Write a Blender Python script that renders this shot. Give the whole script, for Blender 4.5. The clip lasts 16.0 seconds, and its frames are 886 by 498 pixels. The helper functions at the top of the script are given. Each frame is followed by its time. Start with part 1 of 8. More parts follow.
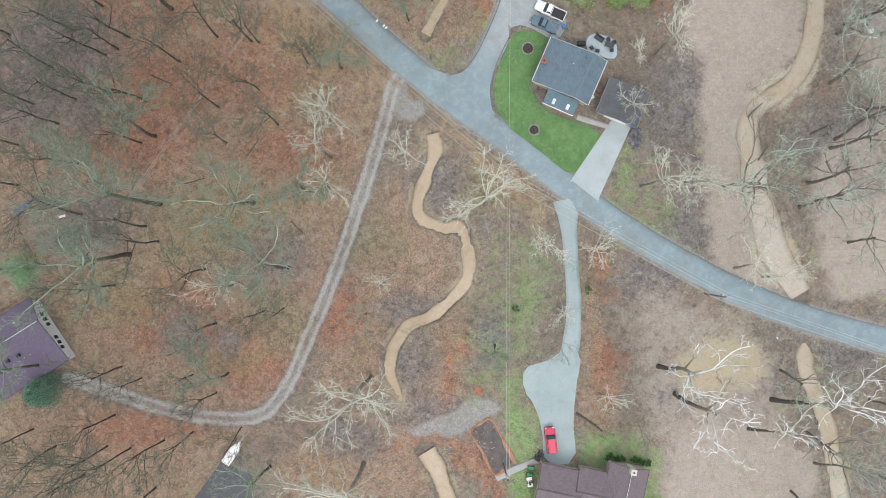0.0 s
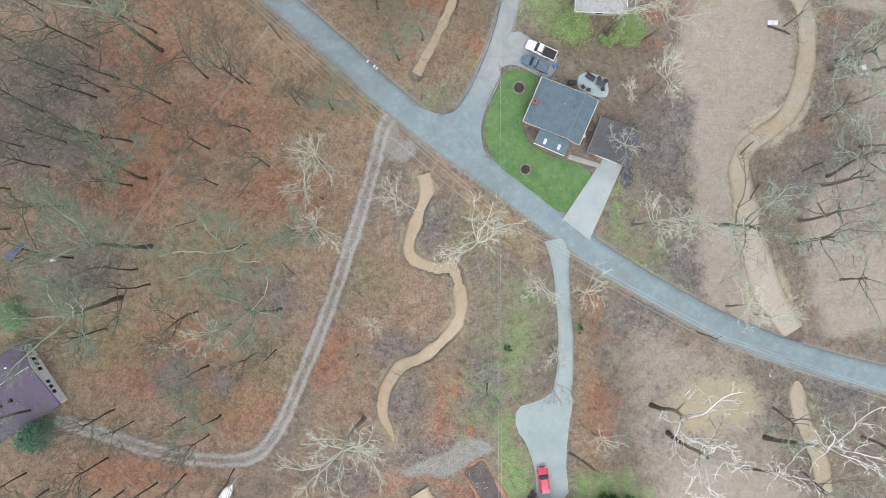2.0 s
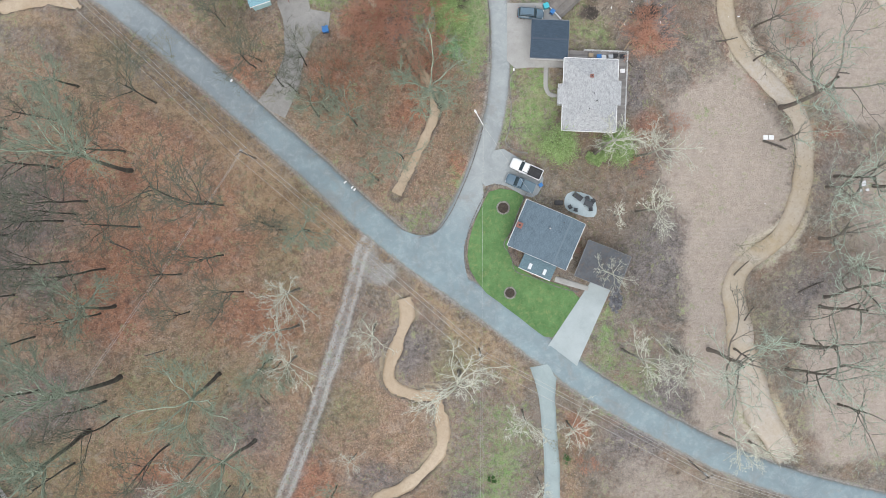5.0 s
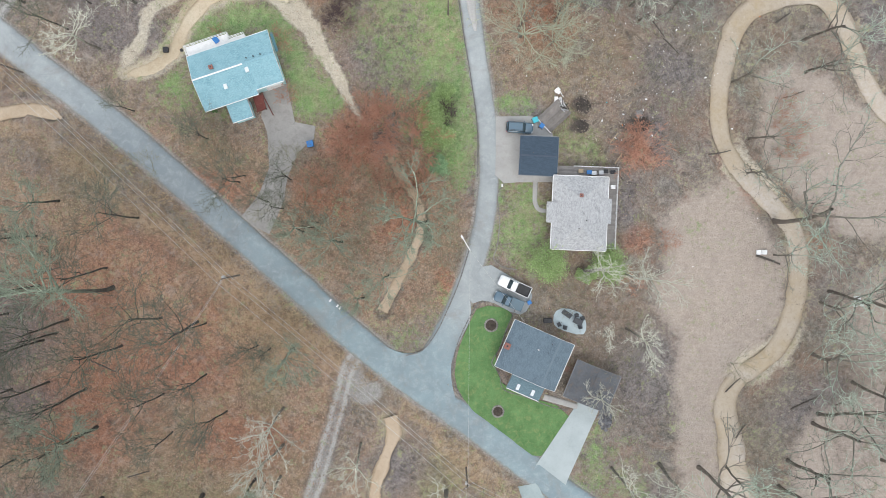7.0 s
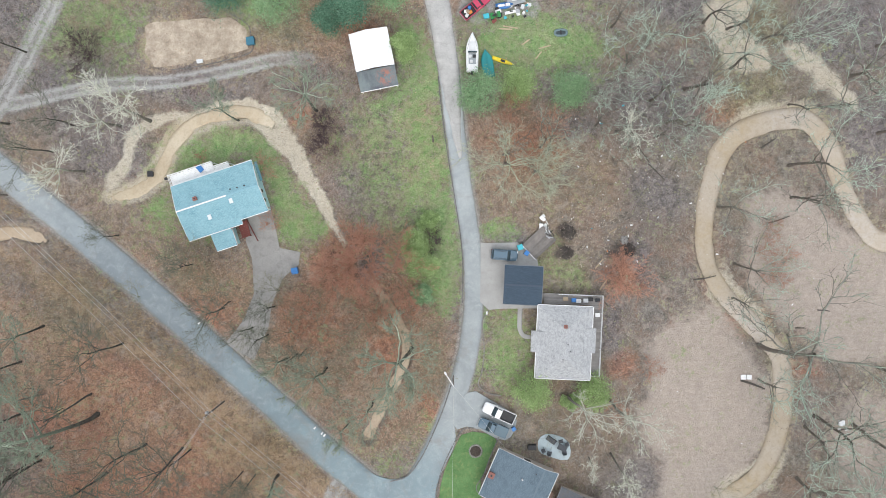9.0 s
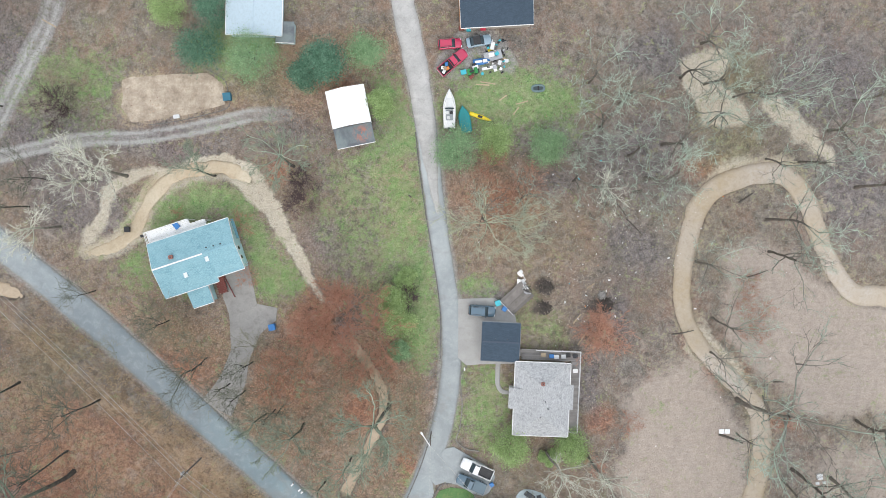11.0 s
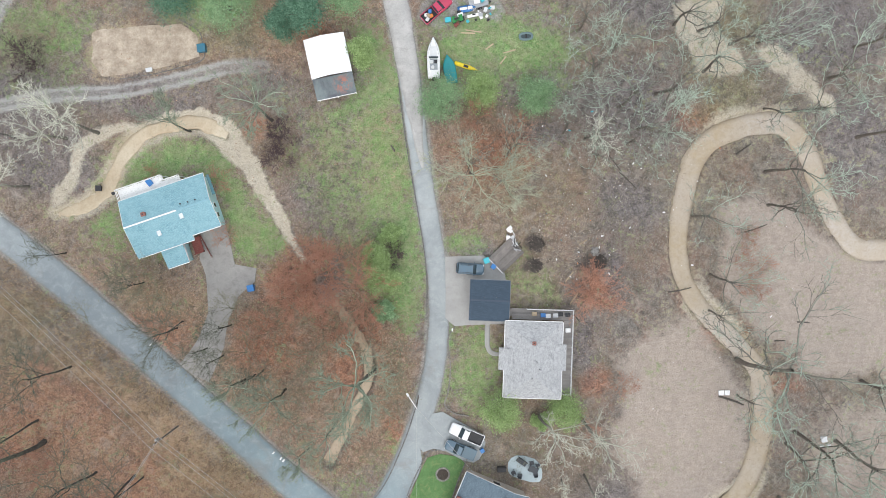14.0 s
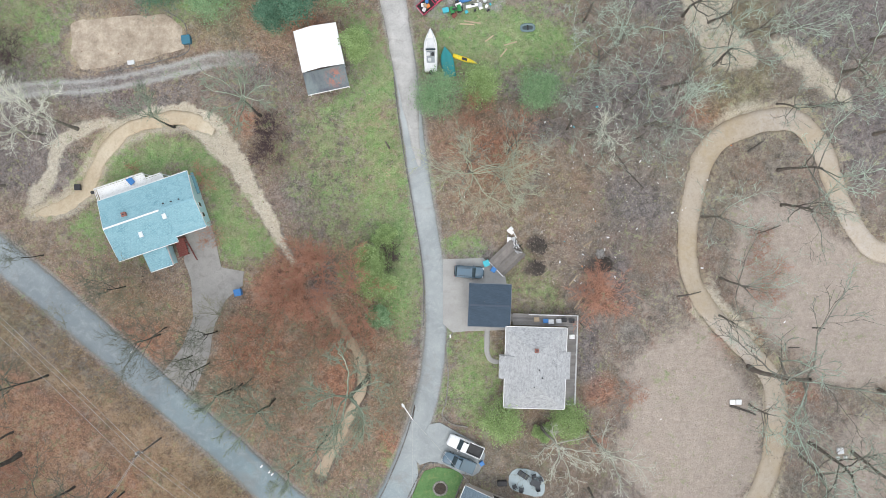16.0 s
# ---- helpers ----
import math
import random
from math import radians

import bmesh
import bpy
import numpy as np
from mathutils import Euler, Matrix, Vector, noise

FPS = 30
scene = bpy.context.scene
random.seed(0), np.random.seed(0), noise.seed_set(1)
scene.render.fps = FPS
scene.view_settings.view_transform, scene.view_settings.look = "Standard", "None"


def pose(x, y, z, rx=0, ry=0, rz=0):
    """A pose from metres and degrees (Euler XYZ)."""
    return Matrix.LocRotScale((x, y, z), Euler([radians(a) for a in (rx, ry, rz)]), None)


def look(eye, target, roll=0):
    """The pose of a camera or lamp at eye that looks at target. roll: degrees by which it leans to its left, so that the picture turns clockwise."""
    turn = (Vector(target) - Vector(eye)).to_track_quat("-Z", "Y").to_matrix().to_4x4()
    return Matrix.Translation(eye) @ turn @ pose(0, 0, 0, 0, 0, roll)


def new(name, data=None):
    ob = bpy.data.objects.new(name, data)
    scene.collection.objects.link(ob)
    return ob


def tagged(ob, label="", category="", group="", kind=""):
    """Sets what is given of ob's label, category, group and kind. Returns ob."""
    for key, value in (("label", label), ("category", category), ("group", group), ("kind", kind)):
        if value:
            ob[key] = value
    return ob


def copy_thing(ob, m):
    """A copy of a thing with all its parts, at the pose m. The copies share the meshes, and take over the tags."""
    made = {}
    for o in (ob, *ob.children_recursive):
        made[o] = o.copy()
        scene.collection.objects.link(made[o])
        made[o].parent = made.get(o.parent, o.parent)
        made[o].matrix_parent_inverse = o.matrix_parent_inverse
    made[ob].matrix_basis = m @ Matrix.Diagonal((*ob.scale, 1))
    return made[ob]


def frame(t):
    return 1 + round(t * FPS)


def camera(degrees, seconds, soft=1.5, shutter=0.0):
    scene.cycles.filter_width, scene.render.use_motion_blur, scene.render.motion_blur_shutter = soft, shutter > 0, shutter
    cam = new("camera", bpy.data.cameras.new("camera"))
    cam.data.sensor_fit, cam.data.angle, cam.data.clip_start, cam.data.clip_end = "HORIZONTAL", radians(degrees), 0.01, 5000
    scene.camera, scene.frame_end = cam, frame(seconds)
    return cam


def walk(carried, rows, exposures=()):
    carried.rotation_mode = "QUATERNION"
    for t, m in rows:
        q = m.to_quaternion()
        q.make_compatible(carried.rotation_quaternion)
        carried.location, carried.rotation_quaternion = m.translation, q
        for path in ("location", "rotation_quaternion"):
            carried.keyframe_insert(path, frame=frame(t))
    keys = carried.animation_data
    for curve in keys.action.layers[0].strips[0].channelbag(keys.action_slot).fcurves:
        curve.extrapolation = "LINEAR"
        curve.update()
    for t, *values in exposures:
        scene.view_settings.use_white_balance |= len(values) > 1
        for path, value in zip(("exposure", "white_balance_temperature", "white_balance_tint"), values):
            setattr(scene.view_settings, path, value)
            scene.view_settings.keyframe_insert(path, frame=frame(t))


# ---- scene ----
cam = camera(64.0, 16.0, soft=0.8)
METRES, EYE, TILT, LEAN, TURN = 100.0, 129.5, -90.0, 0.0, 0.0
ROWS = [
    (0.0, 0.0, 0.0, 0.0, 0.0, 0.0, -0.0),
    (0.5, 0.0019, 0.0001, 0.0098, -0.02, -0.03, 0.07),
    (1.0, 0.0055, 0.0005, 0.0264, -0.01, -0.06, 0.16),
    (1.5, 0.0103, 0.0009, 0.0491, 0.02, -0.13, 0.24),
    (2.0, 0.0162, 0.0013, 0.0776, 0.05, -0.22, 0.29),
    (2.5, 0.022, 0.0018, 0.1099, 0.05, -0.29, 0.32),
    (3.0, 0.0273, 0.0032, 0.1457, 0.07, -0.37, 0.36),
    (3.5, 0.0333, 0.0119, 0.1839, 0.11, -0.48, 0.4),
    (4.0, 0.0397, 0.0248, 0.2239, 0.14, -0.58, 0.39),
    (4.8, 0.0506, 0.0479, 0.2915, 0.19, -0.71, 0.36),
    (5.6, 0.0615, 0.0663, 0.3666, 0.23, -0.93, 0.34),
    (6.5, 0.0725, 0.0765, 0.4665, 0.27, -1.26, 0.3),
    (7.0, 0.079, 0.078, 0.5265, 0.31, -1.51, 0.27),
    (7.5, 0.0875, 0.0795, 0.584, 0.41, -1.67, 0.26),
    (8.0, 0.0918, 0.0817, 0.6398, 0.32, -1.77, 0.21),
    (8.5, 0.0987, 0.0849, 0.6981, 0.33, -1.99, 0.2),
    (9.0, 0.1049, 0.085, 0.7518, 0.27, -1.98, 0.15),
    (9.5, 0.1131, 0.0855, 0.7935, 0.19, -2.07, 0.16),
    (10.0, 0.1221, 0.0865, 0.8230, 0.11, -2.12, 0.17),
    (10.5, 0.1304, 0.0881, 0.8401, 0.05, -2.05, 0.17),
    (11.0, 0.1376, 0.0902, 0.8450, 0.00, -1.92, 0.22),
    (11.5, 0.1435, 0.0926, 0.8380, -0.03, -1.80, 0.33),
    (12.0, 0.1476, 0.0952, 0.8192, -0.07, -1.77, 0.52),
    (12.5, 0.1503, 0.0998, 0.797, -0.11, -1.77, 0.74),
    (13.0, 0.1522, 0.1082, 0.7797, -0.16, -1.71, 0.79),
    (13.5, 0.1545, 0.1228, 0.769, -0.19, -1.69, 0.84),
    (14.0, 0.1558, 0.1379, 0.766, -0.22, -1.66, 0.83),
    (14.5, 0.1563, 0.1527, 0.7654, -0.27, -1.62, 0.84),
    (15.0, 0.1563, 0.1672, 0.765, -0.34, -1.59, 0.86),
    (15.5, 0.1561, 0.1814, 0.765, -0.37, -1.54, 0.85),
    (16.0, 0.1559, 0.195, 0.7644, -0.43, -1.49, 0.82),
]
walk(cam, [(t, pose(0, 0, EYE, TILT, LEAN, TURN) @ pose(METRES * x, METRES * y, METRES * z, 90 + pitch, roll, yaw)) for t, x, y, z, yaw, pitch, roll in ROWS])

# ---- light: an overcast winter day ----
world = bpy.data.worlds.new("overcast_sky")
scene.world = world
world.use_nodes = True
_wn, _wl = world.node_tree.nodes, world.node_tree.links
sky = _wn.new("ShaderNodeTexSky")
sky.sky_type, sky.sun_disc = "NISHITA", False
sky.sun_elevation, sky.sun_rotation = radians(48), radians(200)
sky.air_density, sky.dust_density, sky.ozone_density = 1.0, 4.0, 1.0
grey = _wn.new("ShaderNodeMix")
grey.data_type = "RGBA"
grey.inputs["Factor"].default_value = 0.72
grey.inputs["B"].default_value = (6.6, 6.9, 7.3, 1)
_wl.new(sky.outputs["Color"], grey.inputs["A"])
_wl.new(grey.outputs["Result"], _wn["Background"].inputs["Color"])
_wn["Background"].inputs["Strength"].default_value = 0.13
sun_data = bpy.data.lights.new("sun", "SUN")
sun_data.energy, sun_data.angle, sun_data.color = 0.6, radians(30), (1.0, 0.97, 0.93)
sun = new("sun", sun_data)
sun.matrix_world = look((0, 0, 60), (-14, 40, 0))
scene.view_settings.exposure = 0.70


# ---- materials ----
def ramp_mix(nt, a, b, fac):
    n = nt.nodes.new("ShaderNodeMix")
    n.data_type = "RGBA"
    for key, v in (("A", a), ("B", b)):
        if isinstance(v, tuple):
            n.inputs[key].default_value = (*v, 1)
        else:
            nt.links.new(v, n.inputs[key])
    if isinstance(fac, (int, float)):
        n.inputs["Factor"].default_value = fac
    else:
        nt.links.new(fac, n.inputs["Factor"])
    return n.outputs["Result"]


def noise_tex(nt, scale, detail=4.0, rough=0.6, low=0.35, high=0.65, warp=0.0, vec=None):
    n = nt.nodes.new("ShaderNodeTexNoise")
    n.inputs["Scale"].default_value, n.inputs["Detail"].default_value = scale, detail
    n.inputs["Roughness"].default_value, n.inputs["Distortion"].default_value = rough, warp
    if vec:
        nt.links.new(vec, n.inputs["Vector"])
    m = nt.nodes.new("ShaderNodeMapRange")
    m.inputs["From Min"].default_value, m.inputs["From Max"].default_value = low, high
    nt.links.new(n.outputs["Fac"], m.inputs["Value"])
    return m.outputs["Result"]


def math_node(nt, op, a, b=None, clamp=False):
    n = nt.nodes.new("ShaderNodeMath")
    n.operation, n.use_clamp = op, clamp
    for i, v in enumerate((a, b)):
        if v is None:
            continue
        if isinstance(v, (int, float)):
            n.inputs[i].default_value = v
        else:
            nt.links.new(v, n.inputs[i])
    return n.outputs[0]


def position(nt):
    return nt.nodes.new("ShaderNodeNewGeometry").outputs["Position"]


def start_material(name, rough=0.8, metal=0.0):
    m = bpy.data.materials.new(name)
    m.use_nodes = True
    nt = m.node_tree
    b = nt.nodes["Principled BSDF"]
    b.inputs["Roughness"].default_value, b.inputs["Metallic"].default_value = rough, metal
    return m, nt, b


def add_bump(nt, b, height, strength, distance):
    n = nt.nodes.new("ShaderNodeBump")
    n.inputs["Strength"].default_value, n.inputs["Distance"].default_value = strength, distance
    nt.links.new(height, n.inputs["Height"])
    nt.links.new(n.outputs["Normal"], b.inputs["Normal"])


def surface(name, dark, light, rough=0.8, metal=0.0, large=0.4, fine=6.0, stain=None, stain_amount=0.3, bump=0.2, dist=0.02, vary=0.0, local=False):
    """A worn surface: two colours mixed by a large and a fine noise, with stains."""
    m, nt, b = start_material(name, rough, metal)
    vec = nt.nodes.new("ShaderNodeTexCoord").outputs["Object"] if local else position(nt)
    big = noise_tex(nt, large, 4, 0.6, 0.3, 0.7, vec=vec)
    small = noise_tex(nt, fine, 5, 0.7, 0.25, 0.75, vec=vec)
    fac = math_node(nt, "ADD", math_node(nt, "MULTIPLY", big, 0.55), math_node(nt, "MULTIPLY", small, 0.45), True)
    col = ramp_mix(nt, dark, light, fac)
    if stain:
        s = noise_tex(nt, large * 2.7, 5, 0.65, 0.5, 0.72, 0.6, vec)
        col = ramp_mix(nt, col, stain, math_node(nt, "MULTIPLY", s, stain_amount))
    if vary:
        h = nt.nodes.new("ShaderNodeHueSaturation")
        r = nt.nodes.new("ShaderNodeObjectInfo").outputs["Random"]
        v = nt.nodes.new("ShaderNodeMapRange")
        v.inputs["To Min"].default_value, v.inputs["To Max"].default_value = 1 - vary, 1 + vary
        nt.links.new(r, v.inputs["Value"])
        nt.links.new(v.outputs["Result"], h.inputs["Value"])
        nt.links.new(col, h.inputs["Color"])
        col = h.outputs["Color"]
    nt.links.new(col, b.inputs["Base Color"])
    if bump:
        add_bump(nt, b, small, bump, dist)
    return m


def plain(name, colour, rough=0.5, metal=0.0, coat=0.0):
    """Paint, plastic or metal with faint dirt."""
    m, nt, b = start_material(name, rough, metal)
    vec = nt.nodes.new("ShaderNodeTexCoord").outputs["Object"]
    d = noise_tex(nt, 2.5, 5, 0.7, 0.45, 0.8, vec=vec)
    dirty = tuple(0.75 * c + 0.03 for c in colour)
    nt.links.new(ramp_mix(nt, colour, dirty, d), b.inputs["Base Color"])
    b.inputs["Coat Weight"].default_value = coat
    return m


def glass(name, tint=(0.02, 0.025, 0.03)):
    m, nt, b = start_material(name, 0.06)
    b.inputs["Base Color"].default_value = (*tint, 1)
    b.inputs["IOR"].default_value = 1.5
    return m


def math_node_shift(nt, vec):
    n = nt.nodes.new("ShaderNodeVectorMath")
    n.operation = "ADD"
    nt.links.new(vec, n.inputs[0])
    n.inputs[1].default_value = (37.0, -61.0, 5.0)
    return n.outputs[0]


def cover_attribute(nt, name):
    n = nt.nodes.new("ShaderNodeAttribute")
    n.attribute_name = name
    return n.outputs["Fac"]


def ground_material():
    """Forest floor whose cover follows the ground's own cover layers."""
    m, nt, b = start_material("ground_cover", 0.95)
    pos = position(nt)
    edge = noise_tex(nt, 0.35, 6, 0.72, 0.2, 0.8, 0.3, pos)
    patchy = noise_tex(nt, 0.17, 5, 0.65, 0.32, 0.68, 0.8, pos)
    patchy_b = noise_tex(nt, 0.23, 5, 0.65, 0.36, 0.66, 1.2, pos)
    tuft = noise_tex(nt, 1.7, 5, 0.7, 0.28, 0.72, 0, pos)
    fine = noise_tex(nt, 5.5, 5, 0.8, 0.27, 0.73, 0, pos)
    big = noise_tex(nt, 0.055, 4, 0.6, 0.35, 0.65, 0.4, pos)
    cells = nt.nodes.new("ShaderNodeTexVoronoi")
    cells.inputs["Scale"].default_value = 6.5
    nt.links.new(pos, cells.inputs["Vector"])
    sep = nt.nodes.new("ShaderNodeSeparateColor")
    nt.links.new(cells.outputs["Color"], sep.inputs["Color"])
    leaf_a, leaf_b = sep.outputs["Red"], sep.outputs["Green"]
    fleck = math_node(nt, "POWER", sep.outputs["Blue"], 5.0)
    spread = nt.nodes.new("ShaderNodeMapRange")
    spread.inputs["From Min"].default_value, spread.inputs["From Max"].default_value = 0.22, 0.78
    clod = noise_tex(nt, 1.25, 6, 0.78, 0.30, 0.70, 0.3, math_node_shift(nt, pos))
    speck = math_node(nt, "ADD", math_node(nt, "MULTIPLY", fine, 0.36), math_node(nt, "MULTIPLY", leaf_a, 0.30))
    nt.links.new(math_node(nt, "ADD", speck, math_node(nt, "MULTIPLY", clod, 0.34)), spread.inputs["Value"])
    grit = spread.outputs["Result"]

    def times(a, k):
        return math_node(nt, "MULTIPLY", a, k)

    def mask(name, ragged=0.9, sharp=3.0):
        a = cover_attribute(nt, name)
        e = math_node(nt, "ADD", times(edge, 0.6), times(tuft, 0.4))
        v = math_node(nt, "ADD", a, times(math_node(nt, "SUBTRACT", e, 0.5), ragged))
        v = times(math_node(nt, "SUBTRACT", v, 0.5), sharp)
        return math_node(nt, "ADD", v, 0.5, True)

    # dead brush and damp soil, in patches of brown, grey, rust and olive
    soil = ramp_mix(nt, (0.050, 0.047, 0.041), (0.405, 0.376, 0.320), grit)
    soil = ramp_mix(nt, soil, (0.255, 0.228, 0.222), times(patchy, 0.5))
    soil = ramp_mix(nt, soil, (0.295, 0.158, 0.106), times(times(patchy_b, leaf_b), 0.80))
    soil = ramp_mix(nt, soil, (0.255, 0.215, 0.115), times(times(big, tuft), 0.75))
    soil = ramp_mix(nt, soil, (0.330, 0.200, 0.135), times(noise_tex(nt, 0.12, 5, 0.66, 0.50, 0.66, 1.0, math_node_shift(nt, pos)), 0.5))
    soil = ramp_mix(nt, soil, (0.085, 0.072, 0.066), times(times(edge, tuft), 0.55))
    soil = ramp_mix(nt, soil, (0.46, 0.41, 0.35), times(fleck, 0.4))
    # fallen leaves
    leaves = ramp_mix(nt, (0.078, 0.053, 0.038), (0.630, 0.448, 0.306), grit)
    leaves = ramp_mix(nt, leaves, (0.430, 0.214, 0.135), times(patchy, 0.44))
    leaves = ramp_mix(nt, leaves, (0.265, 0.220, 0.180), times(patchy_b, 0.40))
    leaves = ramp_mix(nt, leaves, (0.100, 0.074, 0.066), times(times(tuft, edge), 0.6))
    leaves = ramp_mix(nt, leaves, (0.245, 0.195, 0.095), times(big, 0.42))
    leaves = ramp_mix(nt, leaves, (0.70, 0.52, 0.40), times(fleck, 0.6))
    col = ramp_mix(nt, soil, leaves, mask("leaf", 1.5, 1.5))
    # red leaf drifts, slate-grey damp ground and mossy olive ground
    rust = ramp_mix(nt, (0.135, 0.052, 0.030), (0.600, 0.285, 0.175), grit)
    col = ramp_mix(nt, col, rust, times(mask("rust", 1.5, 1.4), 0.78))
    slate = ramp_mix(nt, (0.050, 0.045, 0.047), (0.320, 0.292, 0.292), grit)
    col = ramp_mix(nt, col, slate, times(mask("slate", 1.5, 1.3), 0.8))
    olive = ramp_mix(nt, (0.095, 0.095, 0.045), (0.375, 0.350, 0.195), grit)
    col = ramp_mix(nt, col, olive, times(mask("olive", 1.5, 1.3), 0.55))
    # dry tan grass
    dry = ramp_mix(nt, (0.220, 0.150, 0.086), (0.66, 0.50, 0.33), grit)
    dry = ramp_mix(nt, dry, (0.37, 0.215, 0.120), times(patchy, 0.5))
    col = ramp_mix(nt, col, dry, times(mask("dry", 1.7, 1.4), 0.80))
    # darker mottles, partly painting in the understorey's shade, and paler worn patches
    mid = noise_tex(nt, 0.75, 6, 0.72, 0.47, 0.70, 0.5, pos)
    mid_b = noise_tex(nt, 0.55, 5, 0.68, 0.53, 0.76, 0.9, math_node_shift(nt, pos))
    col = ramp_mix(nt, col, (0.050, 0.043, 0.040), times(mid, 0.68))
    col = ramp_mix(nt, col, (0.560, 0.490, 0.415), times(mid_b, 0.46))
    # washed-out silt
    silt = ramp_mix(nt, (0.325, 0.268, 0.220), (0.625, 0.530, 0.445), grit)
    silt = ramp_mix(nt, silt, (0.285, 0.235, 0.205), times(times(edge, leaf_b), 0.75))
    silt = ramp_mix(nt, silt, (0.455, 0.392, 0.345), times(patchy, 0.5))
    silt = ramp_mix(nt, silt, (0.24, 0.195, 0.165), times(mid, 0.35))
    silt = ramp_mix(nt, silt, (0.150, 0.120, 0.098), times(times(math_node(nt, "POWER", leaf_a, 5.0), tuft), 0.55))
    wave = nt.nodes.new("ShaderNodeTexWave")
    wave.bands_direction = "Y"
    for key, value in (("Scale", 0.42), ("Distortion", 5.0), ("Detail", 3.0), ("Detail Scale", 0.6)):
        wave.inputs[key].default_value = value
    nt.links.new(pos, wave.inputs["Vector"])
    silt = ramp_mix(nt, silt, (0.63, 0.565, 0.50), times(times(wave.outputs["Fac"], patchy_b), 0.12))
    col = ramp_mix(nt, col, silt, mask("silt", 1.0, 2.6))
    # pale pebble wash
    wash = ramp_mix(nt, (0.430, 0.385, 0.300), (0.780, 0.725, 0.600), grit)
    wash = ramp_mix(nt, wash, (0.50, 0.405, 0.285), times(patchy, 0.45))
    col = ramp_mix(nt, col, wash, times(mask("wash", 1.3, 2.2), 0.92))
    # pale sand
    sand = ramp_mix(nt, (0.43, 0.355, 0.230), (0.65, 0.565, 0.410), fine)
    sand = ramp_mix(nt, sand, (0.33, 0.255, 0.165), times(edge, 0.5))
    col = ramp_mix(nt, col, sand, times(mask("sand", 1.9, 1.6), 0.85))
    # gravel and bare stony tracks
    grav = ramp_mix(nt, (0.215, 0.207, 0.198), (0.530, 0.518, 0.500), grit)
    grav = ramp_mix(nt, grav, (0.20, 0.185, 0.15), times(edge, 0.4))
    col = ramp_mix(nt, col, grav, times(mask("gravel", 0.9, 2.0), 0.9))
    # wheel ruts
    ruts = ramp_mix(nt, (0.40, 0.395, 0.375), (0.68, 0.672, 0.645), fine)
    col = ramp_mix(nt, col, ruts, times(mask("rut", 1.1, 1.6), 0.55))
    # grass, worn and strawy in places
    grass = ramp_mix(nt, (0.080, 0.175, 0.048), (0.350, 0.545, 0.205), grit)
    straw = noise_tex(nt, 0.42, 6, 0.72, 0.42, 0.66, 0.6, math_node_shift(nt, pos))
    grass = ramp_mix(nt, grass, (0.165, 0.350, 0.080), times(big, 0.45))
    grass = ramp_mix(nt, grass, ramp_mix(nt, (0.22, 0.20, 0.11), (0.52, 0.47, 0.30), grit), times(straw, 0.60))
    grass = ramp_mix(nt, grass, (0.255, 0.205, 0.165), times(times(patchy_b, leaf_a), 0.75))
    grass = ramp_mix(nt, grass, (0.050, 0.075, 0.028), times(times(mid, leaf_b), 0.6))
    col = ramp_mix(nt, col, grass, times(mask("grass", 2.2, 1.6), 0.90))
    # dark mulch and darker rims along the stream banks
    dark_earth = ramp_mix(nt, (0.050, 0.040, 0.036), (0.145, 0.118, 0.102), grit)
    col = ramp_mix(nt, col, dark_earth, times(mask("mulch", 0.8, 1.8), 0.85))
    nt.links.new(col, b.inputs["Base Color"])
    h = math_node(nt, "ADD", times(leaf_b, 0.4), math_node(nt, "ADD", fine, tuft))
    add_bump(nt, b, h, 0.8, 0.12)
    return m


def shingles(name, dark, light, course=0.14, rough=0.85, blotch=0.5, mottle=0.0):
    """Asphalt shingle tabs laid in courses along the roof's local y."""
    m, nt, b = start_material(name, rough)
    obj = nt.nodes.new("ShaderNodeTexCoord").outputs["UV"]
    br = nt.nodes.new("ShaderNodeTexBrick")
    br.inputs["Scale"].default_value = 1.0
    br.inputs["Brick Width"].default_value, br.inputs["Row Height"].default_value = course * 2.3, course
    br.inputs["Mortar Size"].default_value = 0.012
    br.inputs["Color1"].default_value, br.inputs["Color2"].default_value = (*dark, 1), (*light, 1)
    br.inputs["Mortar"].default_value = (*[0.5 * c for c in dark], 1)
    nt.links.new(obj, br.inputs["Vector"])
    pos = position(nt)
    big = noise_tex(nt, 0.5, 5, 0.65, 0.3, 0.7, 0.5, pos)
    fine = noise_tex(nt, 9.0, 3, 0.7, 0.25, 0.75, 0, pos)
    col = ramp_mix(nt, br.outputs["Color"], light, math_node(nt, "MULTIPLY", big, blotch))
    col = ramp_mix(nt, col, dark, math_node(nt, "MULTIPLY", fine, 0.4))
    if mottle:
        spots = noise_tex(nt, 2.4, 3, 0.55, 0.38, 0.66, 1.0, pos)
        col = ramp_mix(nt, col, tuple(1.25 * c for c in light), math_node(nt, "MULTIPLY", spots, mottle))
    nt.links.new(col, b.inputs["Base Color"])
    add_bump(nt, b, br.outputs["Fac"], 0.4, 0.01)
    return m


M_GROUND = ground_material()


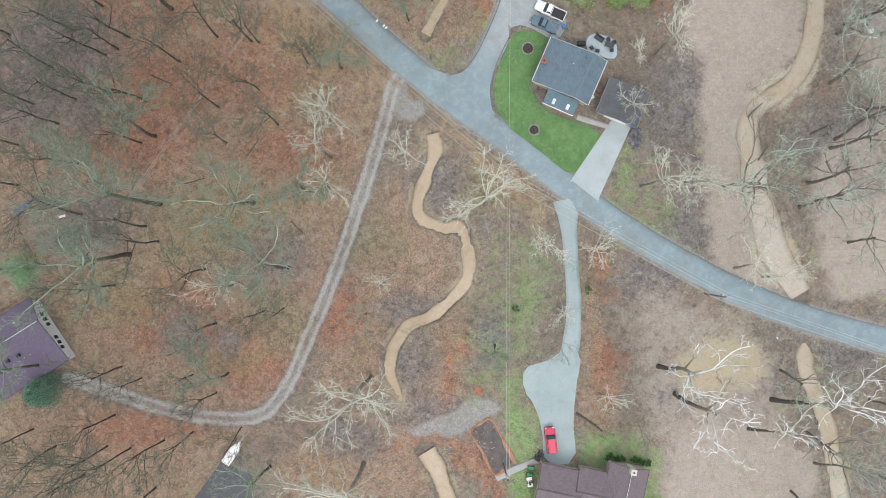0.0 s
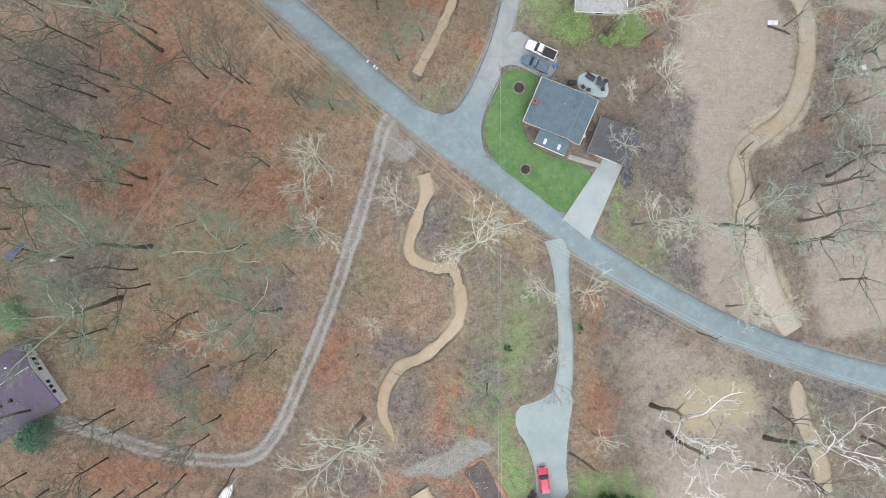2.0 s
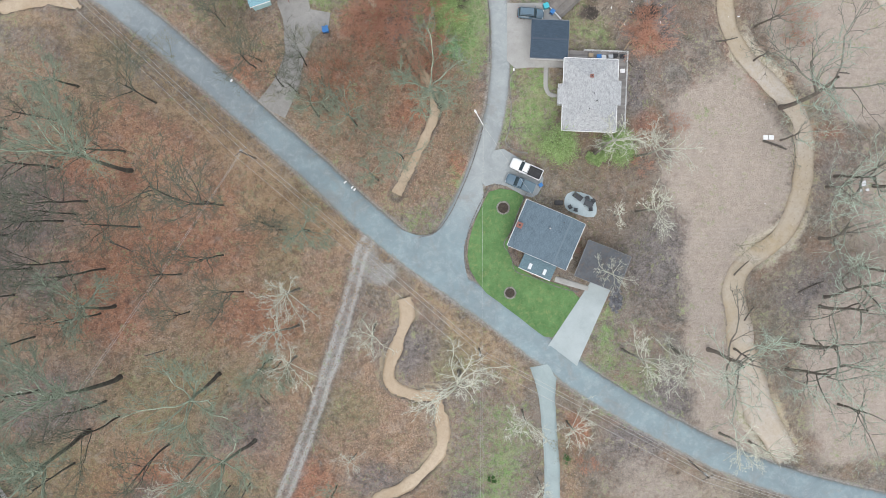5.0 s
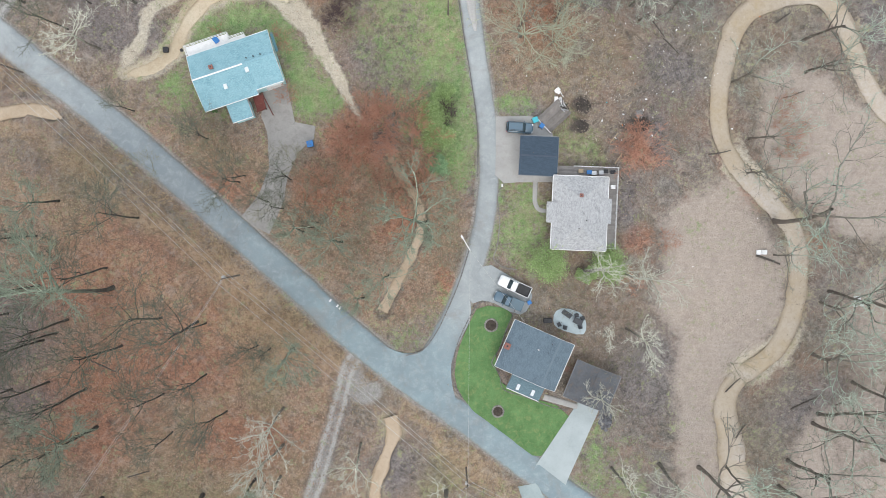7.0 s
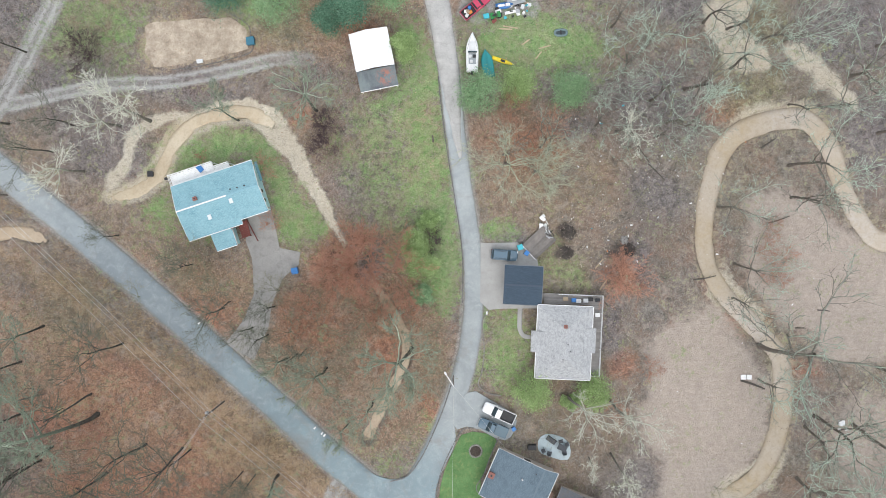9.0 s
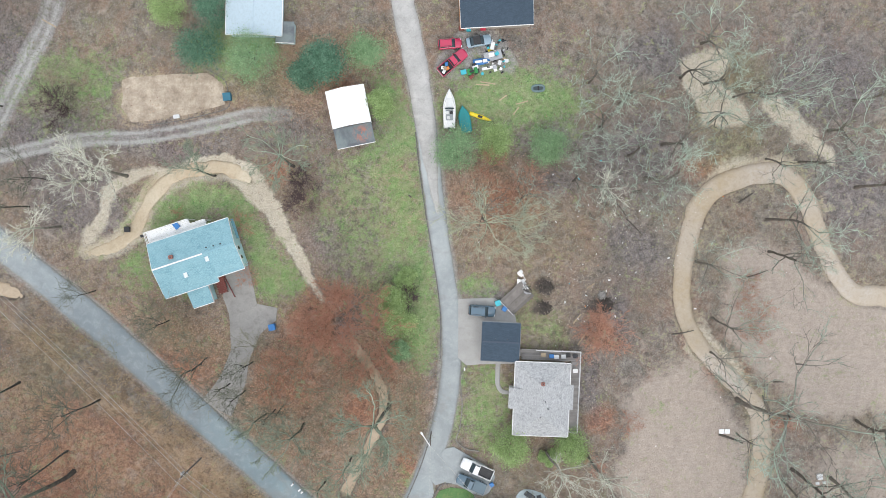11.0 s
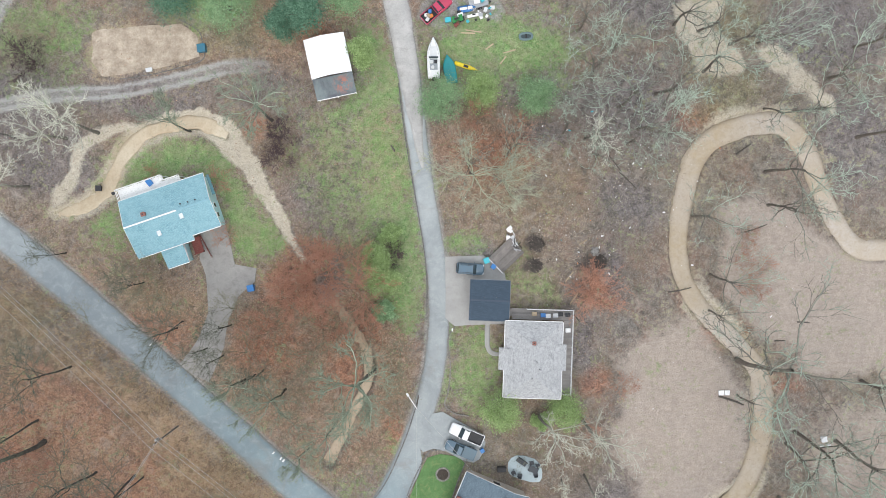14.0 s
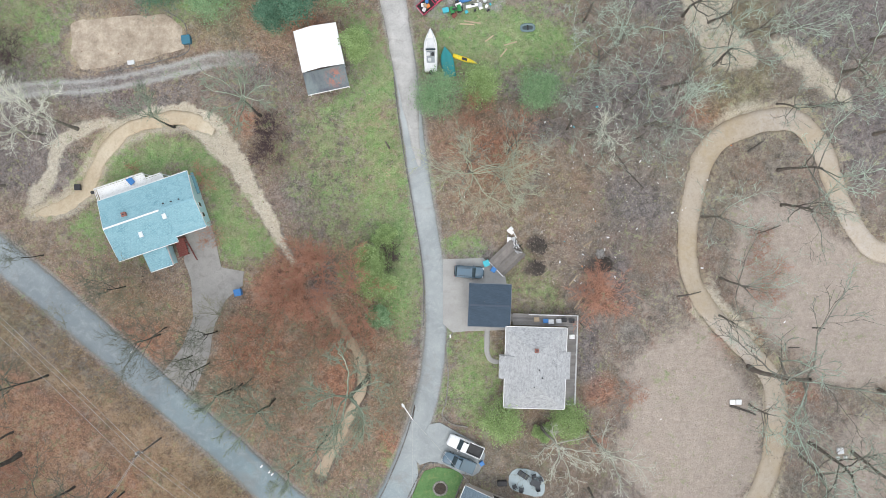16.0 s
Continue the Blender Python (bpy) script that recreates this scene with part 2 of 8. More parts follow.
def paving_material(name, blue, grey, lane):
    """Worn asphalt: blue-grey by the junction, greyer uphill, paler on the side lane, with cracks, patches and dirty edges."""
    m, nt, b = start_material(name, 0.8)
    pos = position(nt)
    xyz = nt.nodes.new("ShaderNodeSeparateXYZ")
    nt.links.new(pos, xyz.inputs["Vector"])
    x, y = xyz.outputs["X"], xyz.outputs["Y"]
    big = noise_tex(nt, 0.16, 5, 0.62, 0.32, 0.68, 0.8, pos)
    small = noise_tex(nt, 5.0, 5, 0.75, 0.25, 0.75, 0, pos)
    wear = noise_tex(nt, 0.8, 5, 0.68, 0.46, 0.70, 0.8, math_node_shift(nt, pos))

    def times(a, k):
        return math_node(nt, "MULTIPLY", a, k)

    uphill = math_node(nt, "DIVIDE", math_node(nt, "SUBTRACT", times(big, 6.0), math_node(nt, "ADD", x, 18.0)), 22.0, True)
    along = math_node(nt, "ADD", y, times(x, 0.75))
    on_lane = times(math_node(nt, "DIVIDE", math_node(nt, "SUBTRACT", along, 36.0), 14.0, True), math_node(nt, "DIVIDE", math_node(nt, "SUBTRACT", y, 25.0), 6.0, True))
    col = ramp_mix(nt, ramp_mix(nt, blue, grey, uphill), lane, on_lane)
    col = ramp_mix(nt, col, tuple(1.22 * c for c in lane), math_node(nt, "DIVIDE", math_node(nt, "SUBTRACT", y, 66.0), 24.0, True))
    col = ramp_mix(nt, col, tuple(0.62 * c for c in grey), times(big, 0.50))
    col = ramp_mix(nt, col, tuple(1.35 * c for c in lane), times(times(wear, small), 0.55))
    col = ramp_mix(nt, col, tuple(0.55 * c for c in grey), times(math_node(nt, "SUBTRACT", 1.0, small), 0.22))
    mud = noise_tex(nt, 0.19, 6, 0.7, 0.54, 0.70, 0.6, math_node_shift(nt, pos))
    col = ramp_mix(nt, col, (0.235, 0.215, 0.190), times(mud, 0.45))
    cracks = nt.nodes.new("ShaderNodeTexVoronoi")
    cracks.feature = "DISTANCE_TO_EDGE"
    cracks.inputs["Scale"].default_value = 0.21
    nt.links.new(pos, cracks.inputs["Vector"])
    line = math_node(nt, "SUBTRACT", 1.0, math_node(nt, "DIVIDE", cracks.outputs["Distance"], 0.03), True)
    col = ramp_mix(nt, col, (0.075, 0.082, 0.088), times(times(line, wear), 0.22))
    side = math_node(nt, "ADD", cover_attribute(nt, "side"), times(math_node(nt, "SUBTRACT", noise_tex(nt, 0.9, 5, 0.7, 0.25, 0.75, 0, pos), 0.5), 0.22))
    dirt = math_node(nt, "DIVIDE", math_node(nt, "SUBTRACT", side, 0.84), 0.16, True)
    col = ramp_mix(nt, col, ramp_mix(nt, (0.13, 0.11, 0.09), (0.40, 0.36, 0.31), small), times(dirt, 0.75))
    nt.links.new(col, b.inputs["Base Color"])
    add_bump(nt, b, small, 0.25, 0.02)
    return m


M_ASPHALT = paving_material("worn_asphalt", (0.245, 0.325, 0.350), (0.250, 0.288, 0.306), (0.362, 0.388, 0.388))
M_PALE_DRIVE = surface("pale_driveway_gravel", (0.255, 0.315, 0.315), (0.385, 0.450, 0.450), 0.9, large=0.25, fine=6, stain=(0.235, 0.26, 0.255), stain_amount=0.35)
M_CONCRETE = surface("pale_concrete", (0.305, 0.350, 0.355), (0.430, 0.480, 0.482), 0.8, large=0.3, fine=8, stain=(0.25, 0.275, 0.28), stain_amount=0.25)
M_GRAVEL_LANE = surface("pale_gravel_lane", (0.31, 0.305, 0.295), (0.54, 0.53, 0.51), 0.9, large=0.3, fine=4, stain=(0.26, 0.25, 0.235), stain_amount=0.55)
M_DRIVE_C = surface("faded_asphalt_drive", (0.225, 0.218, 0.205), (0.365, 0.350, 0.328), 0.85, large=0.3, fine=5, stain=(0.175, 0.165, 0.155), stain_amount=0.6)
M_OLD_CONCRETE = surface("old_concrete", (0.275, 0.270, 0.258), (0.425, 0.420, 0.402), 0.85, large=0.35, fine=7, stain=(0.25, 0.235, 0.215), stain_amount=0.4)


def water_material(name, one, two, three):
    m, nt, b = start_material(name, 0.25)
    pos = position(nt)
    big = noise_tex(nt, 0.09, 3, 0.5, 0.38, 0.62, 0.5, pos)
    mid = noise_tex(nt, 0.6, 5, 0.65, 0.38, 0.72, 0.8, pos)
    col = ramp_mix(nt, one, two, big)
    col = ramp_mix(nt, col, three, mid)
    silt = noise_tex(nt, 1.6, 6, 0.75, 0.46, 0.70, 1.2, math_node_shift(nt, pos))
    col = ramp_mix(nt, col, tuple(0.62 * c for c in one), math_node(nt, "MULTIPLY", silt, 0.42))
    nt.links.new(col, b.inputs["Base Color"])
    b.inputs["IOR"].default_value = 1.33
    add_bump(nt, b, noise_tex(nt, 3.0, 3, 0.5, 0.2, 0.8, 0, pos), 0.10, 0.02)
    return m


M_WATER = water_material("muddy_stream_water", (0.390, 0.295, 0.200), (0.490, 0.395, 0.290), (0.440, 0.355, 0.260))
M_CREEK = water_material("silty_creek_water", (0.415, 0.335, 0.225), (0.480, 0.430, 0.375), (0.445, 0.380, 0.300))
M_PALE_BED = water_material("pale_gravel_stream", (0.465, 0.375, 0.260), (0.600, 0.530, 0.410), (0.545, 0.465, 0.345))

# ---- the lie of the land ----
HILL_X, HILL_Y, HILL_W = (-90, -45, 0, 45, 90), (-60, -10, 40, 90, 140), 50.0
HILLS = [0.54, 4.69, 4.7, -4.88, -2.01, -0.26, -0.48, 0.33, -3.63, 1.34, 1.75, -1.52, 0.72,
         2.52, 2.51, 0.83, 1.2, 0.92, -1.41, -2.52, -2.48, -1.05, -1.6, -0.98, 0.39]


def height(x, y):
    """Height of the ground, for numbers or arrays."""
    x, y = np.asarray(x, float), np.asarray(y, float)
    z = np.zeros(np.broadcast(x, y).shape)
    k = 0
    for a in HILL_X:
        for b in HILL_Y:
            z = z + HILLS[k] * np.exp(-((x - a) ** 2 + (y - b) ** 2) / (2 * HILL_W ** 2))
            k += 1
    return z


def hz(x, y):
    return float(height(x, y))


_rng = np.random.RandomState(5)
WAVES = [(_rng.uniform(0, 6.283), _rng.uniform(0, 6.283), s) for s in (1.0, 1.0, 1.0, 1.9, 1.9, 1.9, 3.4, 3.4, 3.4, 6.0, 6.0, 6.0)]


def ripple(x, y, size):
    """Smooth random waves in about -1..1, of that size in metres."""
    v = 0
    for ang, ph, s in WAVES:
        v = v + np.sin((x * np.cos(ang) + y * np.sin(ang)) * 6.283 * s / size + ph) / s
    return v / 3.2


def smooth_line(pts, step=0.8):
    """A flowing line through the points, as an array of x, y at even steps."""
    p = [np.array(q, float) for q in pts]
    p = [2 * p[0] - p[1]] + p + [2 * p[-1] - p[-2]]
    out = []
    for i in range(1, len(p) - 2):
        n = max(2, int(np.linalg.norm(p[i + 1] - p[i]) / step))
        for k in range(n):
            t = k / n
            out.append(0.5 * (2 * p[i] + (p[i + 1] - p[i - 1]) * t + (2 * p[i - 1] - 5 * p[i] + 4 * p[i + 1] - p[i + 2]) * t * t
                              + (3 * p[i] - p[i - 1] - 3 * p[i + 1] + p[i + 2]) * t ** 3))
    out.append(p[-2])
    return np.array(out)


def round_loop(pts, times=2):
    """Rounds a closed outline by cutting its corners."""
    p = np.array(pts, float)
    for _ in range(times):
        q = np.roll(p, -1, axis=0)
        p = np.stack([0.75 * p + 0.25 * q, 0.25 * p + 0.75 * q], axis=1).reshape(-1, 2)
    return p


def line_distance(x, y, line):
    best = np.full(x.shape, 1e9)
    for a, b in zip(line[:-1], line[1:]):
        d = b - a
        t = np.clip(((x - a[0]) * d[0] + (y - a[1]) * d[1]) / max(1e-9, d @ d), 0, 1)
        best = np.minimum(best, (x - a[0] - t * d[0]) ** 2 + (y - a[1] - t * d[1]) ** 2)
    return np.sqrt(best)


def outline_distance(x, y, loop):
    """Signed distance to a closed outline, negative inside."""
    loop = np.array(loop, float)
    d = line_distance(x, y, np.vstack([loop, loop[:1]]))
    inside = np.zeros(x.shape, bool)
    j = len(loop) - 1
    for i in range(len(loop)):
        (xi, yi), (xj, yj) = loop[i], loop[j]
        cross = ((yi > y) != (yj > y)) & (x < (xj - xi) * (y - yi) / (yj - yi + 1e-12) + xi)
        inside ^= cross
        j = i
    return np.where(inside, -d, d)


# streams: line, width, depth of the cut bank
STREAMS = {
    "stream_wood": ([(-1.9, 20.8), (-1.4, 17.9), (-3.3, 12.3), (-4.7, 7.7), (-3.5, 5.2), (0.6, 3.7), (2.9, 4.0), (4.5, 0.1), (4.5, -5.0), (1.6, -9.1),
                     (-2.4, -12.1), (-6.5, -14.1), (-9.0, -18.2), (-9.5, -22.2), (-8.0, -25.8), (-7.3, -27.8)], 1.6),
    "stream_south": ([(-2.9, -36.5), (-0.9, -40.1), (1.1, -45.7), (3.5, -52)], 2.4),
    "stream_bank": ([(-3.1, 38.9), (-0.9, 43.2), (1.5, 48.0), (3.6, 52.8), (3.3, 56.6), (1.1, 60.5), (-2.3, 65.8)], 1.15),
    "stream_yard": ([(-19.0, 92.3), (-23.2, 94.4), (-27.6, 94.2), (-32.6, 93.0), (-35.4, 90.6), (-37.6, 87.4), (-39.4, 83.6), (-43.0, 81.2), (-47.5, 79.8)], 1.7),
    "stream_ditch": ([(-74, 72.5), (-65.9, 74.0), (-62.0, 73.7), (-58.9, 72.5)], 1.9),
    "creek": ([(118, 67.0), (100, 70.4), (90.8, 71.7), (84.9, 72.7), (80.4, 79.6), (77.4, 87.4), (74.0, 92.3), (69.0, 93.3), (62.1, 91.4), (58.2, 88.0), (56.2, 81.8),
               (55.2, 75.0), (55.7, 68.2), (59.1, 62.3), (65.1, 56.3), (68.9, 50.5), (68.9, 41.2), (66.7, 34.1), (63.6, 30.0), (58.3, 26.4), (56.2, 21.9),
               (57.2, 15.7), (57.7, 10.6), (59.8, 4.5), (61.3, -0.6), (63.9, -4.8), (66.0, -8.4)], 3.2),
    "creek_south": ([(66.8, -17.4), (67.1, -21.8), (69.0, -27.0), (71.1, -32.3), (72.2, -38.5), (73.7, -45.9), (74.8, -51.1)], 2.6),
}
# dry pebble bed: x, y, half width
PEBBLES = [(-7.0, 72.0, 0.4), (-9.2, 76.2, 0.9), (-12.6, 82.4, 1.3), (-16.2, 88.6, 1.8), (-19.5, 92.5, 2.5), (-23.2, 95.0, 2.1), (-27.6, 95.0, 1.4), (-31.0, 94.4, 0.7)]
ROADS = {
    "road": ([(-130, 134), (-100, 110.6), (-78.8, 94.0), (-66.4, 84.1), (-56.1, 76.2), (-45.9, 68.2), (-36.0, 59.7), (-26.2, 51.1), (-17.6, 43.5), (-9.6, 36.0),
              (1.6, 26.9), (12.4, 19.2), (23.2, 10.9), (30.4, 5.5), (40.9, -0.9), (53.5, -7.5), (66.3, -12.6), (82.2, -17.0), (96.3, -19.9), (130, -26)], 4.9),
    "lane": ([(3.5, 27.5), (5.6, 31.5), (9.1, 38.3), (12.1, 46.0), (14.2, 53.7), (15.1, 61.4), (15.0, 69.5), (13.4, 80.2), (12.1, 90.7), (11.1, 100.2),
              (9.9, 107.8), (8.7, 114.4), (7.5, 120.0), (6.4, 125.6), (3, 142)], 3.5),
}
TRACKS = {
    "west": [(-7.0, 31.5), (-8.8, 29.7), (-10.6, 23.0), (-13.1, 14.3), (-15.4, 7.2), (-18.1, -0.9), (-21.1, -9.0), (-24.1, -16.0), (-27.6, -24.1), (-31.6, -29.1),
             (-36.5, -30.2), (-44.4, -29.4), (-52.2, -27.3), (-57.9, -25.2), (-65.6, -22.6)],
    "north": [(-12.9, 103.3), (-17.7, 103.4), (-25.5, 101.8), (-32.5, 100.5), (-39.4, 99.8), (-46.5, 99.7), (-55.6, 98.4), (-65.7, 96.4)],
    "north_west": [(-49.5, 132), (-51.7, 127.1), (-54.0, 120.6), (-57.3, 114.9), (-60.5, 109.2), (-64.7, 101.5), (-72, 90)],
}
DRIVE = [(22.3, 9.0), (22.5, 7.6), (23.0, 2.2), (23.4, -4.0), (23.7, -10.2), (23.4, -16.3), (22.1, -21.4)]
PAVED = {
    "pad": [(14.6, 47.2), (18.1, 45.1), (22.7, 42.4), (21.9, 39.0), (20.0, 37.9), (14.7, 40.9), (11.5, 39.9), (12.0, 44.0)],
    "apron": [(14.5, -21.4), (18.5, -20.4), (22.1, -18.3), (25.2, -18.9), (24.2, -24.5), (23.5, -30.6), (24.2, -39.0), (18.2, -39.0), (18.0, -32.6), (16.5, -28.0), (14.5, -25.6)],
    "concrete": [(23.0, 12.2), (23.6, 12.3), (28.2, 8.7), (28.4, 9.4), (34.3, 22.4), (30.9, 23.8)],
    "house": [(-23.8, 72.3), (-23.5, 77.2), (-19.4, 78.1), (-18.0, 71.3), (-14.5, 70.7), (-14.6, 68.4), (-17.5, 66.0), (-19.0, 62.6), (-19.9, 57.8), (-22.3, 52.0),
              (-27.3, 54.9), (-23.8, 59.7), (-22.4, 63.6), (-22.7, 69.4)],
    "slab": [(16.3, 72.0), (22.6, 72.1), (26.0, 69.2), (26.4, 66.6), (26.4, 60.8), (20.3, 60.8), (17.7, 60.6), (16.2, 62), (16.3, 66.4)],
    "lawn": [(13.4, 40.0), (19.5, 39.0), (17.9, 35.2), (15.7, 30.0), (17.7, 25.3), (29.6, 21.6), (26.6, 17.0), (23.0, 12.7), (15.8, 18.1), (11.3, 22.7), (9.0, 26.7), (9.5, 31.7), (11.6, 36.7)],
}
COVERS = {
    "leaf": [
        [(-130, 70), (-95, 53), (-34.1, 49.2), (-14.7, 33.7), (-9.6, 27.6), (-13.6, 11.3), (-22.6, -16.0), (-28.6, -28.1), (-40.6, -39.0), (-60, -70), (-130, -70)],
        [(-77.5, 65.0), (-63.8, 64.9), (-39.9, 49.1), (-14.9, 32.7), (-20.8, 0.2), (-74.1, 1.7)],
        [(-9.5, 11.3), (-6.5, 14.3), (-5.5, 7.2), (1.6, 2.1), (1.6, -6.0), (-2.4, -10.1), (-8.5, -14.1), (-11.6, -25.2), (-22.6, -28.2), (-22.6, -18.1), (-14.6, -0.9)],
        [(-41.0, 72.3), (-24.3, 69.4), (-23.3, 63.6), (-25.2, 55.9), (-31.1, 59.7), (-46.0, 72.3)],
        [(-17.5, 65.5), (-10.7, 70.3), (2.8, 67.4), (10.5, 63.5), (11.4, 50.0), (6.5, 38.4), (-3.1, 35.5), (-18.5, 47.2), (-23.3, 51.1), (-18.5, 59.7)],
        [(25.2, 0.1), (28.3, -12.2), (31.4, -20.5), (32.5, -28.7), (28.3, -34.8), (24.7, -30.6), (25.2, -16.3)],
        [(15.4, 96.2), (31.7, 95.2), (32.7, 88.5), (27.9, 80.8), (18.2, 77.0), (15.3, 85.6)],
        [(-13.6, 118.4), (7.3, 118.1), (6.3, 111.6), (-6.1, 107.0), (-10.1, 101.4), (-14.8, 105.3)],
        [(-6, -12), (2, -12), (6, -20), (3, -28), (-6, -33), (-30, -34), (-30, -48), (-2, -48), (-4, -34), (-5, -24)],
    ],
    "dry": [
        [(-32.0, 40.8), (-24.9, 42.9), (-18.7, 36.8), (-14.7, 32.7), (-18.7, 30.6), (-24.8, 33.6), (-30.9, 35.6)],
        [(-70, 74), (-40.0, 54.9), (-28.3, 48.1), (-11.1, 32.7), (-7.3, 26.9), (-14.9, 28.9), (-26.4, 36.6), (-30.2, 40.5), (-58, 64), (-72, 70)],
        [(-0.4, 24.6), (5.7, 19.5), (18.0, 9.3), (21.1, 4.2), (14.9, 5.2), (5.7, 14.4)],
        [(2.5, 94.7), (8.3, 97.0), (10.8, 91.7), (10.4, 81.0), (5.0, 78.4), (2.5, 86.1)],
        [(-41.2, 109.7), (-39.2, 110.4), (-31.3, 110.5), (-26.3, 110.7), (-23.4, 108.7), (-23.0, 104.9), (-31.4, 102.9), (-39.9, 102.2), (-41.6, 104.9)],
    ],
    "grass": [
        [(14.4, -21.4), (13.9, -26.5), (18.0, -32.6), (17.5, -38.7), (12.8, -39.0), (9.4, -30.5), (10.8, -24.2)],
        [(24.2, -33.7), (31.4, -33.8), (38.7, -37.0), (39.8, -45.4), (40, -60), (10, -60), (11, -40), (18, -39.5), (26.2, -38.8)],
        [(7.0, 61.2), (12.9, 59.2), (13.2, 70.7), (12.4, 82.0), (9.5, 82.0), (5.5, 77.0), (4.5, 71.5)],
        [(-4.0, 95.5), (0.5, 94.0), (6.0, 95.5), (9.8, 96.0), (7.5, 108.7), (2.5, 109.7), (3.0, 98.0)],
        [(17.4, 74.7), (20.6, 75.3), (23.7, 74.6), (22.8, 72.8), (17.9, 72.6)],
        [(16.7, 109.6), (26.2, 111.5), (35.8, 107.7), (34.8, 102.0), (24.2, 101.1), (15.7, 101.1)],
        [(-36.6, 87.4), (-29.6, 91.2), (-21.8, 92.0), (-18.0, 87.2), (-12.3, 78.6), (-9.4, 73.8), (-14.3, 70.9), (-19.1, 72.9), (-20.0, 82.4), (-22.8, 86.3), (-37.6, 82.6)],
        [(-41.5, 78.8), (-37.6, 80.7), (-35.6, 73.9), (-38.5, 73.0)],
        [(-31.1, 117.0), (-17.4, 117.5), (-11.7, 114.6), (-21.5, 110.1), (-25.3, 111.2)],
    ],
    "silt": [
        [(46.8, 49.9), (67.6, 50.3), (66.4, 33.5), (57.8, 25.1), (55.7, 18.8), (55.7, 11.5), (62.0, 0.1), (63.1, -8.2), (53.5, -6.1), (49.3, 0.1), (47.2, 19.8)],
        [(45.3, 56.7), (55.2, 62.3), (61.1, 56.4), (68.0, 48.4), (66.0, 40.6), (64.0, 32.7), (44.2, 33.3), (44.3, 47.0)],
        [(64.1, 81.7), (69.1, 83.6), (75.0, 78.7), (82.9, 71.7), (91.6, 69.7), (130, 60), (130, 45), (94.9, 51.9), (80.0, 50.1), (68.1, 58.2), (62.1, 66.1), (61.1, 74.9)],
        [(41.9, -32.9), (53.5, -31.0), (67.3, -35.3), (69.4, -47.9), (40.8, -50.4), (39.8, -40.1)],
        [(68.5, 19.9), (85.7, 27.4), (120, 30), (120, -6), (85.6, -6.2), (72.7, -10.3), (68.4, 1.1)],
    ],
    "sand": [
        [(-41.0, 109.4), (-39.2, 110.2), (-31.3, 110.3), (-26.3, 110.5), (-23.6, 108.5), (-23.2, 105.1), (-31.4, 103.2), (-39.8, 102.5), (-41.4, 104.9)],
        [(40.8, -21.6), (48.2, -15.4), (56.7, -16.5), (60.9, -21.7), (56.7, -25.8), (47.1, -26.8)],
        [(61.0, 6), (64.5, 2), (67.5, -6), (65.5, -8.2), (62.0, -3.0), (59, 4)],
    ],
    "gravel": [
        [(-10.6, 32.7), (-6.5, 29.7), (-2.4, 25.6), (-4.5, 22.5), (-8.6, 24.5), (-10.6, 26.6)],
        [(-1.4, -30.4), (4.7, -26.4), (10.8, -28.5), (8.8, -30.5), (1.6, -33.5), (-6.5, -33.9)],
        [(12.2, 114.3), (16.7, 117.1), (25.3, 116.2), (25.7, 109.6), (12.9, 109.2)],
    ],
    "wash": [
        [(54.2, 114), (60, 114.5), (63.7, 112.6), (62, 107), (64.6, 105.2), (67.4, 101.5), (59.9, 100.6), (57.5, 103), (56.1, 107.1)],
        [(68.5, 106.5), (72, 107), (74.1, 105.2), (76.0, 100.5), (82.6, 95.8), (80.7, 94.9), (72.2, 99.6)],
        [(-49.3, 78.9), (-47.8, 86.5), (-42.8, 93.2), (-36.5, 94.8), (-31.7, 95.2), (-31.7, 93.4), (-36.5, 92.4), (-41.0, 90.4), (-44.6, 85.6), (-46.6, 80.5)],
    ],
    "mulch": [
        [(8.4, -31.6), (12.0, -38.2), (9.4, -39.8), (6.4, -34.4)],
    ],
}
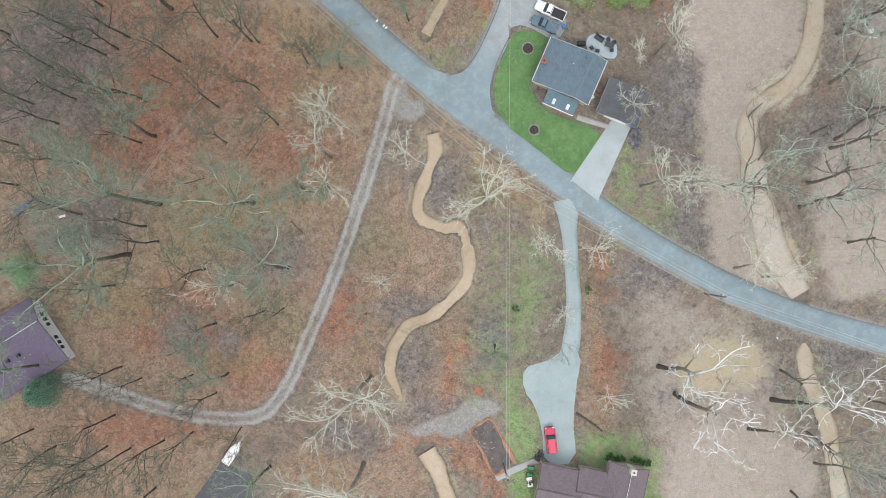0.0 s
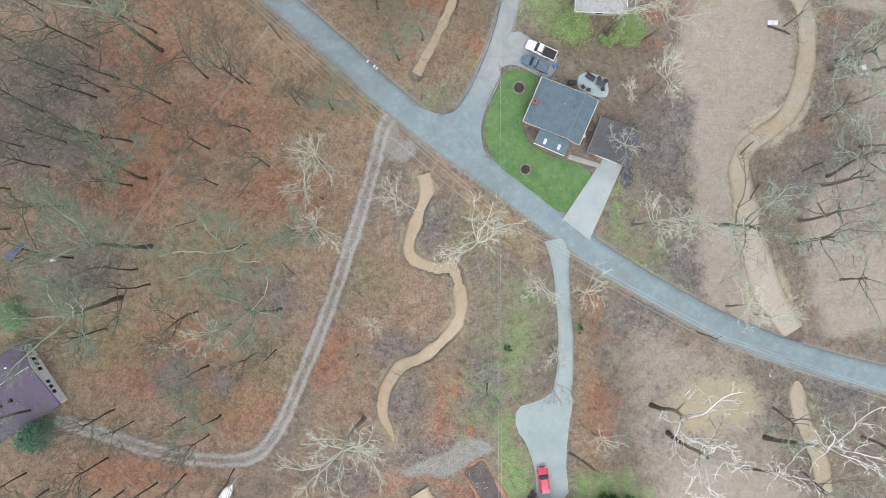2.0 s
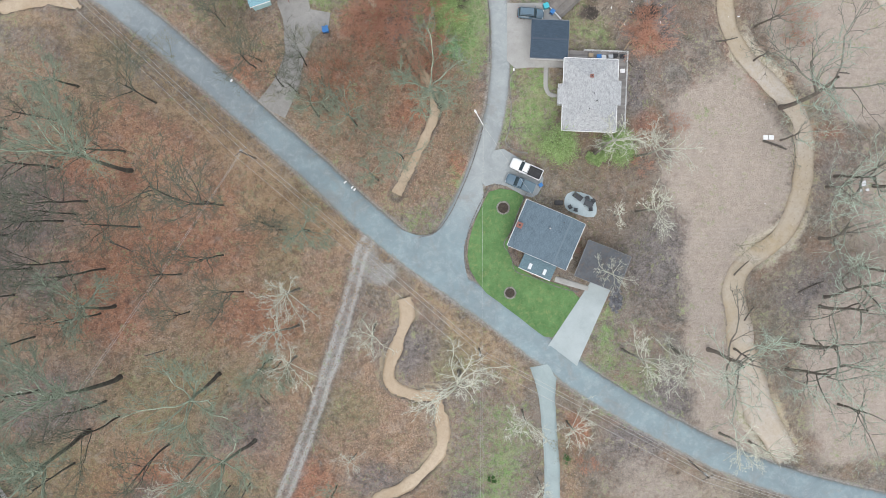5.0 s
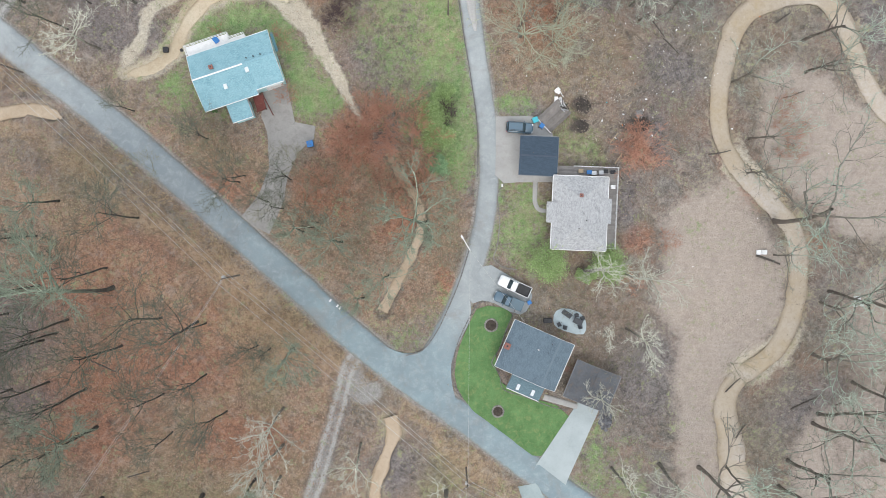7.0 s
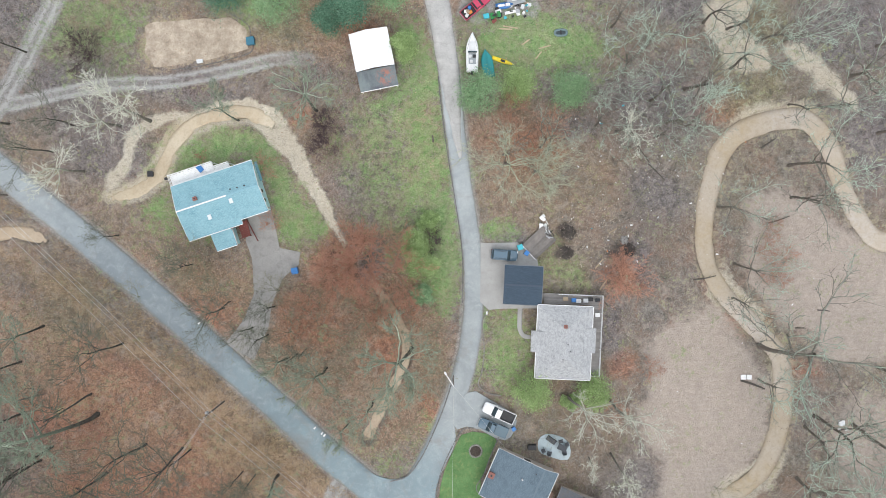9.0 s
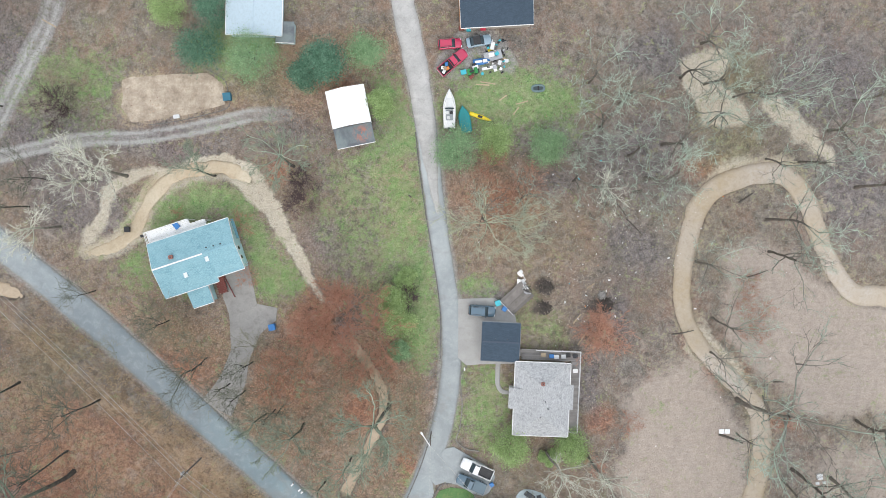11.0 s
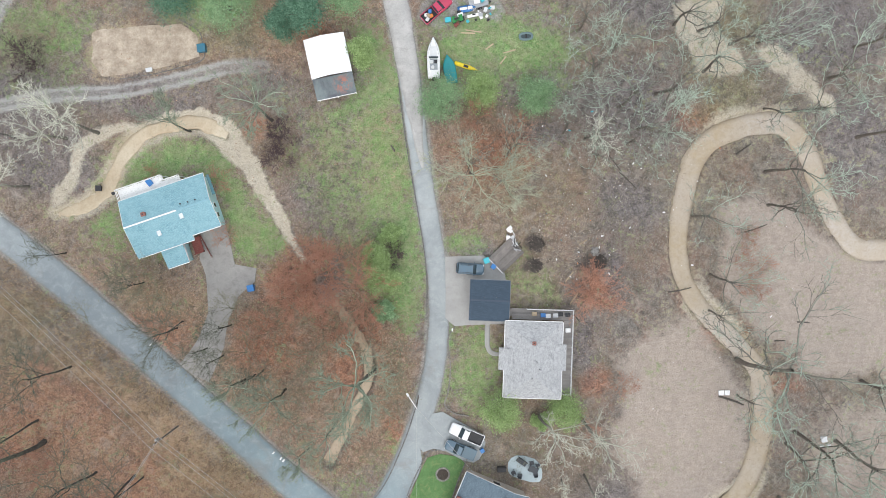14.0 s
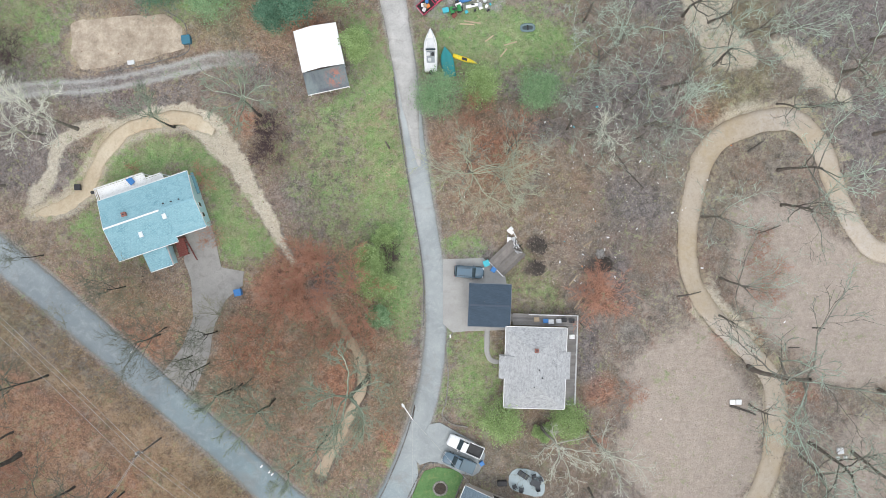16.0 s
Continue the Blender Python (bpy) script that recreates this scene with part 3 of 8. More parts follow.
THIN_COVERS = [
    ("grass", 0.52, [(0.6, 32.3), (5.7, 34.9), (8.8, 39.0), (9.8, 43.2), (7.8, 43.1), (3.7, 36.9), (-1.4, 33.8)]),
    ("grass", 0.62, [(9.8, 4.2), (18.0, 4.2), (20.1, -8.1), (16.0, -16.3), (14.4, -21.4), (10.0, -26.5), (4.7, -27.4), (6.7, -20.3), (10.8, -12.2)]),
    ("grass", 0.66, [(28.4, 8.8), (33.6, 19.7), (36.7, 16.6), (35.7, 9.4), (41.9, 2.2), (43.0, -0.9), (37.7, 1.1), (30.4, 5.8)]),
    ("grass", 0.72, [(-57.3, 114.0), (-43.1, 115.5), (-41.2, 110.6), (-42.4, 103.9), (-51.4, 106.1)]),
    ("grass", 0.85, [(16.7, 60.6), (23.9, 60.5), (24.8, 53.2), (23.8, 47.5), (16.1, 47.6), (16.2, 53.4)]),
    ("dry", 0.55, [(16.7, 60.6), (23.9, 60.5), (24.8, 53.2), (23.8, 47.5), (16.1, 47.6), (16.2, 53.4)]),
    ("grass", 0.55, [(27.9, 72.4), (31.7, 69.5), (33.6, 65.6), (27.8, 63.8), (26.4, 66.7)]),
    ("silt", 0.58, [(33, -4), (48, -8), (62, -15), (66, -30), (66, -60), (30, -60), (36, -34), (33, -20)]),
    ("silt", 0.62, [(75, 46), (100, 50), (100, 18), (82, 16), (76, 30)]),
    ("silt", 0.30, [(44, 60), (44, -4), (66, -10), (130, -14), (130, 100), (84, 100), (56, 98), (48, 80)]),
    ("silt", 0.30, [(70, -18), (130, -30), (130, -70), (74, -60)]),
    ("silt", 0.28, [(36, 78), (50, 76), (52, 60), (42, 56), (38, 68)]),
    ("grass", 0.40, [(-6, 98), (8, 98), (14, 60), (8, 60), (-2, 74), (-12, 90)]),
    ("grass", 0.85, [(1.5, 98), (11, 98), (14, 78), (3.5, 74), (0.5, 84)]),
    ("grass", 0.38, [(-66, 112), (-40, 118), (-40, 100), (-60, 102)]),
    ("grass", 0.45, [(-42, 84), (-36, 92), (-22, 93), (-8, 74), (-14, 69), (-22, 78), (-36, 70), (-42, 76)]),
    ("grass", 0.30, [(8, 14), (20, 6), (20, -20), (4, -30), (4, -14), (9, 0)]),
    ("leaf", 0.45, [(-60, 100), (-4, 100), (14, 40), (-10, 36), (-70, 84)]),
    ("leaf", 0.40, [(14, 98), (46, 98), (46, 78), (26, 60), (46, 40), (42, 26), (30, 14), (26, 40), (16, 78)]),
    ("leaf", 0.45, [(-8, 26), (10, 10), (6, -10), (6, -30), (-20, -48), (-26, -20), (-14, 10)]),
    ("dry", 0.48, [(-60, 66), (-14, 32), (-24, 26), (-44, 36), (-70, 58)]),
    ("grass", 0.78, [(14, 111), (36, 111), (38, 104), (36, 99), (13, 99)]),
    ("grass", 0.45, [(26, 10), (36, 22), (44, 2), (34, 4)]),
    ("dry", 0.45, [(-32, 98), (-10, 98), (-10, 108), (-32, 112)]),
    ("mulch", 0.44, [(-66, 73), (-50, 61), (-38, 51), (-27, 42), (-31, 39), (-43, 47), (-56, 57), (-70, 67)]),
    ("mulch", 0.44, [(-90, 135), (-38, 135), (-40, 120), (-58, 117), (-90, 98)]),
    ("mulch", 0.42, [(57, 58), (61, 60), (66, 54), (78, 50), (78, 46), (66, 50), (60, 54)]),
    ("mulch", 0.36, [(14, 98), (50, 100), (54, 90), (30, 88), (16, 92)]),
    ("mulch", 0.40, [(72, 30), (92, 40), (92, 10), (74, 4), (70, 16)]),
    ("mulch", 0.38, [(24, 40), (30, 44), (44, 40), (40, 16), (34, 24), (30, 30)]),
    ("gravel", 0.40, [(9, -8), (13, -14), (8, -26), (2, -24), (6, -12)]),
]
# soft patches of other ground colour: x, y, half widths
RUST_WOOD = [(-46, 47, 12, 7), (-33, 38, 9, 6), (-58, 42, 8, 6), (-53.3, 20.1, 11.4, 6.2), (-45.7, 29.3, 9.3, 5.2), (-48.2, -11.8, 11.4, 7.2), (-34.5, -20.0, 8.3, 6.2), (-53.2, -31.8, 11.4, 4.1), (-18.6, -12.0, 4.1, 6.2),
             (-49.6, 53.1, 5.8, 3.9), (-36.7, 31.0, 15.5, 5.8), (-52.5, 25.5, 11.7, 4.9), (-26.3, 17.5, 8.7, 4.9), (-31.6, 59.6, 6.7, 3.8), (-12.5, 57.6, 5.7, 4.8)]
RUST_RIDGES = [(3.5, -17.0, 1.0, 2.6), (2.4, -20.4, 1.0, 2.4), (0.9, -23.6, 1.0, 2.4), (-0.6, -27.0, 1.0, 2.6), (-1.7, -29.7, 0.9, 1.6), (-8.0, -35.4, 2.4, 0.8), (-4.0, -33.9, 2.6, 0.8), (0.2, -34.0, 2.6, 0.9), (3.4, -35.2, 1.6, 1.2), (4.6, -37.6, 1.0, 1.8), (5.9, -40.0, 1.0, 1.8), (7.6, -42.4, 1.2, 1.8), (9.2, -44.6, 1.2, 1.6), (5.8, -32.4, 1.5, 1.3), (10.9, -34.2, 0.5, 3.0), (8.0, -40.0, 0.8, 0.8)]
RUST_YARDS = [(60.0, 58.5, 4.5, 3.2), (72.0, 50.0, 4.5, 3.2), (57.0, 64.0, 2.6, 4.0), (65.5, 58.5, 2.6, 2.0), (63.5, 70.5, 2.2, 5.5), (7.2, -36.6, 3.2, 4.2), (3.6, -38.2, 2.0, 4.0), (27.8, -3.0, 2.3, 5.2), (28.5, -20.4, 3.1, 6.2), (30.9, -25.6, 3.1, 4.1), (1.6, -21.3, 2.1, 6.2), (3.2, -35.0, 7.2, 1.4), (7.7, -40.7, 2.6, 5.2), (-6.1, 72.1, 5.8, 3.9),
              (-14.8, 60.6, 5.8, 4.9), (7.2, 44.1, 2.9, 4.9), (-4.2, 108.4, 5.7, 2.4), (-31.5, 98.9, 4.8, 2.4), (25.1, 88.7, 8.6, 5.7), (41.4, 66.0, 4.8, 4.3), (-7.6, 67.1, 6.7, 6.7),
              (0.9, 59.3, 5.7, 5.7), (40.4, 51.0, 3.8, 2.9), (-14.0, 94.8, 3.8, 3.8), (0.9, 53.6, 5.7, 5.7), (58.2, 94.3, 7.6, 3.8)]
SLATE_WEST = [(-63, 3, 9, 7), (-30, -1, 7, 5), (-63, 113, 9, 7), (-56, 101, 10, 6), (-51, 88, 7, 6), (-31, 99.6, 15, 4), (-43.5, 86.8, 3.5, 3.5), (-68.7, 36.3, 11.4, 8.3), (-72.0, 26.0, 8.3, 6.2), (-63.2, 24.0, 6.2, 4.1), (-1.4, 11.3, 4.1, 5.2), (-1.4, -29.4, 6.2, 3.1), (-7.5, -10.1, 5.2, 3.1), (8.8, -16.2, 2.6, 5.2),
              (-46.2, -14.8, 4.1, 4.1), (-16.6, -34.3, 6.2, 3.1), (-4.5, -20.2, 4.1, 5.2), (-38.4, -15.9, 3.1, 3.1), (-13.9, 100.0, 4.8, 3.8), (-52.6, 94.4, 8.6, 4.8), (-44.5, 89.5, 3.8, 5.7),
              (-3.6, 82.3, 5.7, 4.8), (-1.8, 68.9, 2.4, 3.8), (3.2, 89.9, 2.9, 5.7)]
SLATE_EAST = [(80, 108, 12, 8), (85, 90, 8, 10), (46, 96, 11, 8), (33, 99, 8, 4), (38.8, -4.0, 6.2, 5.2), (42.0, 27.0, 6.2, 9.3), (44.0, 2.2, 5.2, 6.2), (41.9, -25.7, 5.2, 4.1), (72.8, 20.0, 8.3, 6.2), (74.9, -18.7, 6.2, 4.1), (50.3, 113.5, 6.7, 5.7),
              (39.4, 56.8, 2.4, 5.7), (84.6, 107.7, 7.6, 5.7), (88.7, 88.3, 5.7, 5.7), (22.1, 72.5, 3.8, 2.4), (46.4, 79.9, 5.7, 5.7), (32.8, 91.6, 3.8, 2.9),
              (44.4, 69.3, 1.9, 5.7)]
OLIVE = [(65.0, 58.0, 2.2, 1.6), (69.0, 53.0, 3.0, 1.6), (60, 103, 4, 3), (66, 100, 3, 2), (-40, 5, 13, 8), (-58, -8, 9, 6), (-28, -14, 6, 6), (-2, 88, 5, 9), (2, 74, 4, 6), (-22.8, 36.7, 7.2, 5.2), (-11.6, 1.1, 5.2, 4.1), (50.3, -16.5, 8.3, 3.1), (-22.7, 26.5, 4.1, 5.2), (7.8, 11.3, 4.1, 6.2), (-38.5, -19.9, 6.2, 3.1), (-51.4, 109.0, 7.6, 5.7),
         (-17.6, 109.1, 5.7, 3.8), (30.7, 66.6, 3.8, 3.8), (63.1, 96.2, 4.8, 5.7), (-54.8, 61.6, 5.7, 4.8), (27.8, 68.6, 2.9, 2.9), (65.0, 109.7, 5.7, 4.8)]
EDGE = {"leaf": 5.0, "dry": 5.0, "grass": 4.0, "silt": 6.0, "sand": 4.5, "gravel": 1.6, "mulch": 0.7, "wash": 1.6}
RUST_YARDS = [(x, y, 0.72 * a, 0.72 * b) for x, y, a, b in RUST_YARDS]
TONES = {"rust": RUST_WOOD + RUST_YARDS + RUST_RIDGES, "slate": SLATE_WEST + SLATE_EAST, "olive": OLIVE, "mulch": [(30.9, 70.2, 1.5, 1.4), (31.3, 73.7, 1.5, 1.5), (41.4, 71.0, 2.8, 1.7), (7, 62, 0.1, 0.1)]}


def stream_widths(key, w):
    """Widths of a stream at even steps along its line."""
    if key == "creek":
        return [3.6, 3.4, 3.0, 3.3, 2.7, 2.8, 3.3, 3.3, 3.1, 2.9, 2.7, 2.8, 2.7, 3.0, 3.3, 2.8, 3.1, 3.8, 4.8, 5.2, 4.0]
    if key in ("stream_wood", "stream_south", "stream_bank"):
        return [w + 0.5] + [w + 0.4, w - 0.1, w + 0.5, w + 0.1, w + 0.3, w - 0.2] * 3 + [0.7 * w, 0.3]
    return [0.4, 0.8 * w] + [w + 0.4, w - 0.1, w + 0.5, w + 0.1, w + 0.3, w - 0.2] * 3 + [0.7 * w, 0.3]


def bed_distance(X, Y, line, widths):
    """Distance from the edge of a winding bed, negative inside."""
    pts = smooth_line(line, 1.2)
    r = np.interp(np.linspace(0, 1, len(pts)), np.linspace(0, 1, len(widths)), widths) / 2
    d = np.full(X.shape, 99.0)
    for (px, py), pr in zip(pts, r):
        d = np.minimum(d, np.hypot(X - px, Y - py) - pr)
    return d


def build_ground():
    far = np.array([60, 130, 280, 600, 1200, 2600.0])
    gx = np.concatenate([(-98 - far)[::-1], np.arange(-98, 100.01, 0.5), 100 + far])
    gy = np.concatenate([(-62 - far)[::-1], np.arange(-62, 142.01, 0.5), 142 + far])
    X, Y = np.meshgrid(gx, gy)
    Z = height(X, Y) + 0.10 * ripple(X, Y, 17.0) * (np.abs(X) < 110)
    near = np.ones(X.shape)
    cover = {k: np.zeros(X.shape) for k in (*EDGE, "rut")}
    wx, wy = X + 1.3 * ripple(X, Y + 40, 14.0), Y + 1.3 * ripple(X + 70, Y, 14.0)
    for kind, loops in COVERS.items():
        for loop in loops:
            d = outline_distance(wx, wy, round_loop(loop, 1))
            cover[kind] = np.maximum(cover[kind], np.clip(0.5 - d / EDGE[kind], 0, 1))
    for kind, weight, loop in THIN_COVERS:
        d = outline_distance(wx, wy, round_loop(loop, 1))
        cover[kind] = np.maximum(cover[kind], weight * np.clip(0.5 - d / 9.0, 0, 1))
    for kind, spots in TONES.items():
        cover.setdefault(kind, np.zeros(X.shape))
        for cx, cy, rx, ry in spots:
            d = np.hypot((wx - cx) / rx, (wy - cy) / ry)
            cover[kind] = np.maximum(cover[kind], np.clip(1.35 - 0.9 * d, 0, 0.95))
    for line in TRACKS.values():
        d = line_distance(X, Y, smooth_line(line, 2.0)) + 0.10 * ripple(X, Y, 7.0)
        rut = np.exp(-((d - 0.80) / 0.36) ** 2)
        wide = line is TRACKS["north_west"]
        if line is TRACKS["north"]:
            rut = rut * np.clip((np.hypot(X - line[0][0], Y - line[0][1]) - 1.5) / 6.0, 0, 1)
        cover["rut"] = np.maximum(cover["rut"], 1.15 * rut)
        cover["gravel"] = np.maximum(cover["gravel"], (1.0 if wide else 0.62 + 0.25 * ripple(X, Y, 19.0)) * np.clip((2.5 if wide else 1.9) - d, 0, 1))
        cover["slate"] = np.maximum(cover["slate"], 0.5 * np.clip(2.4 - d, 0, 1))
        cover["leaf"] = cover["leaf"] * (1 - 0.5 * np.clip(2.2 - d, 0, 1))
        Z -= 0.05 * rut
    for key, (line, width) in STREAMS.items():
        d = bed_distance(X, Y, line, stream_widths(key, width)) + width / 2 + (0.20 if width > 1.5 else 0.06) * ripple(X, Y, 6.0) + 0.06 * width * ripple(X + 30, Y, 15.0)
        Z -= (0.55 + 0.05 * width) * np.clip(1 - (d - width / 2 - 0.05) / 0.6, 0, 1) ** 1.4
        # darker rim just outside the edge of each bed
        cover["mulch"] = np.maximum(cover["mulch"], (0.52 + 0.38 * ripple(X, Y, 23.0)) * (0.6 if width > 2.4 else 0.0 if line[0] == (-19.0, 92.3) else 1.0) * np.exp(-((d - width / 2 - 0.25) / 0.40) ** 2))
        cover["sand"] = np.maximum(cover["sand"], (0.5 + 0.4 * ripple(X, Y + 9, 12.0)) * np.exp(-((d - width / 2 - 0.3) / 0.9) ** 2) * (1.25 if width < 2.0 and line[0][1] > 73 else 0.75))
        if width > 2.4 or line[0] == (-19.0, 92.3):
            side = 0.5 + 0.5 * ripple(X + 11, Y - 5, 31.0)
            edge = np.clip(1.25 - (d - width / 2) / (0.9 + 1.4 * side), 0, 1)
            cover["wash"] = np.maximum(cover["wash"], (0.85 if width < 2 else np.clip(1.8 * side - 0.85, 0, 0.85)) * edge)
        for k in ("grass", "leaf"):
            cover[k] *= np.clip((d - width / 2) / 1.2, 0.2, 1)
    bed = np.full(X.shape, 99.0)
    for (xa, ya, ra), (xb, yb, rb) in zip(PEBBLES[:-1], PEBBLES[1:]):
        for f in np.linspace(0, 1, 9):
            bed = np.minimum(bed, np.hypot(X - xa - f * (xb - xa), Y - ya - f * (yb - ya)) - ra - f * (rb - ra))
    bed = bed + 0.45 * ripple(X, Y, 5.0)
    cover["wash"] = np.maximum(cover["wash"], np.clip(0.5 - bed / 1.0, 0, 1.15))
    for k in ("grass", "leaf", "rust", "mulch", "sand"):
        cover[k] = cover[k] * np.clip(0.5 + bed / 0.8, 0, 1)
    Z -= 0.18 * np.clip(0.4 - bed, 0, 1)
    flat = np.minimum(Z, height(X, Y) - 0.02)
    for loop in PAVED.values():
        Z = np.where(outline_distance(X, Y, loop) < 0.6, flat, Z)
    d = line_distance(X, Y, smooth_line(DRIVE, 3.0))
    Z = np.where(d < 3.2, flat, Z)
    for line, width in ROADS.values():
        d = line_distance(X, Y, smooth_line(line, 3.0))
        cover["gravel"] = np.maximum(cover["gravel"], 0.75 * np.clip(1 - (d - width / 2 - 0.1) / 0.8, 0, 1))
        Z = np.where(d < width / 2 + 1.0, np.minimum(Z, height(X, Y) - 0.01), Z)
    ny, nx = X.shape
    i = np.arange(ny * nx).reshape(ny, nx)
    quads = np.stack([i[:-1, :-1], i[:-1, 1:], i[1:, 1:], i[1:, :-1]], axis=-1).reshape(-1, 4)
    me = bpy.data.meshes.new("ground")
    me.vertices.add(ny * nx)
    me.vertices.foreach_set("co", np.stack([X, Y, Z], axis=-1).astype(np.float32).ravel())
    me.loops.add(quads.size)
    me.loops.foreach_set("vertex_index", quads.astype(np.int32).ravel())
    me.polygons.add(len(quads))
    me.polygons.foreach_set("loop_start", np.arange(0, quads.size, 4, dtype=np.int32))
    me.polygons.foreach_set("use_smooth", np.ones(len(quads), bool))
    me.update(calc_edges=True)
    for k, v in cover.items():
        a = me.attributes.new(k, "FLOAT", "POINT")
        a.data.foreach_set("value", v.astype(np.float32).ravel())
    me.materials.append(M_GROUND)
    return tagged(new("ground", me), "leaf-strewn winter ground with grass, silt flats and stream banks", "ground", kind="structure")


def mesh_object(name, verts, faces, material, parent=None, label="", smooth=False):
    me = bpy.data.meshes.new(name)
    me.from_pydata([tuple(map(float, v)) for v in verts], [], [tuple(map(int, f)) for f in faces])
    me.materials.append(material)
    if smooth:
        me.polygons.foreach_set("use_smooth", np.ones(len(me.polygons), bool))
    ob = new(name, me)
    if parent:
        ob.parent = parent
    if label:
        ob["label"] = label
    return ob


def ribbon(name, pts, width, lift, material, label, category, wobble=0.12, skirt=0.25, step=0.8, widths=None, smooth=True):
    """A strip that drapes over the ground along a flowing line."""
    line = smooth_line(pts, step)
    d = np.gradient(line, axis=0)
    d /= np.linalg.norm(d, axis=1)[:, None] + 1e-9
    side = np.stack([d[:, 1], -d[:, 0]], axis=1)
    across = [-0.5, -0.5, -0.25, 0, 0.25, 0.5, 0.5]
    verts, n = [], len(across)
    s = np.arange(len(line)) * step
    for i, (p, q) in enumerate(zip(line, side)):
        wd = width if widths is None else np.interp(i / (len(line) - 1), np.linspace(0, 1, len(widths)), widths)
        for k, a in enumerate(across):
            e = wobble * float(ripple(s[i] + (50 if a > 0 else 0), 3.0 * np.sign(a), 7.0)) if abs(a) == 0.5 else 0
            x, y = p + q * (a * wd + np.sign(a) * e)
            z = hz(x, y) + lift + 0.03 * (1 - 4 * a * a)
            verts.append((x, y, z - skirt if k in (0, n - 1) else z))
    faces = [(i * n + k, (i + 1) * n + k, (i + 1) * n + k + 1, i * n + k + 1) for i in range(len(line) - 1) for k in range(n - 1)]
    faces = [f[::-1] for f in faces]
    ob = mesh_object(name, verts, faces, material, smooth=smooth)
    side_of = ob.data.attributes.new("side", "FLOAT", "POINT")
    side_of.data.foreach_set("value", np.tile(2 * np.abs(across), len(line)).astype(np.float32))
    return tagged(ob, label, category, kind="structure")


def patch(name, loop, lift, material, label, category, rounding=0, thick=0.15, kind="structure", parent=None, ragged=0.0):
    """A slab with that outline, draped over the ground; ragged roughens its edge."""
    p = round_loop(loop, rounding) if rounding else np.array(loop, float)
    if ragged:
        q = np.roll(p, -1, axis=0)
        p = np.vstack([a + (b - a) * f for a, b in zip(p, q) for f in np.arange(0, 1, 1 / max(1, round(float(np.linalg.norm(b - a)) / 0.5)))])
        p = p + ragged * np.stack([ripple(p[:, 0], p[:, 1], 8.0), ripple(p[:, 0] + 20, p[:, 1] + 9, 8.0)], axis=1)
    bm = bmesh.new()
    vs = [bm.verts.new((x, y, 0)) for x, y in p]
    edges = [bm.edges.new((vs[i], vs[(i + 1) % len(vs)])) for i in range(len(vs))]
    bmesh.ops.triangle_fill(bm, use_beauty=True, edges=edges)
    for _ in range(5):
        longer = [e for e in bm.edges if e.calc_length() > 2.2]
        if not longer:
            break
        bmesh.ops.subdivide_edges(bm, edges=longer, cuts=1)
        bmesh.ops.triangulate(bm, faces=bm.faces[:])
    bmesh.ops.recalc_face_normals(bm, faces=bm.faces[:])
    if sum(f.normal.z for f in bm.faces) < 0:
        bmesh.ops.reverse_faces(bm, faces=bm.faces[:])
    rim = [e for e in bm.edges if e.is_boundary]
    ext = bmesh.ops.extrude_edge_only(bm, edges=rim)
    low = {v for v in ext["geom"] if isinstance(v, bmesh.types.BMVert)}
    for v in bm.verts:
        v.co.z = hz(v.co.x, v.co.y) + lift - (thick if v in low else 0)
    me = bpy.data.meshes.new(name)
    bm.to_mesh(me)
    bm.free()
    me.materials.append(material)
    ob = new(name, me)
    if parent:
        ob.parent = parent
        return ob
    return tagged(ob, label, category, kind=kind)


ground = build_ground()
for key, (line, width) in STREAMS.items():
    w = width
    ribbon("water", line, w + 0.5, -0.36, {"creek": M_CREEK, "creek_south": M_CREEK, "stream_yard": M_PALE_BED}.get(key, M_WATER),
           "shallow muddy brown stream between cut banks" if w < 3 else "wide muddy tan creek winding across silt", "stream",
           wobble=0.3, skirt=0.1, step=0.7, widths=[v + 0.6 for v in stream_widths(key, w)])
ribbon("road", ROADS["road"][0], 4.9, 0.05, M_ASPHALT, "narrow worn grey asphalt road without markings", "road")
ribbon("lane", ROADS["lane"][0], 3.5, 0.045, M_ASPHALT, "pale patched asphalt side lane", "road", widths=[4.4, 3.7, 3.4, 3.4, 3.5, 3.6, 3.6])
ribbon("gravel_lane", [(12.9, 86.5), (12.1, 92.0), (11.1, 100.2), (9.9, 107.8), (8.7, 114.4), (7.5, 120.0), (6.4, 125.6), (3, 142)], 3.7, 0.075, M_GRAVEL_LANE, "pale worn gravel stretch of the lane", "road", wobble=0.22, widths=[0.3, 2.2, 3.3, 3.6, 3.7, 3.8, 3.8, 3.9, 3.9, 3.9])
ribbon("driveway", DRIVE, 3.0, 0.04, M_PALE_DRIVE, "pale grey gravel driveway off the road", "driveway", widths=[4.8, 3.8, 3.0, 2.7, 2.7, 2.7, 2.7, 2.8, 3.0, 3.2, 3.6])
patch("junction", [(10.6, 43.2), (8.3, 38.5), (6.2, 34.1), (3.2, 31.8), (0.1, 31.6), (-4.5, 33.8), (-4.5, 29), (5.7, 22.6), (9.8, 21.6), (8.2, 28.2), (9.2, 32.3), (12.6, 38.5)],
      0.085, M_ASPHALT, "widened grey asphalt junction with rounded corners", "road", 2)
patch("parking_apron", PAVED["apron"], 0.06, M_PALE_DRIVE, "pale grey gravel parking apron before a house", "driveway", 1, ragged=0.12)
patch("concrete_driveway", PAVED["concrete"], 0.10, M_CONCRETE, "clean pale concrete driveway", "driveway")
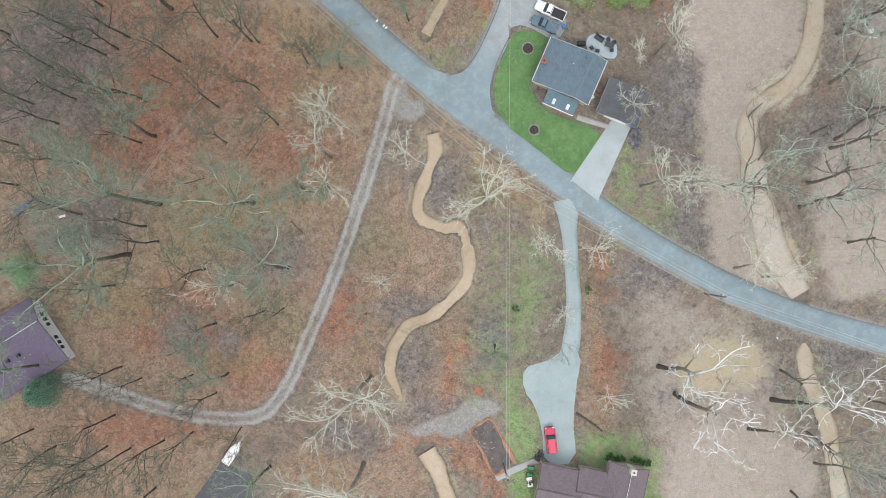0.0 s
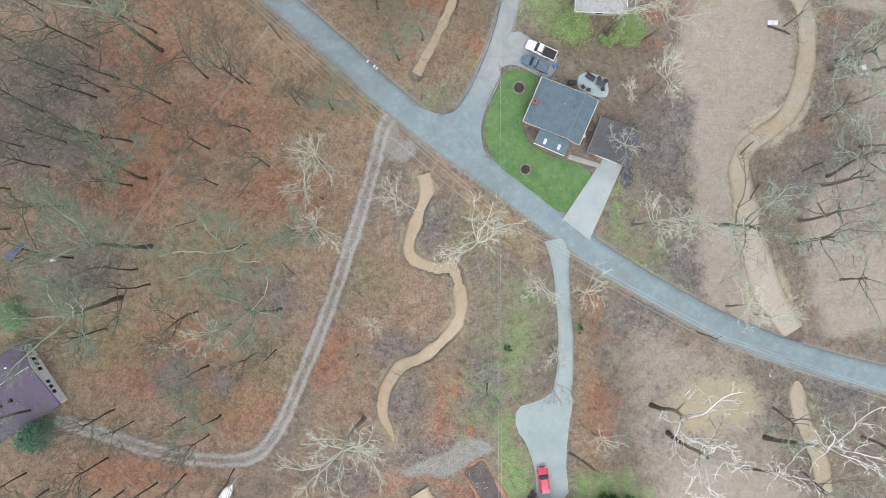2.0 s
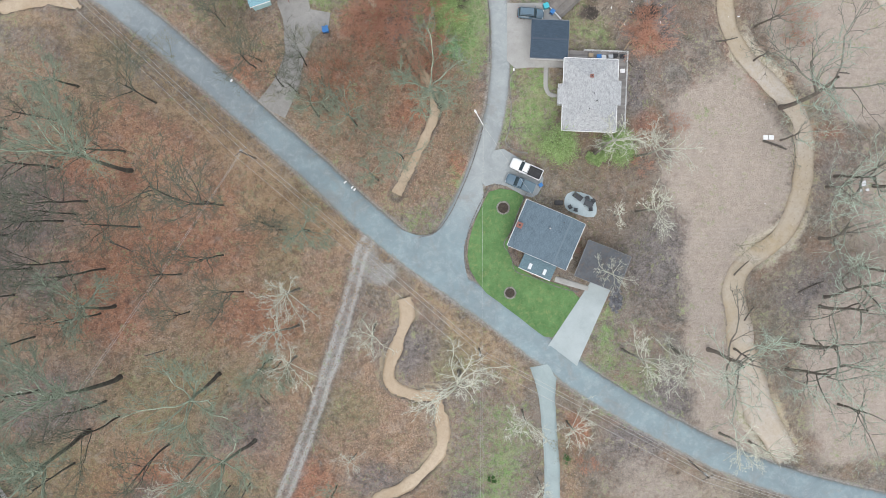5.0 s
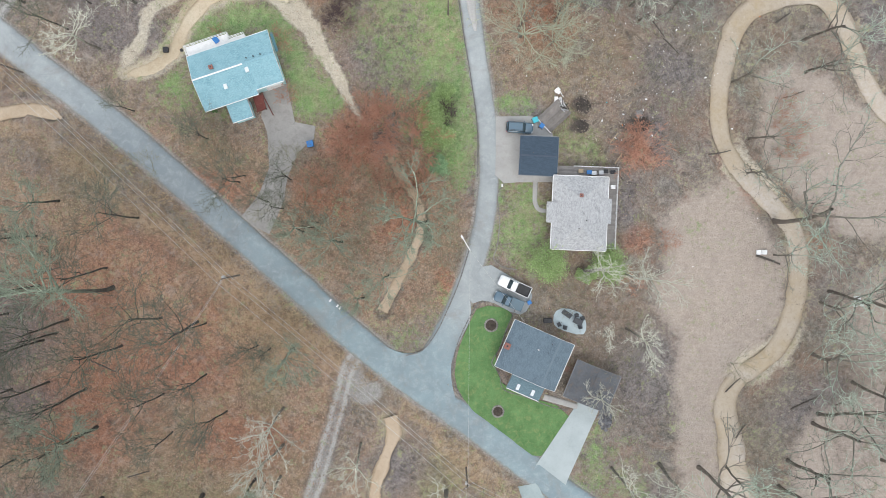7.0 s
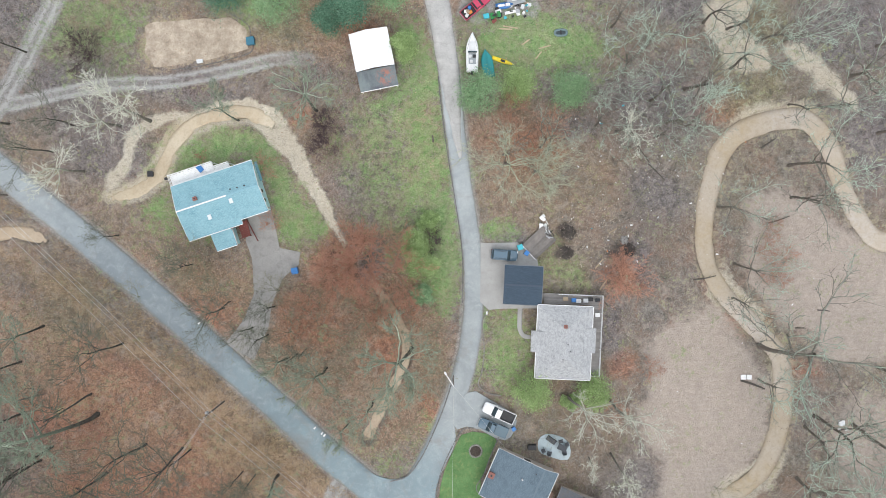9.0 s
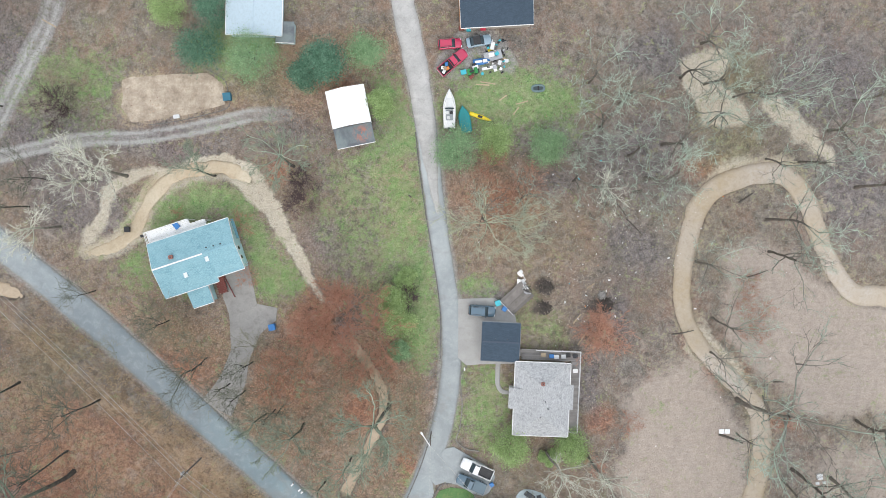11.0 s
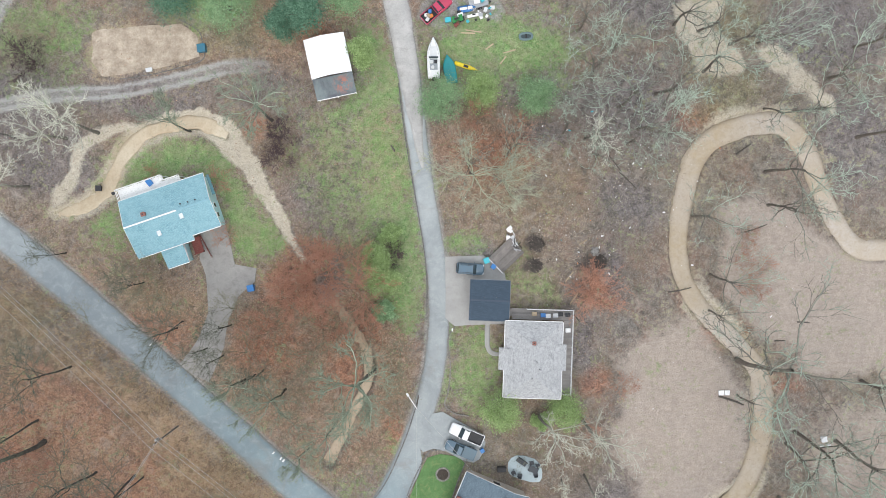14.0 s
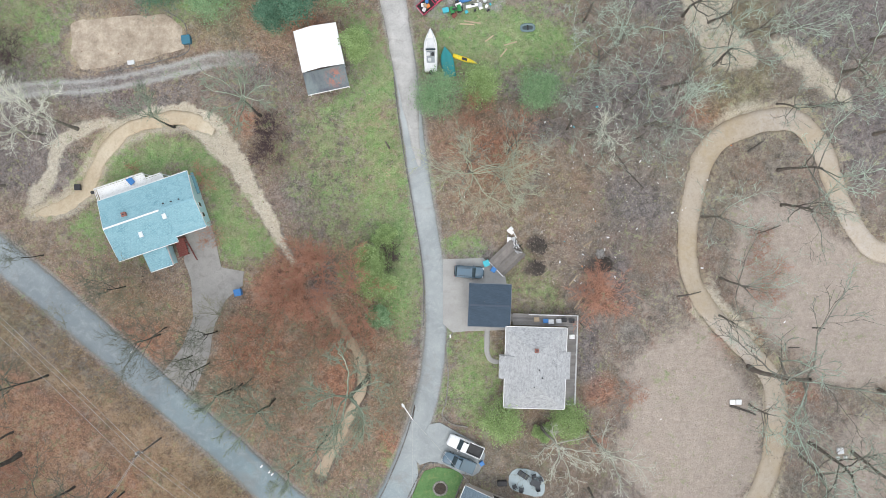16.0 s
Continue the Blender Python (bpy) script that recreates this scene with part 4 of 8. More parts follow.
patch("house_driveway", PAVED["house"], 0.05, M_DRIVE_C, "weathered brownish concrete driveway with a turning stub", "driveway", ragged=0.12)
patch("parking_slab", PAVED["slab"], 0.07, M_OLD_CONCRETE, "stained concrete parking slab beside a garage", "driveway")
M_LAWN = surface("mown_lawn", (0.048, 0.120, 0.038), (0.148, 0.268, 0.100), 0.95, large=0.5, fine=5, stain=(0.235, 0.260, 0.105), stain_amount=0.6, bump=0.6, dist=0.05)
patch("lawn", PAVED["lawn"], 0.06, M_LAWN, "neat bright green mown front lawn", "lawn", 1)
M_PLOT = surface("strawy_garden_soil", (0.20, 0.155, 0.112), (0.62, 0.53, 0.42), 0.95, large=0.5, fine=2.6, stain=(0.27, 0.20, 0.14), stain_amount=0.5, bump=0.6, dist=0.06)
patch("garden_plot", COVERS["sand"][0], 0.07, M_PLOT, "strawy tan bare garden plot beside a dirt track", "garden", 0, ragged=0.3)
M_BED = surface("dark_mulch", (0.060, 0.052, 0.050), (0.175, 0.155, 0.148), 0.95, large=0.8, fine=4, stain=(0.26, 0.15, 0.10), stain_amount=0.25, bump=0.6, dist=0.05)
patch("garden_bed", [(8.6, -30.6), (12.9, -38.5), (9.4, -40.7), (4.9, -32.7)], 0.06, M_BED, "dark mulched square bed framed by fallen leaves", "garden", ragged=0.2)
M_DRIFT = surface("rusty_leaf_drift", (0.17, 0.075, 0.045), (0.52, 0.30, 0.19), 0.95, large=0.9, fine=4, bump=0.8, dist=0.06)
ribbon("leaf_drift", [(12.9, -38.4), (10.9, -34.6), (8.7, -30.8), (6.8, -31.6), (5.0, -32.8), (7.0, -36.6), (9.2, -40.6), (11.0, -39.8)], 0.6, 0.075, M_DRIFT, "rusty drift of leaves framing a dark bed", "leaves", wobble=0.3, step=0.4)
ribbon("garden_path", [(9.6, -41.4), (11.6, -40.4), (14.0, -39.4), (17.6, -38.0)], 1.2, 0.05, M_OLD_CONCRETE, "narrow pale path from a house to a mulched bed", "path", wobble=0.08)
patch("parking_pad", PAVED["pad"], 0.065, M_ASPHALT, "grey asphalt parking pad off a lane", "driveway", 1)

# ---- trees ----
def bark(name, dark, light, fine=5.0, moss=None, vary=0.12):
    return surface(name, dark, light, 0.95, large=0.8, fine=fine, stain=moss, stain_amount=0.6 if moss else 0.3, bump=0.4, dist=0.03, vary=vary, local=True)


def rising_bark(name, foot, middle, top, z1, z2, vary=0.16, moss=None):
    """Bark that changes from the darker foot of a trunk to lichened or bleached upper limbs."""
    m, nt, b = start_material(name, 0.95)
    vec = nt.nodes.new("ShaderNodeTexCoord").outputs["Object"]
    xyz = nt.nodes.new("ShaderNodeSeparateXYZ")
    nt.links.new(vec, xyz.inputs["Vector"])
    blotch = noise_tex(nt, 0.9, 4, 0.65, 0.3, 0.7, 0.3, vec)
    fine = noise_tex(nt, 6.0, 4, 0.7, 0.25, 0.75, 0, vec)

    def step(z, soft):
        up = math_node(nt, "ADD", xyz.outputs["Z"], math_node(nt, "MULTIPLY", math_node(nt, "SUBTRACT", blotch, 0.5), 3.0))
        return math_node(nt, "DIVIDE", math_node(nt, "SUBTRACT", up, z - soft), 2 * soft, True)

    col = ramp_mix(nt, ramp_mix(nt, foot, middle, step(z1, 2.5)), top, step(z2, 3.0))
    if moss:
        col = ramp_mix(nt, col, moss, math_node(nt, "MULTIPLY", noise_tex(nt, 0.6, 5, 0.65, 0.48, 0.66, 0.6, vec), 0.7))
    shade = nt.nodes.new("ShaderNodeHueSaturation")
    r = nt.nodes.new("ShaderNodeObjectInfo").outputs["Random"]
    v = math_node(nt, "ADD", math_node(nt, "MULTIPLY", r, 2 * vary), math_node(nt, "ADD", math_node(nt, "MULTIPLY", fine, 0.6), 0.7 - vary))
    nt.links.new(v, shade.inputs["Value"])
    nt.links.new(col, shade.inputs["Color"])
    nt.links.new(shade.outputs["Color"], b.inputs["Base Color"])
    add_bump(nt, b, fine, 0.4, 0.03)
    return m


M_BARK_DARK = bark("dark_bark", (0.060, 0.050, 0.045), (0.135, 0.115, 0.100), moss=(0.12, 0.135, 0.085))
M_TWIG_BROWN = bark("brown_twigs", (0.070, 0.064, 0.054), (0.170, 0.160, 0.132), moss=(0.17, 0.20, 0.14))
M_BARK_FOREST = rising_bark("forest_bark", (0.062, 0.052, 0.047), (0.074, 0.068, 0.057), (0.185, 0.215, 0.160), 8, 15, moss=(0.14, 0.18, 0.12))
# upper lichened limbs brightened, so their highlights sit in the colour
M_BARK_LICHEN = rising_bark("lichen_bark", (0.060, 0.052, 0.046), (0.150, 0.185, 0.135), (0.420, 0.490, 0.380), 9, 17, moss=(0.16, 0.18, 0.13))
M_BARK_PALE = rising_bark("pale_bark", (0.15, 0.135, 0.115), (0.42, 0.41, 0.34), (0.640, 0.640, 0.540), 9, 13, moss=(0.34, 0.37, 0.28))
M_BARK_WHITE = rising_bark("white_bark", (0.070, 0.062, 0.050), (0.22, 0.20, 0.14), (0.84, 0.85, 0.83), 7, 14)
M_TWIG_RED = bark("red_brown_twigs", (0.320, 0.150, 0.100), (0.570, 0.310, 0.215))
M_BARK_FLOOD = rising_bark("floodplain_bark", (0.130, 0.108, 0.092), (0.150, 0.135, 0.115), (0.40, 0.49, 0.395), 8, 14, moss=(0.22, 0.24, 0.18))
M_TWIG_FOREST = bark("dark_forest_twigs", (0.080, 0.082, 0.062), (0.190, 0.205, 0.155), moss=(0.15, 0.20, 0.135))
# mossy green, kept darker than the limbs to paint in crown shade
M_TWIG_MOSSY = bark("mossy_shaded_twigs", (0.130, 0.158, 0.112), (0.320, 0.380, 0.280), moss=(0.40, 0.46, 0.35))
M_TWIG_LICHEN = bark("lichen_twigs", (0.175, 0.215, 0.155), (0.430, 0.495, 0.385))
M_TWIG_BROAD = bark("grey_green_limbs", (0.250, 0.265, 0.190), (0.520, 0.545, 0.410), moss=(0.30, 0.34, 0.22))
M_TWIG_MAROON = bark("dark_maroon_twigs", (0.065, 0.043, 0.045), (0.150, 0.102, 0.102))
M_TWIG_OLIVE = bark("olive_twigs", (0.165, 0.160, 0.105), (0.300, 0.295, 0.205))


class Tubes:
    """Gathers tapered branches into one mesh."""

    def __init__(self):
        self.v, self.f = [], []

    def add(self, pts, radii, sides):
        base, n = len(self.v), len(pts)
        pts = np.array(pts, float)
        d = np.gradient(pts, axis=0)
        for i in range(n):
            t = d[i] / (np.linalg.norm(d[i]) + 1e-9)
            a = np.cross(t, (0.0, 0.0, 1.0) if abs(t[2]) < 0.9 else (1.0, 0.0, 0.0))
            a /= np.linalg.norm(a)
            b = np.cross(t, a)
            for k in range(sides):
                w = 2 * math.pi * k / sides
                self.v.append(tuple(pts[i] + radii[i] * (math.cos(w) * a + math.sin(w) * b)))
        for i in range(n - 1):
            for k in range(sides):
                j = (k + 1) % sides
                self.f.append((base + i * sides + k, base + i * sides + j, base + (i + 1) * sides + j, base + (i + 1) * sides + k))

    def spike(self, a, b, r):
        """A twig: a three-sided needle."""
        base = len(self.v)
        d = b - a
        u = np.cross(d, (0.3, 0.2, 1.0))
        u /= np.linalg.norm(u) + 1e-9
        w = np.cross(d, u)
        w /= np.linalg.norm(w) + 1e-9
        for ang in (0, 2.094, 4.189):
            self.v.append(tuple(a + r * (math.cos(ang) * u + math.sin(ang) * w)))
        self.v.append(tuple(b))
        self.f += [(base, base + 1, base + 3), (base + 1, base + 2, base + 3), (base + 2, base, base + 3)]


def grow_tree(seed, tall, trunk_part, limbs, spread, kinks, radius, twigs=4, sub=(6, 5), reach=0.55, lean=0.0, rise=0.08, twig_r=0.018, limb=1.0, fork=(0.35, 0.8), low=0.62, dark_limbs=False, droop=0.0):
    """Trunk and crown of a bare tree, standing at the origin. limb: length of the main limbs; fork: angles at which branches part; low: where on the trunk the limbs begin."""
    rng = np.random.RandomState(seed)
    trunk, crown = Tubes(), Tubes()

    def bough(start, way, length, r, level):
        segs = (8, 7, 5, 2)[level]
        pts, p, w = [start], start.copy(), way / np.linalg.norm(way)
        for k in range(segs):
            w = w + rng.normal(0, kinks, 3) * (0.3 if level == 0 else 1.0) + np.array((0, 0, (rise - droop * k / segs) if level else 0.04))
            w /= np.linalg.norm(w)
            p = p + w * length / segs
            pts.append(p.copy())
        radii = r * (1 - (1 - (0.60 if level == 0 else 0.34)) * np.linspace(0, 1, segs + 1) ** 0.8)
        if level == 0:
            radii[0] *= 1.3
            radii[1] *= 1.06
        (trunk if level == 0 or (dark_limbs and level == 1) else crown).add(pts, radii, (8, 5, 4, 3)[level])
        count = (limbs, sub[0], sub[1], twigs)[level]
        for k in range(count):
            if level == 0:
                f = low + (1 - low) * ((k + rng.rand()) / count) ** 0.7
            else:
                f = 0.25 + 0.75 * (k + rng.rand() * 0.9) / count
            f = min(f, 1.0)
            i = min(int(f * segs), segs - 1)
            q = pts[i] + (pts[i + 1] - pts[i]) * (f * segs - i)
            axis = (pts[i + 1] - pts[i]) / (np.linalg.norm(pts[i + 1] - pts[i]) + 1e-9)
            az = 2.4 * k + rng.rand() * 1.3
            a = np.cross(axis, (0.0, 0.0, 1.0) if abs(axis[2]) < 0.9 else (1.0, 0.0, 0.0))
            a /= np.linalg.norm(a)
            b = np.cross(axis, a)
            out = math.cos(az) * a + math.sin(az) * b
            open_by = spread * rng.uniform(0.75, 1.25) * (1.25 - 0.4 * (f - low) / (1.001 - low)) if level == 0 else rng.uniform(*fork)
            d = axis * math.cos(open_by) + out * math.sin(open_by)
            here = radii[i] + (radii[i + 1] - radii[i]) * (f * segs - i)
            if level == 3:
                crown.spike(q, q + d * length * rng.uniform(0.4, 0.9), twig_r)
            else:
                L = (limb * tall * (1 - trunk_part) * rng.uniform(0.8, 1.25)) if level == 0 else length * reach * rng.uniform(0.6, 1.25) * (1.2 - 0.55 * f)
                bough(q, d, L, max(twig_r * 1.3, here * (0.66 if level == 0 else 0.60)), level + 1)

    bough(np.array((0, 0, -0.25)), np.array((lean, 0.4 * lean, 1.0)), tall * trunk_part, radius, 0)
    return trunk, crown


def mesh_from(name, tubes, material):
    me = bpy.data.meshes.new(name)
    me.from_pydata(tubes.v, [], tubes.f)
    me.polygons.foreach_set("use_smooth", np.ones(len(me.polygons), bool))
    me.materials.append(material)
    return me


def tree_kind(name, label, category, group, trunk_mat, crown_mat, seeds, **how):
    """Builds the master trees of one kind, to be copied."""
    out = []
    for s in seeds:
        t, c = grow_tree(s, **how)
        root = tagged(new(name), label, category, group)
        a = new("trunk", mesh_from("trunk", t, trunk_mat))
        b = new("crown", mesh_from("crown", c, crown_mat))
        a.parent = b.parent = root
        out.append(root)
    return out


_place = random.Random(11)


def plant_all(masters, spots, size=(0.85, 1.12)):
    for i, s in enumerate(spots):
        x, y = s[0], s[1]
        k = s[2] if len(s) > 2 else _place.uniform(*size)
        wide = s[4] if len(s) > 4 else 1.0
        m = pose(x, y, hz(x, y) - 0.05, 0, 0, s[3] if len(s) > 3 else _place.uniform(0, 360)) @ Matrix.Diagonal((k * wide, k * wide, k * _place.uniform(0.93, 1.07), 1))
        copy_thing(masters[(i * 7 + i // 3) % len(masters)], m)
    for o in masters:
        for part_ob in (*o.children_recursive, o):
            bpy.data.objects.remove(part_ob)


forest = tree_kind("forest_tree", "tall bare forest tree with dark trunk above fallen leaves", "tree", "forest trees", M_BARK_FOREST, M_TWIG_FOREST, (1, 2, 3, 4, 5, 6),
                   tall=20.0, trunk_part=0.66, limbs=6, spread=0.58, kinks=0.15, radius=0.19, twigs=4, sub=(5, 4), reach=0.55, limb=1.25, low=0.55, twig_r=0.034, dark_limbs=True)
lichen = tree_kind("lichen_tree", "bare spreading tree with grey-green lichened limbs", "tree", "lichened trees", M_BARK_LICHEN, M_TWIG_MOSSY, (11, 12, 13, 14),
                   tall=24.0, trunk_part=0.70, limbs=9, spread=0.88, kinks=0.18, radius=0.34, twigs=7, sub=(6, 5), reach=0.48, limb=1.25, low=0.78, fork=(0.3, 0.75), twig_r=0.038, dark_limbs=True)
pale = tree_kind("pale_tree", "bare tree with pale crooked branches", "tree", "pale bare trees", M_BARK_PALE, M_BARK_PALE, (21, 22, 23, 24),
                 tall=20.0, trunk_part=0.70, limbs=9, spread=0.95, kinks=0.18, radius=0.32, twigs=4, sub=(6, 4), reach=0.42, limb=1.2, low=0.76, fork=(0.4, 0.9), twig_r=0.031, dark_limbs=True)
white = tree_kind("sycamore", "leaning sycamore with bone-white crooked upper limbs", "tree", "white sycamores", M_BARK_WHITE, M_BARK_WHITE, (31, 32, 33),
                  tall=24.0, trunk_part=0.60, limbs=5, spread=0.65, kinks=0.26, radius=0.42, twigs=3, sub=(5, 3), reach=0.42, limb=1.2, low=0.65, fork=(0.5, 1.1), twig_r=0.040, lean=0.30, dark_limbs=True)
flood = tree_kind("floodplain_tree", "dark-trunked bare tree with pale lichened limbs on the silt flat", "tree", "floodplain trees", M_BARK_FLOOD, M_BARK_FLOOD, (41, 42, 43, 44, 45, 46),
                  tall=21.0, trunk_part=0.58, limbs=7, spread=0.80, kinks=0.21, radius=0.29, twigs=3, sub=(5, 3), reach=0.48, limb=1.25, low=0.5, fork=(0.4, 0.95), twig_r=0.036, lean=0.10, dark_limbs=True)
twiggy = tree_kind("young_tree", "small bare many-stemmed tree with grey-olive twigs", "tree", "young trees", M_TWIG_LICHEN, M_TWIG_OLIVE, (51, 52, 53),
                   tall=6.0, trunk_part=0.22, limbs=8, spread=0.75, kinks=0.10, radius=0.08, twigs=4, sub=(4, 3), reach=0.5, twig_r=0.014)
redbush = tree_kind("red_twig_thicket", "dense reddish-brown twiggy thicket without leaves", "shrub", "red thickets", M_TWIG_RED, M_TWIG_RED, (61, 62),
                    tall=6.5, trunk_part=0.12, limbs=14, spread=0.85, kinks=0.10, radius=0.07, twigs=7, sub=(5, 4), reach=0.5, twig_r=0.021)

broad = tree_kind("broad_tree", "low broad bare tree with crooked grey-green limbs over rusty brush", "tree", "broad bare trees", M_BARK_FLOOD, M_TWIG_BROAD, (71, 72),
                  tall=13.0, trunk_part=0.34, limbs=9, spread=1.0, kinks=0.20, radius=0.26, twigs=5, sub=(7, 5), reach=0.5, limb=1.0, low=0.6, fork=(0.35, 0.85), twig_r=0.024)

maroon = tree_kind("maroon_bush", "rounded dense dark maroon bush without leaves", "shrub", "maroon bushes", M_TWIG_MAROON, M_TWIG_MAROON, (81, 82),
                   tall=5.5, trunk_part=0.12, limbs=14, spread=0.85, kinks=0.10, radius=0.07, twigs=7, sub=(6, 4), reach=0.5, twig_r=0.026)

FOREST_A = [(-60.0, 34.5), (-69.2, 32.1), (-64.8, 26.5), (-52.8, 26.3), (-67.6, 22.0), (-74.2, 18.2), (-74.0, 11.2), (-40.0, 25.3, 0.8), (-32.9, 28.5, 0.8), (-29.5, 22.2, 0.8),
            (-40.5, 38.1), (-33.0, 37.1, 0.7), (-52.3, 4.0), (-50.1, 1.3), (-56.1, 37.9), (-57.9, 35.6), (-61.1, 43.6), (-58.9, 27.6), (-38.5, 18.9, 0.7), (-63.2, 6.1),
            (-57.5, -6.4), (-41.9, -3.6), (-31.8, -11.0, 0.7), (-28.3, -10.5, 0.7), (-56.5, -20.7), (-53.1, -22.7, 0.7), (-44.2, -22.2, 0.6), (-40.2, -25.5, 0.7)]
FOREST_B = [(-35.8, -31.7, 0.6), (-57.7, -29.2), (-59.1, -34.7), (-44.3, -32.4, 0.8), (-49.2, -33.8), (-50.9, -42.3), (-55.1, -35.1), (-67.9, -34.6), (-71.6, -31.5), (-63.1, -39.7),
            (-22.1, 32.8, 0.6), (-24.2, 33.3, 0.6), (-23.0, 10.1, 0.6), (-34.4, 37.4), (-53.3, 18.8), (-44.8, 55.0), (-22.6, 57.7, 0.6), (-18.7, 61.4, 0.6), (-26.5, 62.1, 0.6),
            (-14.9, 53.3, 0.6), (-75.5, 45.0), (-70.5, 50.5), (-66.0, 39.0), (-77.0, 38.0), (-72.0, 25.5), (-78.5, 27.0), (-62.0, 52.0), (-50.0, 46.5), (-47.0, 33.5), (-64.0, 15.0)]
FOREST_C = [(-27.5, 61.0, 0.7), (-33.0, 68.5, 0.6), (-20.0, 56.5, 0.6), (-13.5, 54.0, 0.5), (-58.0, 88.0, 0.8), (-66.0, 93.0), (-70.0, 100.0), (-63.0, 105.5, 0.8), (-72.0, 86.0),
            (-54.0, 92.5, 0.7), (-46.0, 73.5, 0.5), (-81.0, -20.0), (-80.0, 2.0), (-83.0, 12.0), (-80.0, -38.0), (-62.0, -46.0), (-45.0, -47.0, 0.8), (-70.0, 120.0), (-64.0, 127.0)]
LICHEN = [(-50.0, 8.0, 1.2), (-33.5, 8.2, 1.0), (-55.0, -1.0, 1.2), (-27.5, -3.3, 0.95), (-40.2, -13.2, 0.6), (-38.1, -22.0, 0.6), (-50.9, 20.0, 0.85), (-30.8, -38.8, 0.8), (-74.0, -3.8, 1.0),
          (9.3, -17.2, 0.5), (-13.7, -11.5, 0.35), (-24.6, 10.7, 0.65), (-48.8, 43.2, 1.1), (-58.5, 58.0, 0.6), (-6.2, 41.3, 0.45), (4.5, 54.0, 0.95), (-10.0, 50.8, 0.6), (-18.2, 32.6, 0.65),
          (-25.1, 93.1, 0.5), (-11.5, 94.6, 0.7), (-68.5, -20.0, 0.85), (-16.5, 52.5, 0.5), (-2.0, 45.0, 0.5)]
PALE = [(34.9, 35.0, 0.35, 0), (-36.2, -6.0, 1.15, 30, 0.6), (-20.0, 22.6, 1.1, 20, 0.65), (-20.0, 16.4, 1.1, 150, 0.65), (-6.9, 16.4, 1.0, 40, 0.6), (7.6, 8.0, 1.1), (18.5, 1.1, 0.6), (-12.8, -23.0, 1.25), (-14.2, -38.5, 1.25), (21.1, -10.7, 0.4), (-10.3, -6.0, 0.4),
        (36.2, 11.5, 0.95, 200, 0.75), (44.5, 12.0, 1.0), (33.5, 24.8, 0.55), (28.4, -26.2, 0.5), (26.3, -0.9, 0.6), (53.5, -3.5, 0.7), (58.8, -5.1, 0.65), (38.7, 35.6, 1.0, 10, 0.6), (38.2, 45.2, 0.95, 0, 0.8), (-20.5, 11.0, 0.7),
        (31.3, 45.6, 1.0, 70, 0.78), (-46.0, 92.4, 0.75), (-40.6, 93.2, 0.9), (-52.4, 84.5, 0.75), (39.5, 91.0, 0.6)]
BROAD = [(20.6, 85.6, 1.0, 20), (25.6, 84.2, 0.85, 200)]
WHITE = [(39.2, -21.4, 1.0, -10), (60.4, -27.7, 1.05, -25), (42.3, -26.4, 0.95, -40), (56.0, -33.0, 0.7, -20)]
FLOOD_A = [(71.6, 18.7), (72.5, 20.3), (67.2, 12.2), (65.7, 7.7), (71.7, 30.7), (78.7, 25.8), (56.3, 11.3, 0.7), (51.4, 11.3, 1.25), (62.1, -22.3, 0.8), (67.1, -33.8, 0.8), (68.5, -39.5, 0.8),
           (64.1, -44.6, 0.8), (81.5, 40.0), (72.9, 39.9, 0.8), (74.9, 1.2, 0.8), (64.8, 54.0, 1.4, -28), (64.7, 48.1, 0.6), (74.4, 41.7, 1.0, -40), (60.3, 68.3, 0.7), (80.4, 100.6, 1.0),
           (54.5, 109.5, 0.8), (58.6, 108.5, 0.75), (63.7, 106.3, 0.75), (68.5, 106.5, 0.7)]
FLOOD_B = [(59.3, 101.8, 0.8), (57.4, 78.1, 0.7), (69.7, 85.2, 0.9), (75.3, 95.2, 0.7), (69.5, 95.7, 0.6), (70.2, 79.7, 0.8), (85.1, 90.7, 1.0), (40.6, 101.1, 0.75), (45.5, 96.3, 0.8),
           (48.4, 92.4, 0.8), (38.7, 108.7, 0.7), (51.3, 98.2, 0.9), (60.1, 62.3, 0.6), (58.1, 115.4, 0.9), (84.6, 105.7), (84.0, 12.0), (86.0, 50.0), (79.0, -28.0, 0.9), (81.0, -42.0),
           (44.0, 105.0, 0.8), (52.0, 92.0, 0.7), (36.0, 97.0, 0.6), (26.5, 88.2, 0.6), (20.2, 87.0, 0.55), (36.0, 92.0, 0.6), (41.0, 88.5, 0.5), (46.5, 90.0, 0.55)]
YOUNG = [(-7.7, 86.6, 0.7), (-2.7, 80.4, 0.7), (-14.0, 97.7), (-10.6, 49.9), (-6.8, 53.7), (-56.3, 52.3), (6.6, 54.5, 1.3), (26.3, -5.0), (20.1, -16.3), (35.4, -31.7, 1.3),
         (-3.5, -16.2), (-16.6, -1.9), (-44.6, 25.2), (-54.2, 14.0), (8.5, 50.0), (-30.0, 66.0), (-34.0, 69.5), (-42.0, 63.0), (32.0, -14.0), (34.0, -24.0), (-20.0, 34.0), (-27.0, 30.0),
         (3.0, 57.0, 1.2), (-16.0, 57.0, 1.2), (60.0, 18.0, 0.9), (57.0, 29.5, 0.9), (14.0, 8.0, 0.8)]
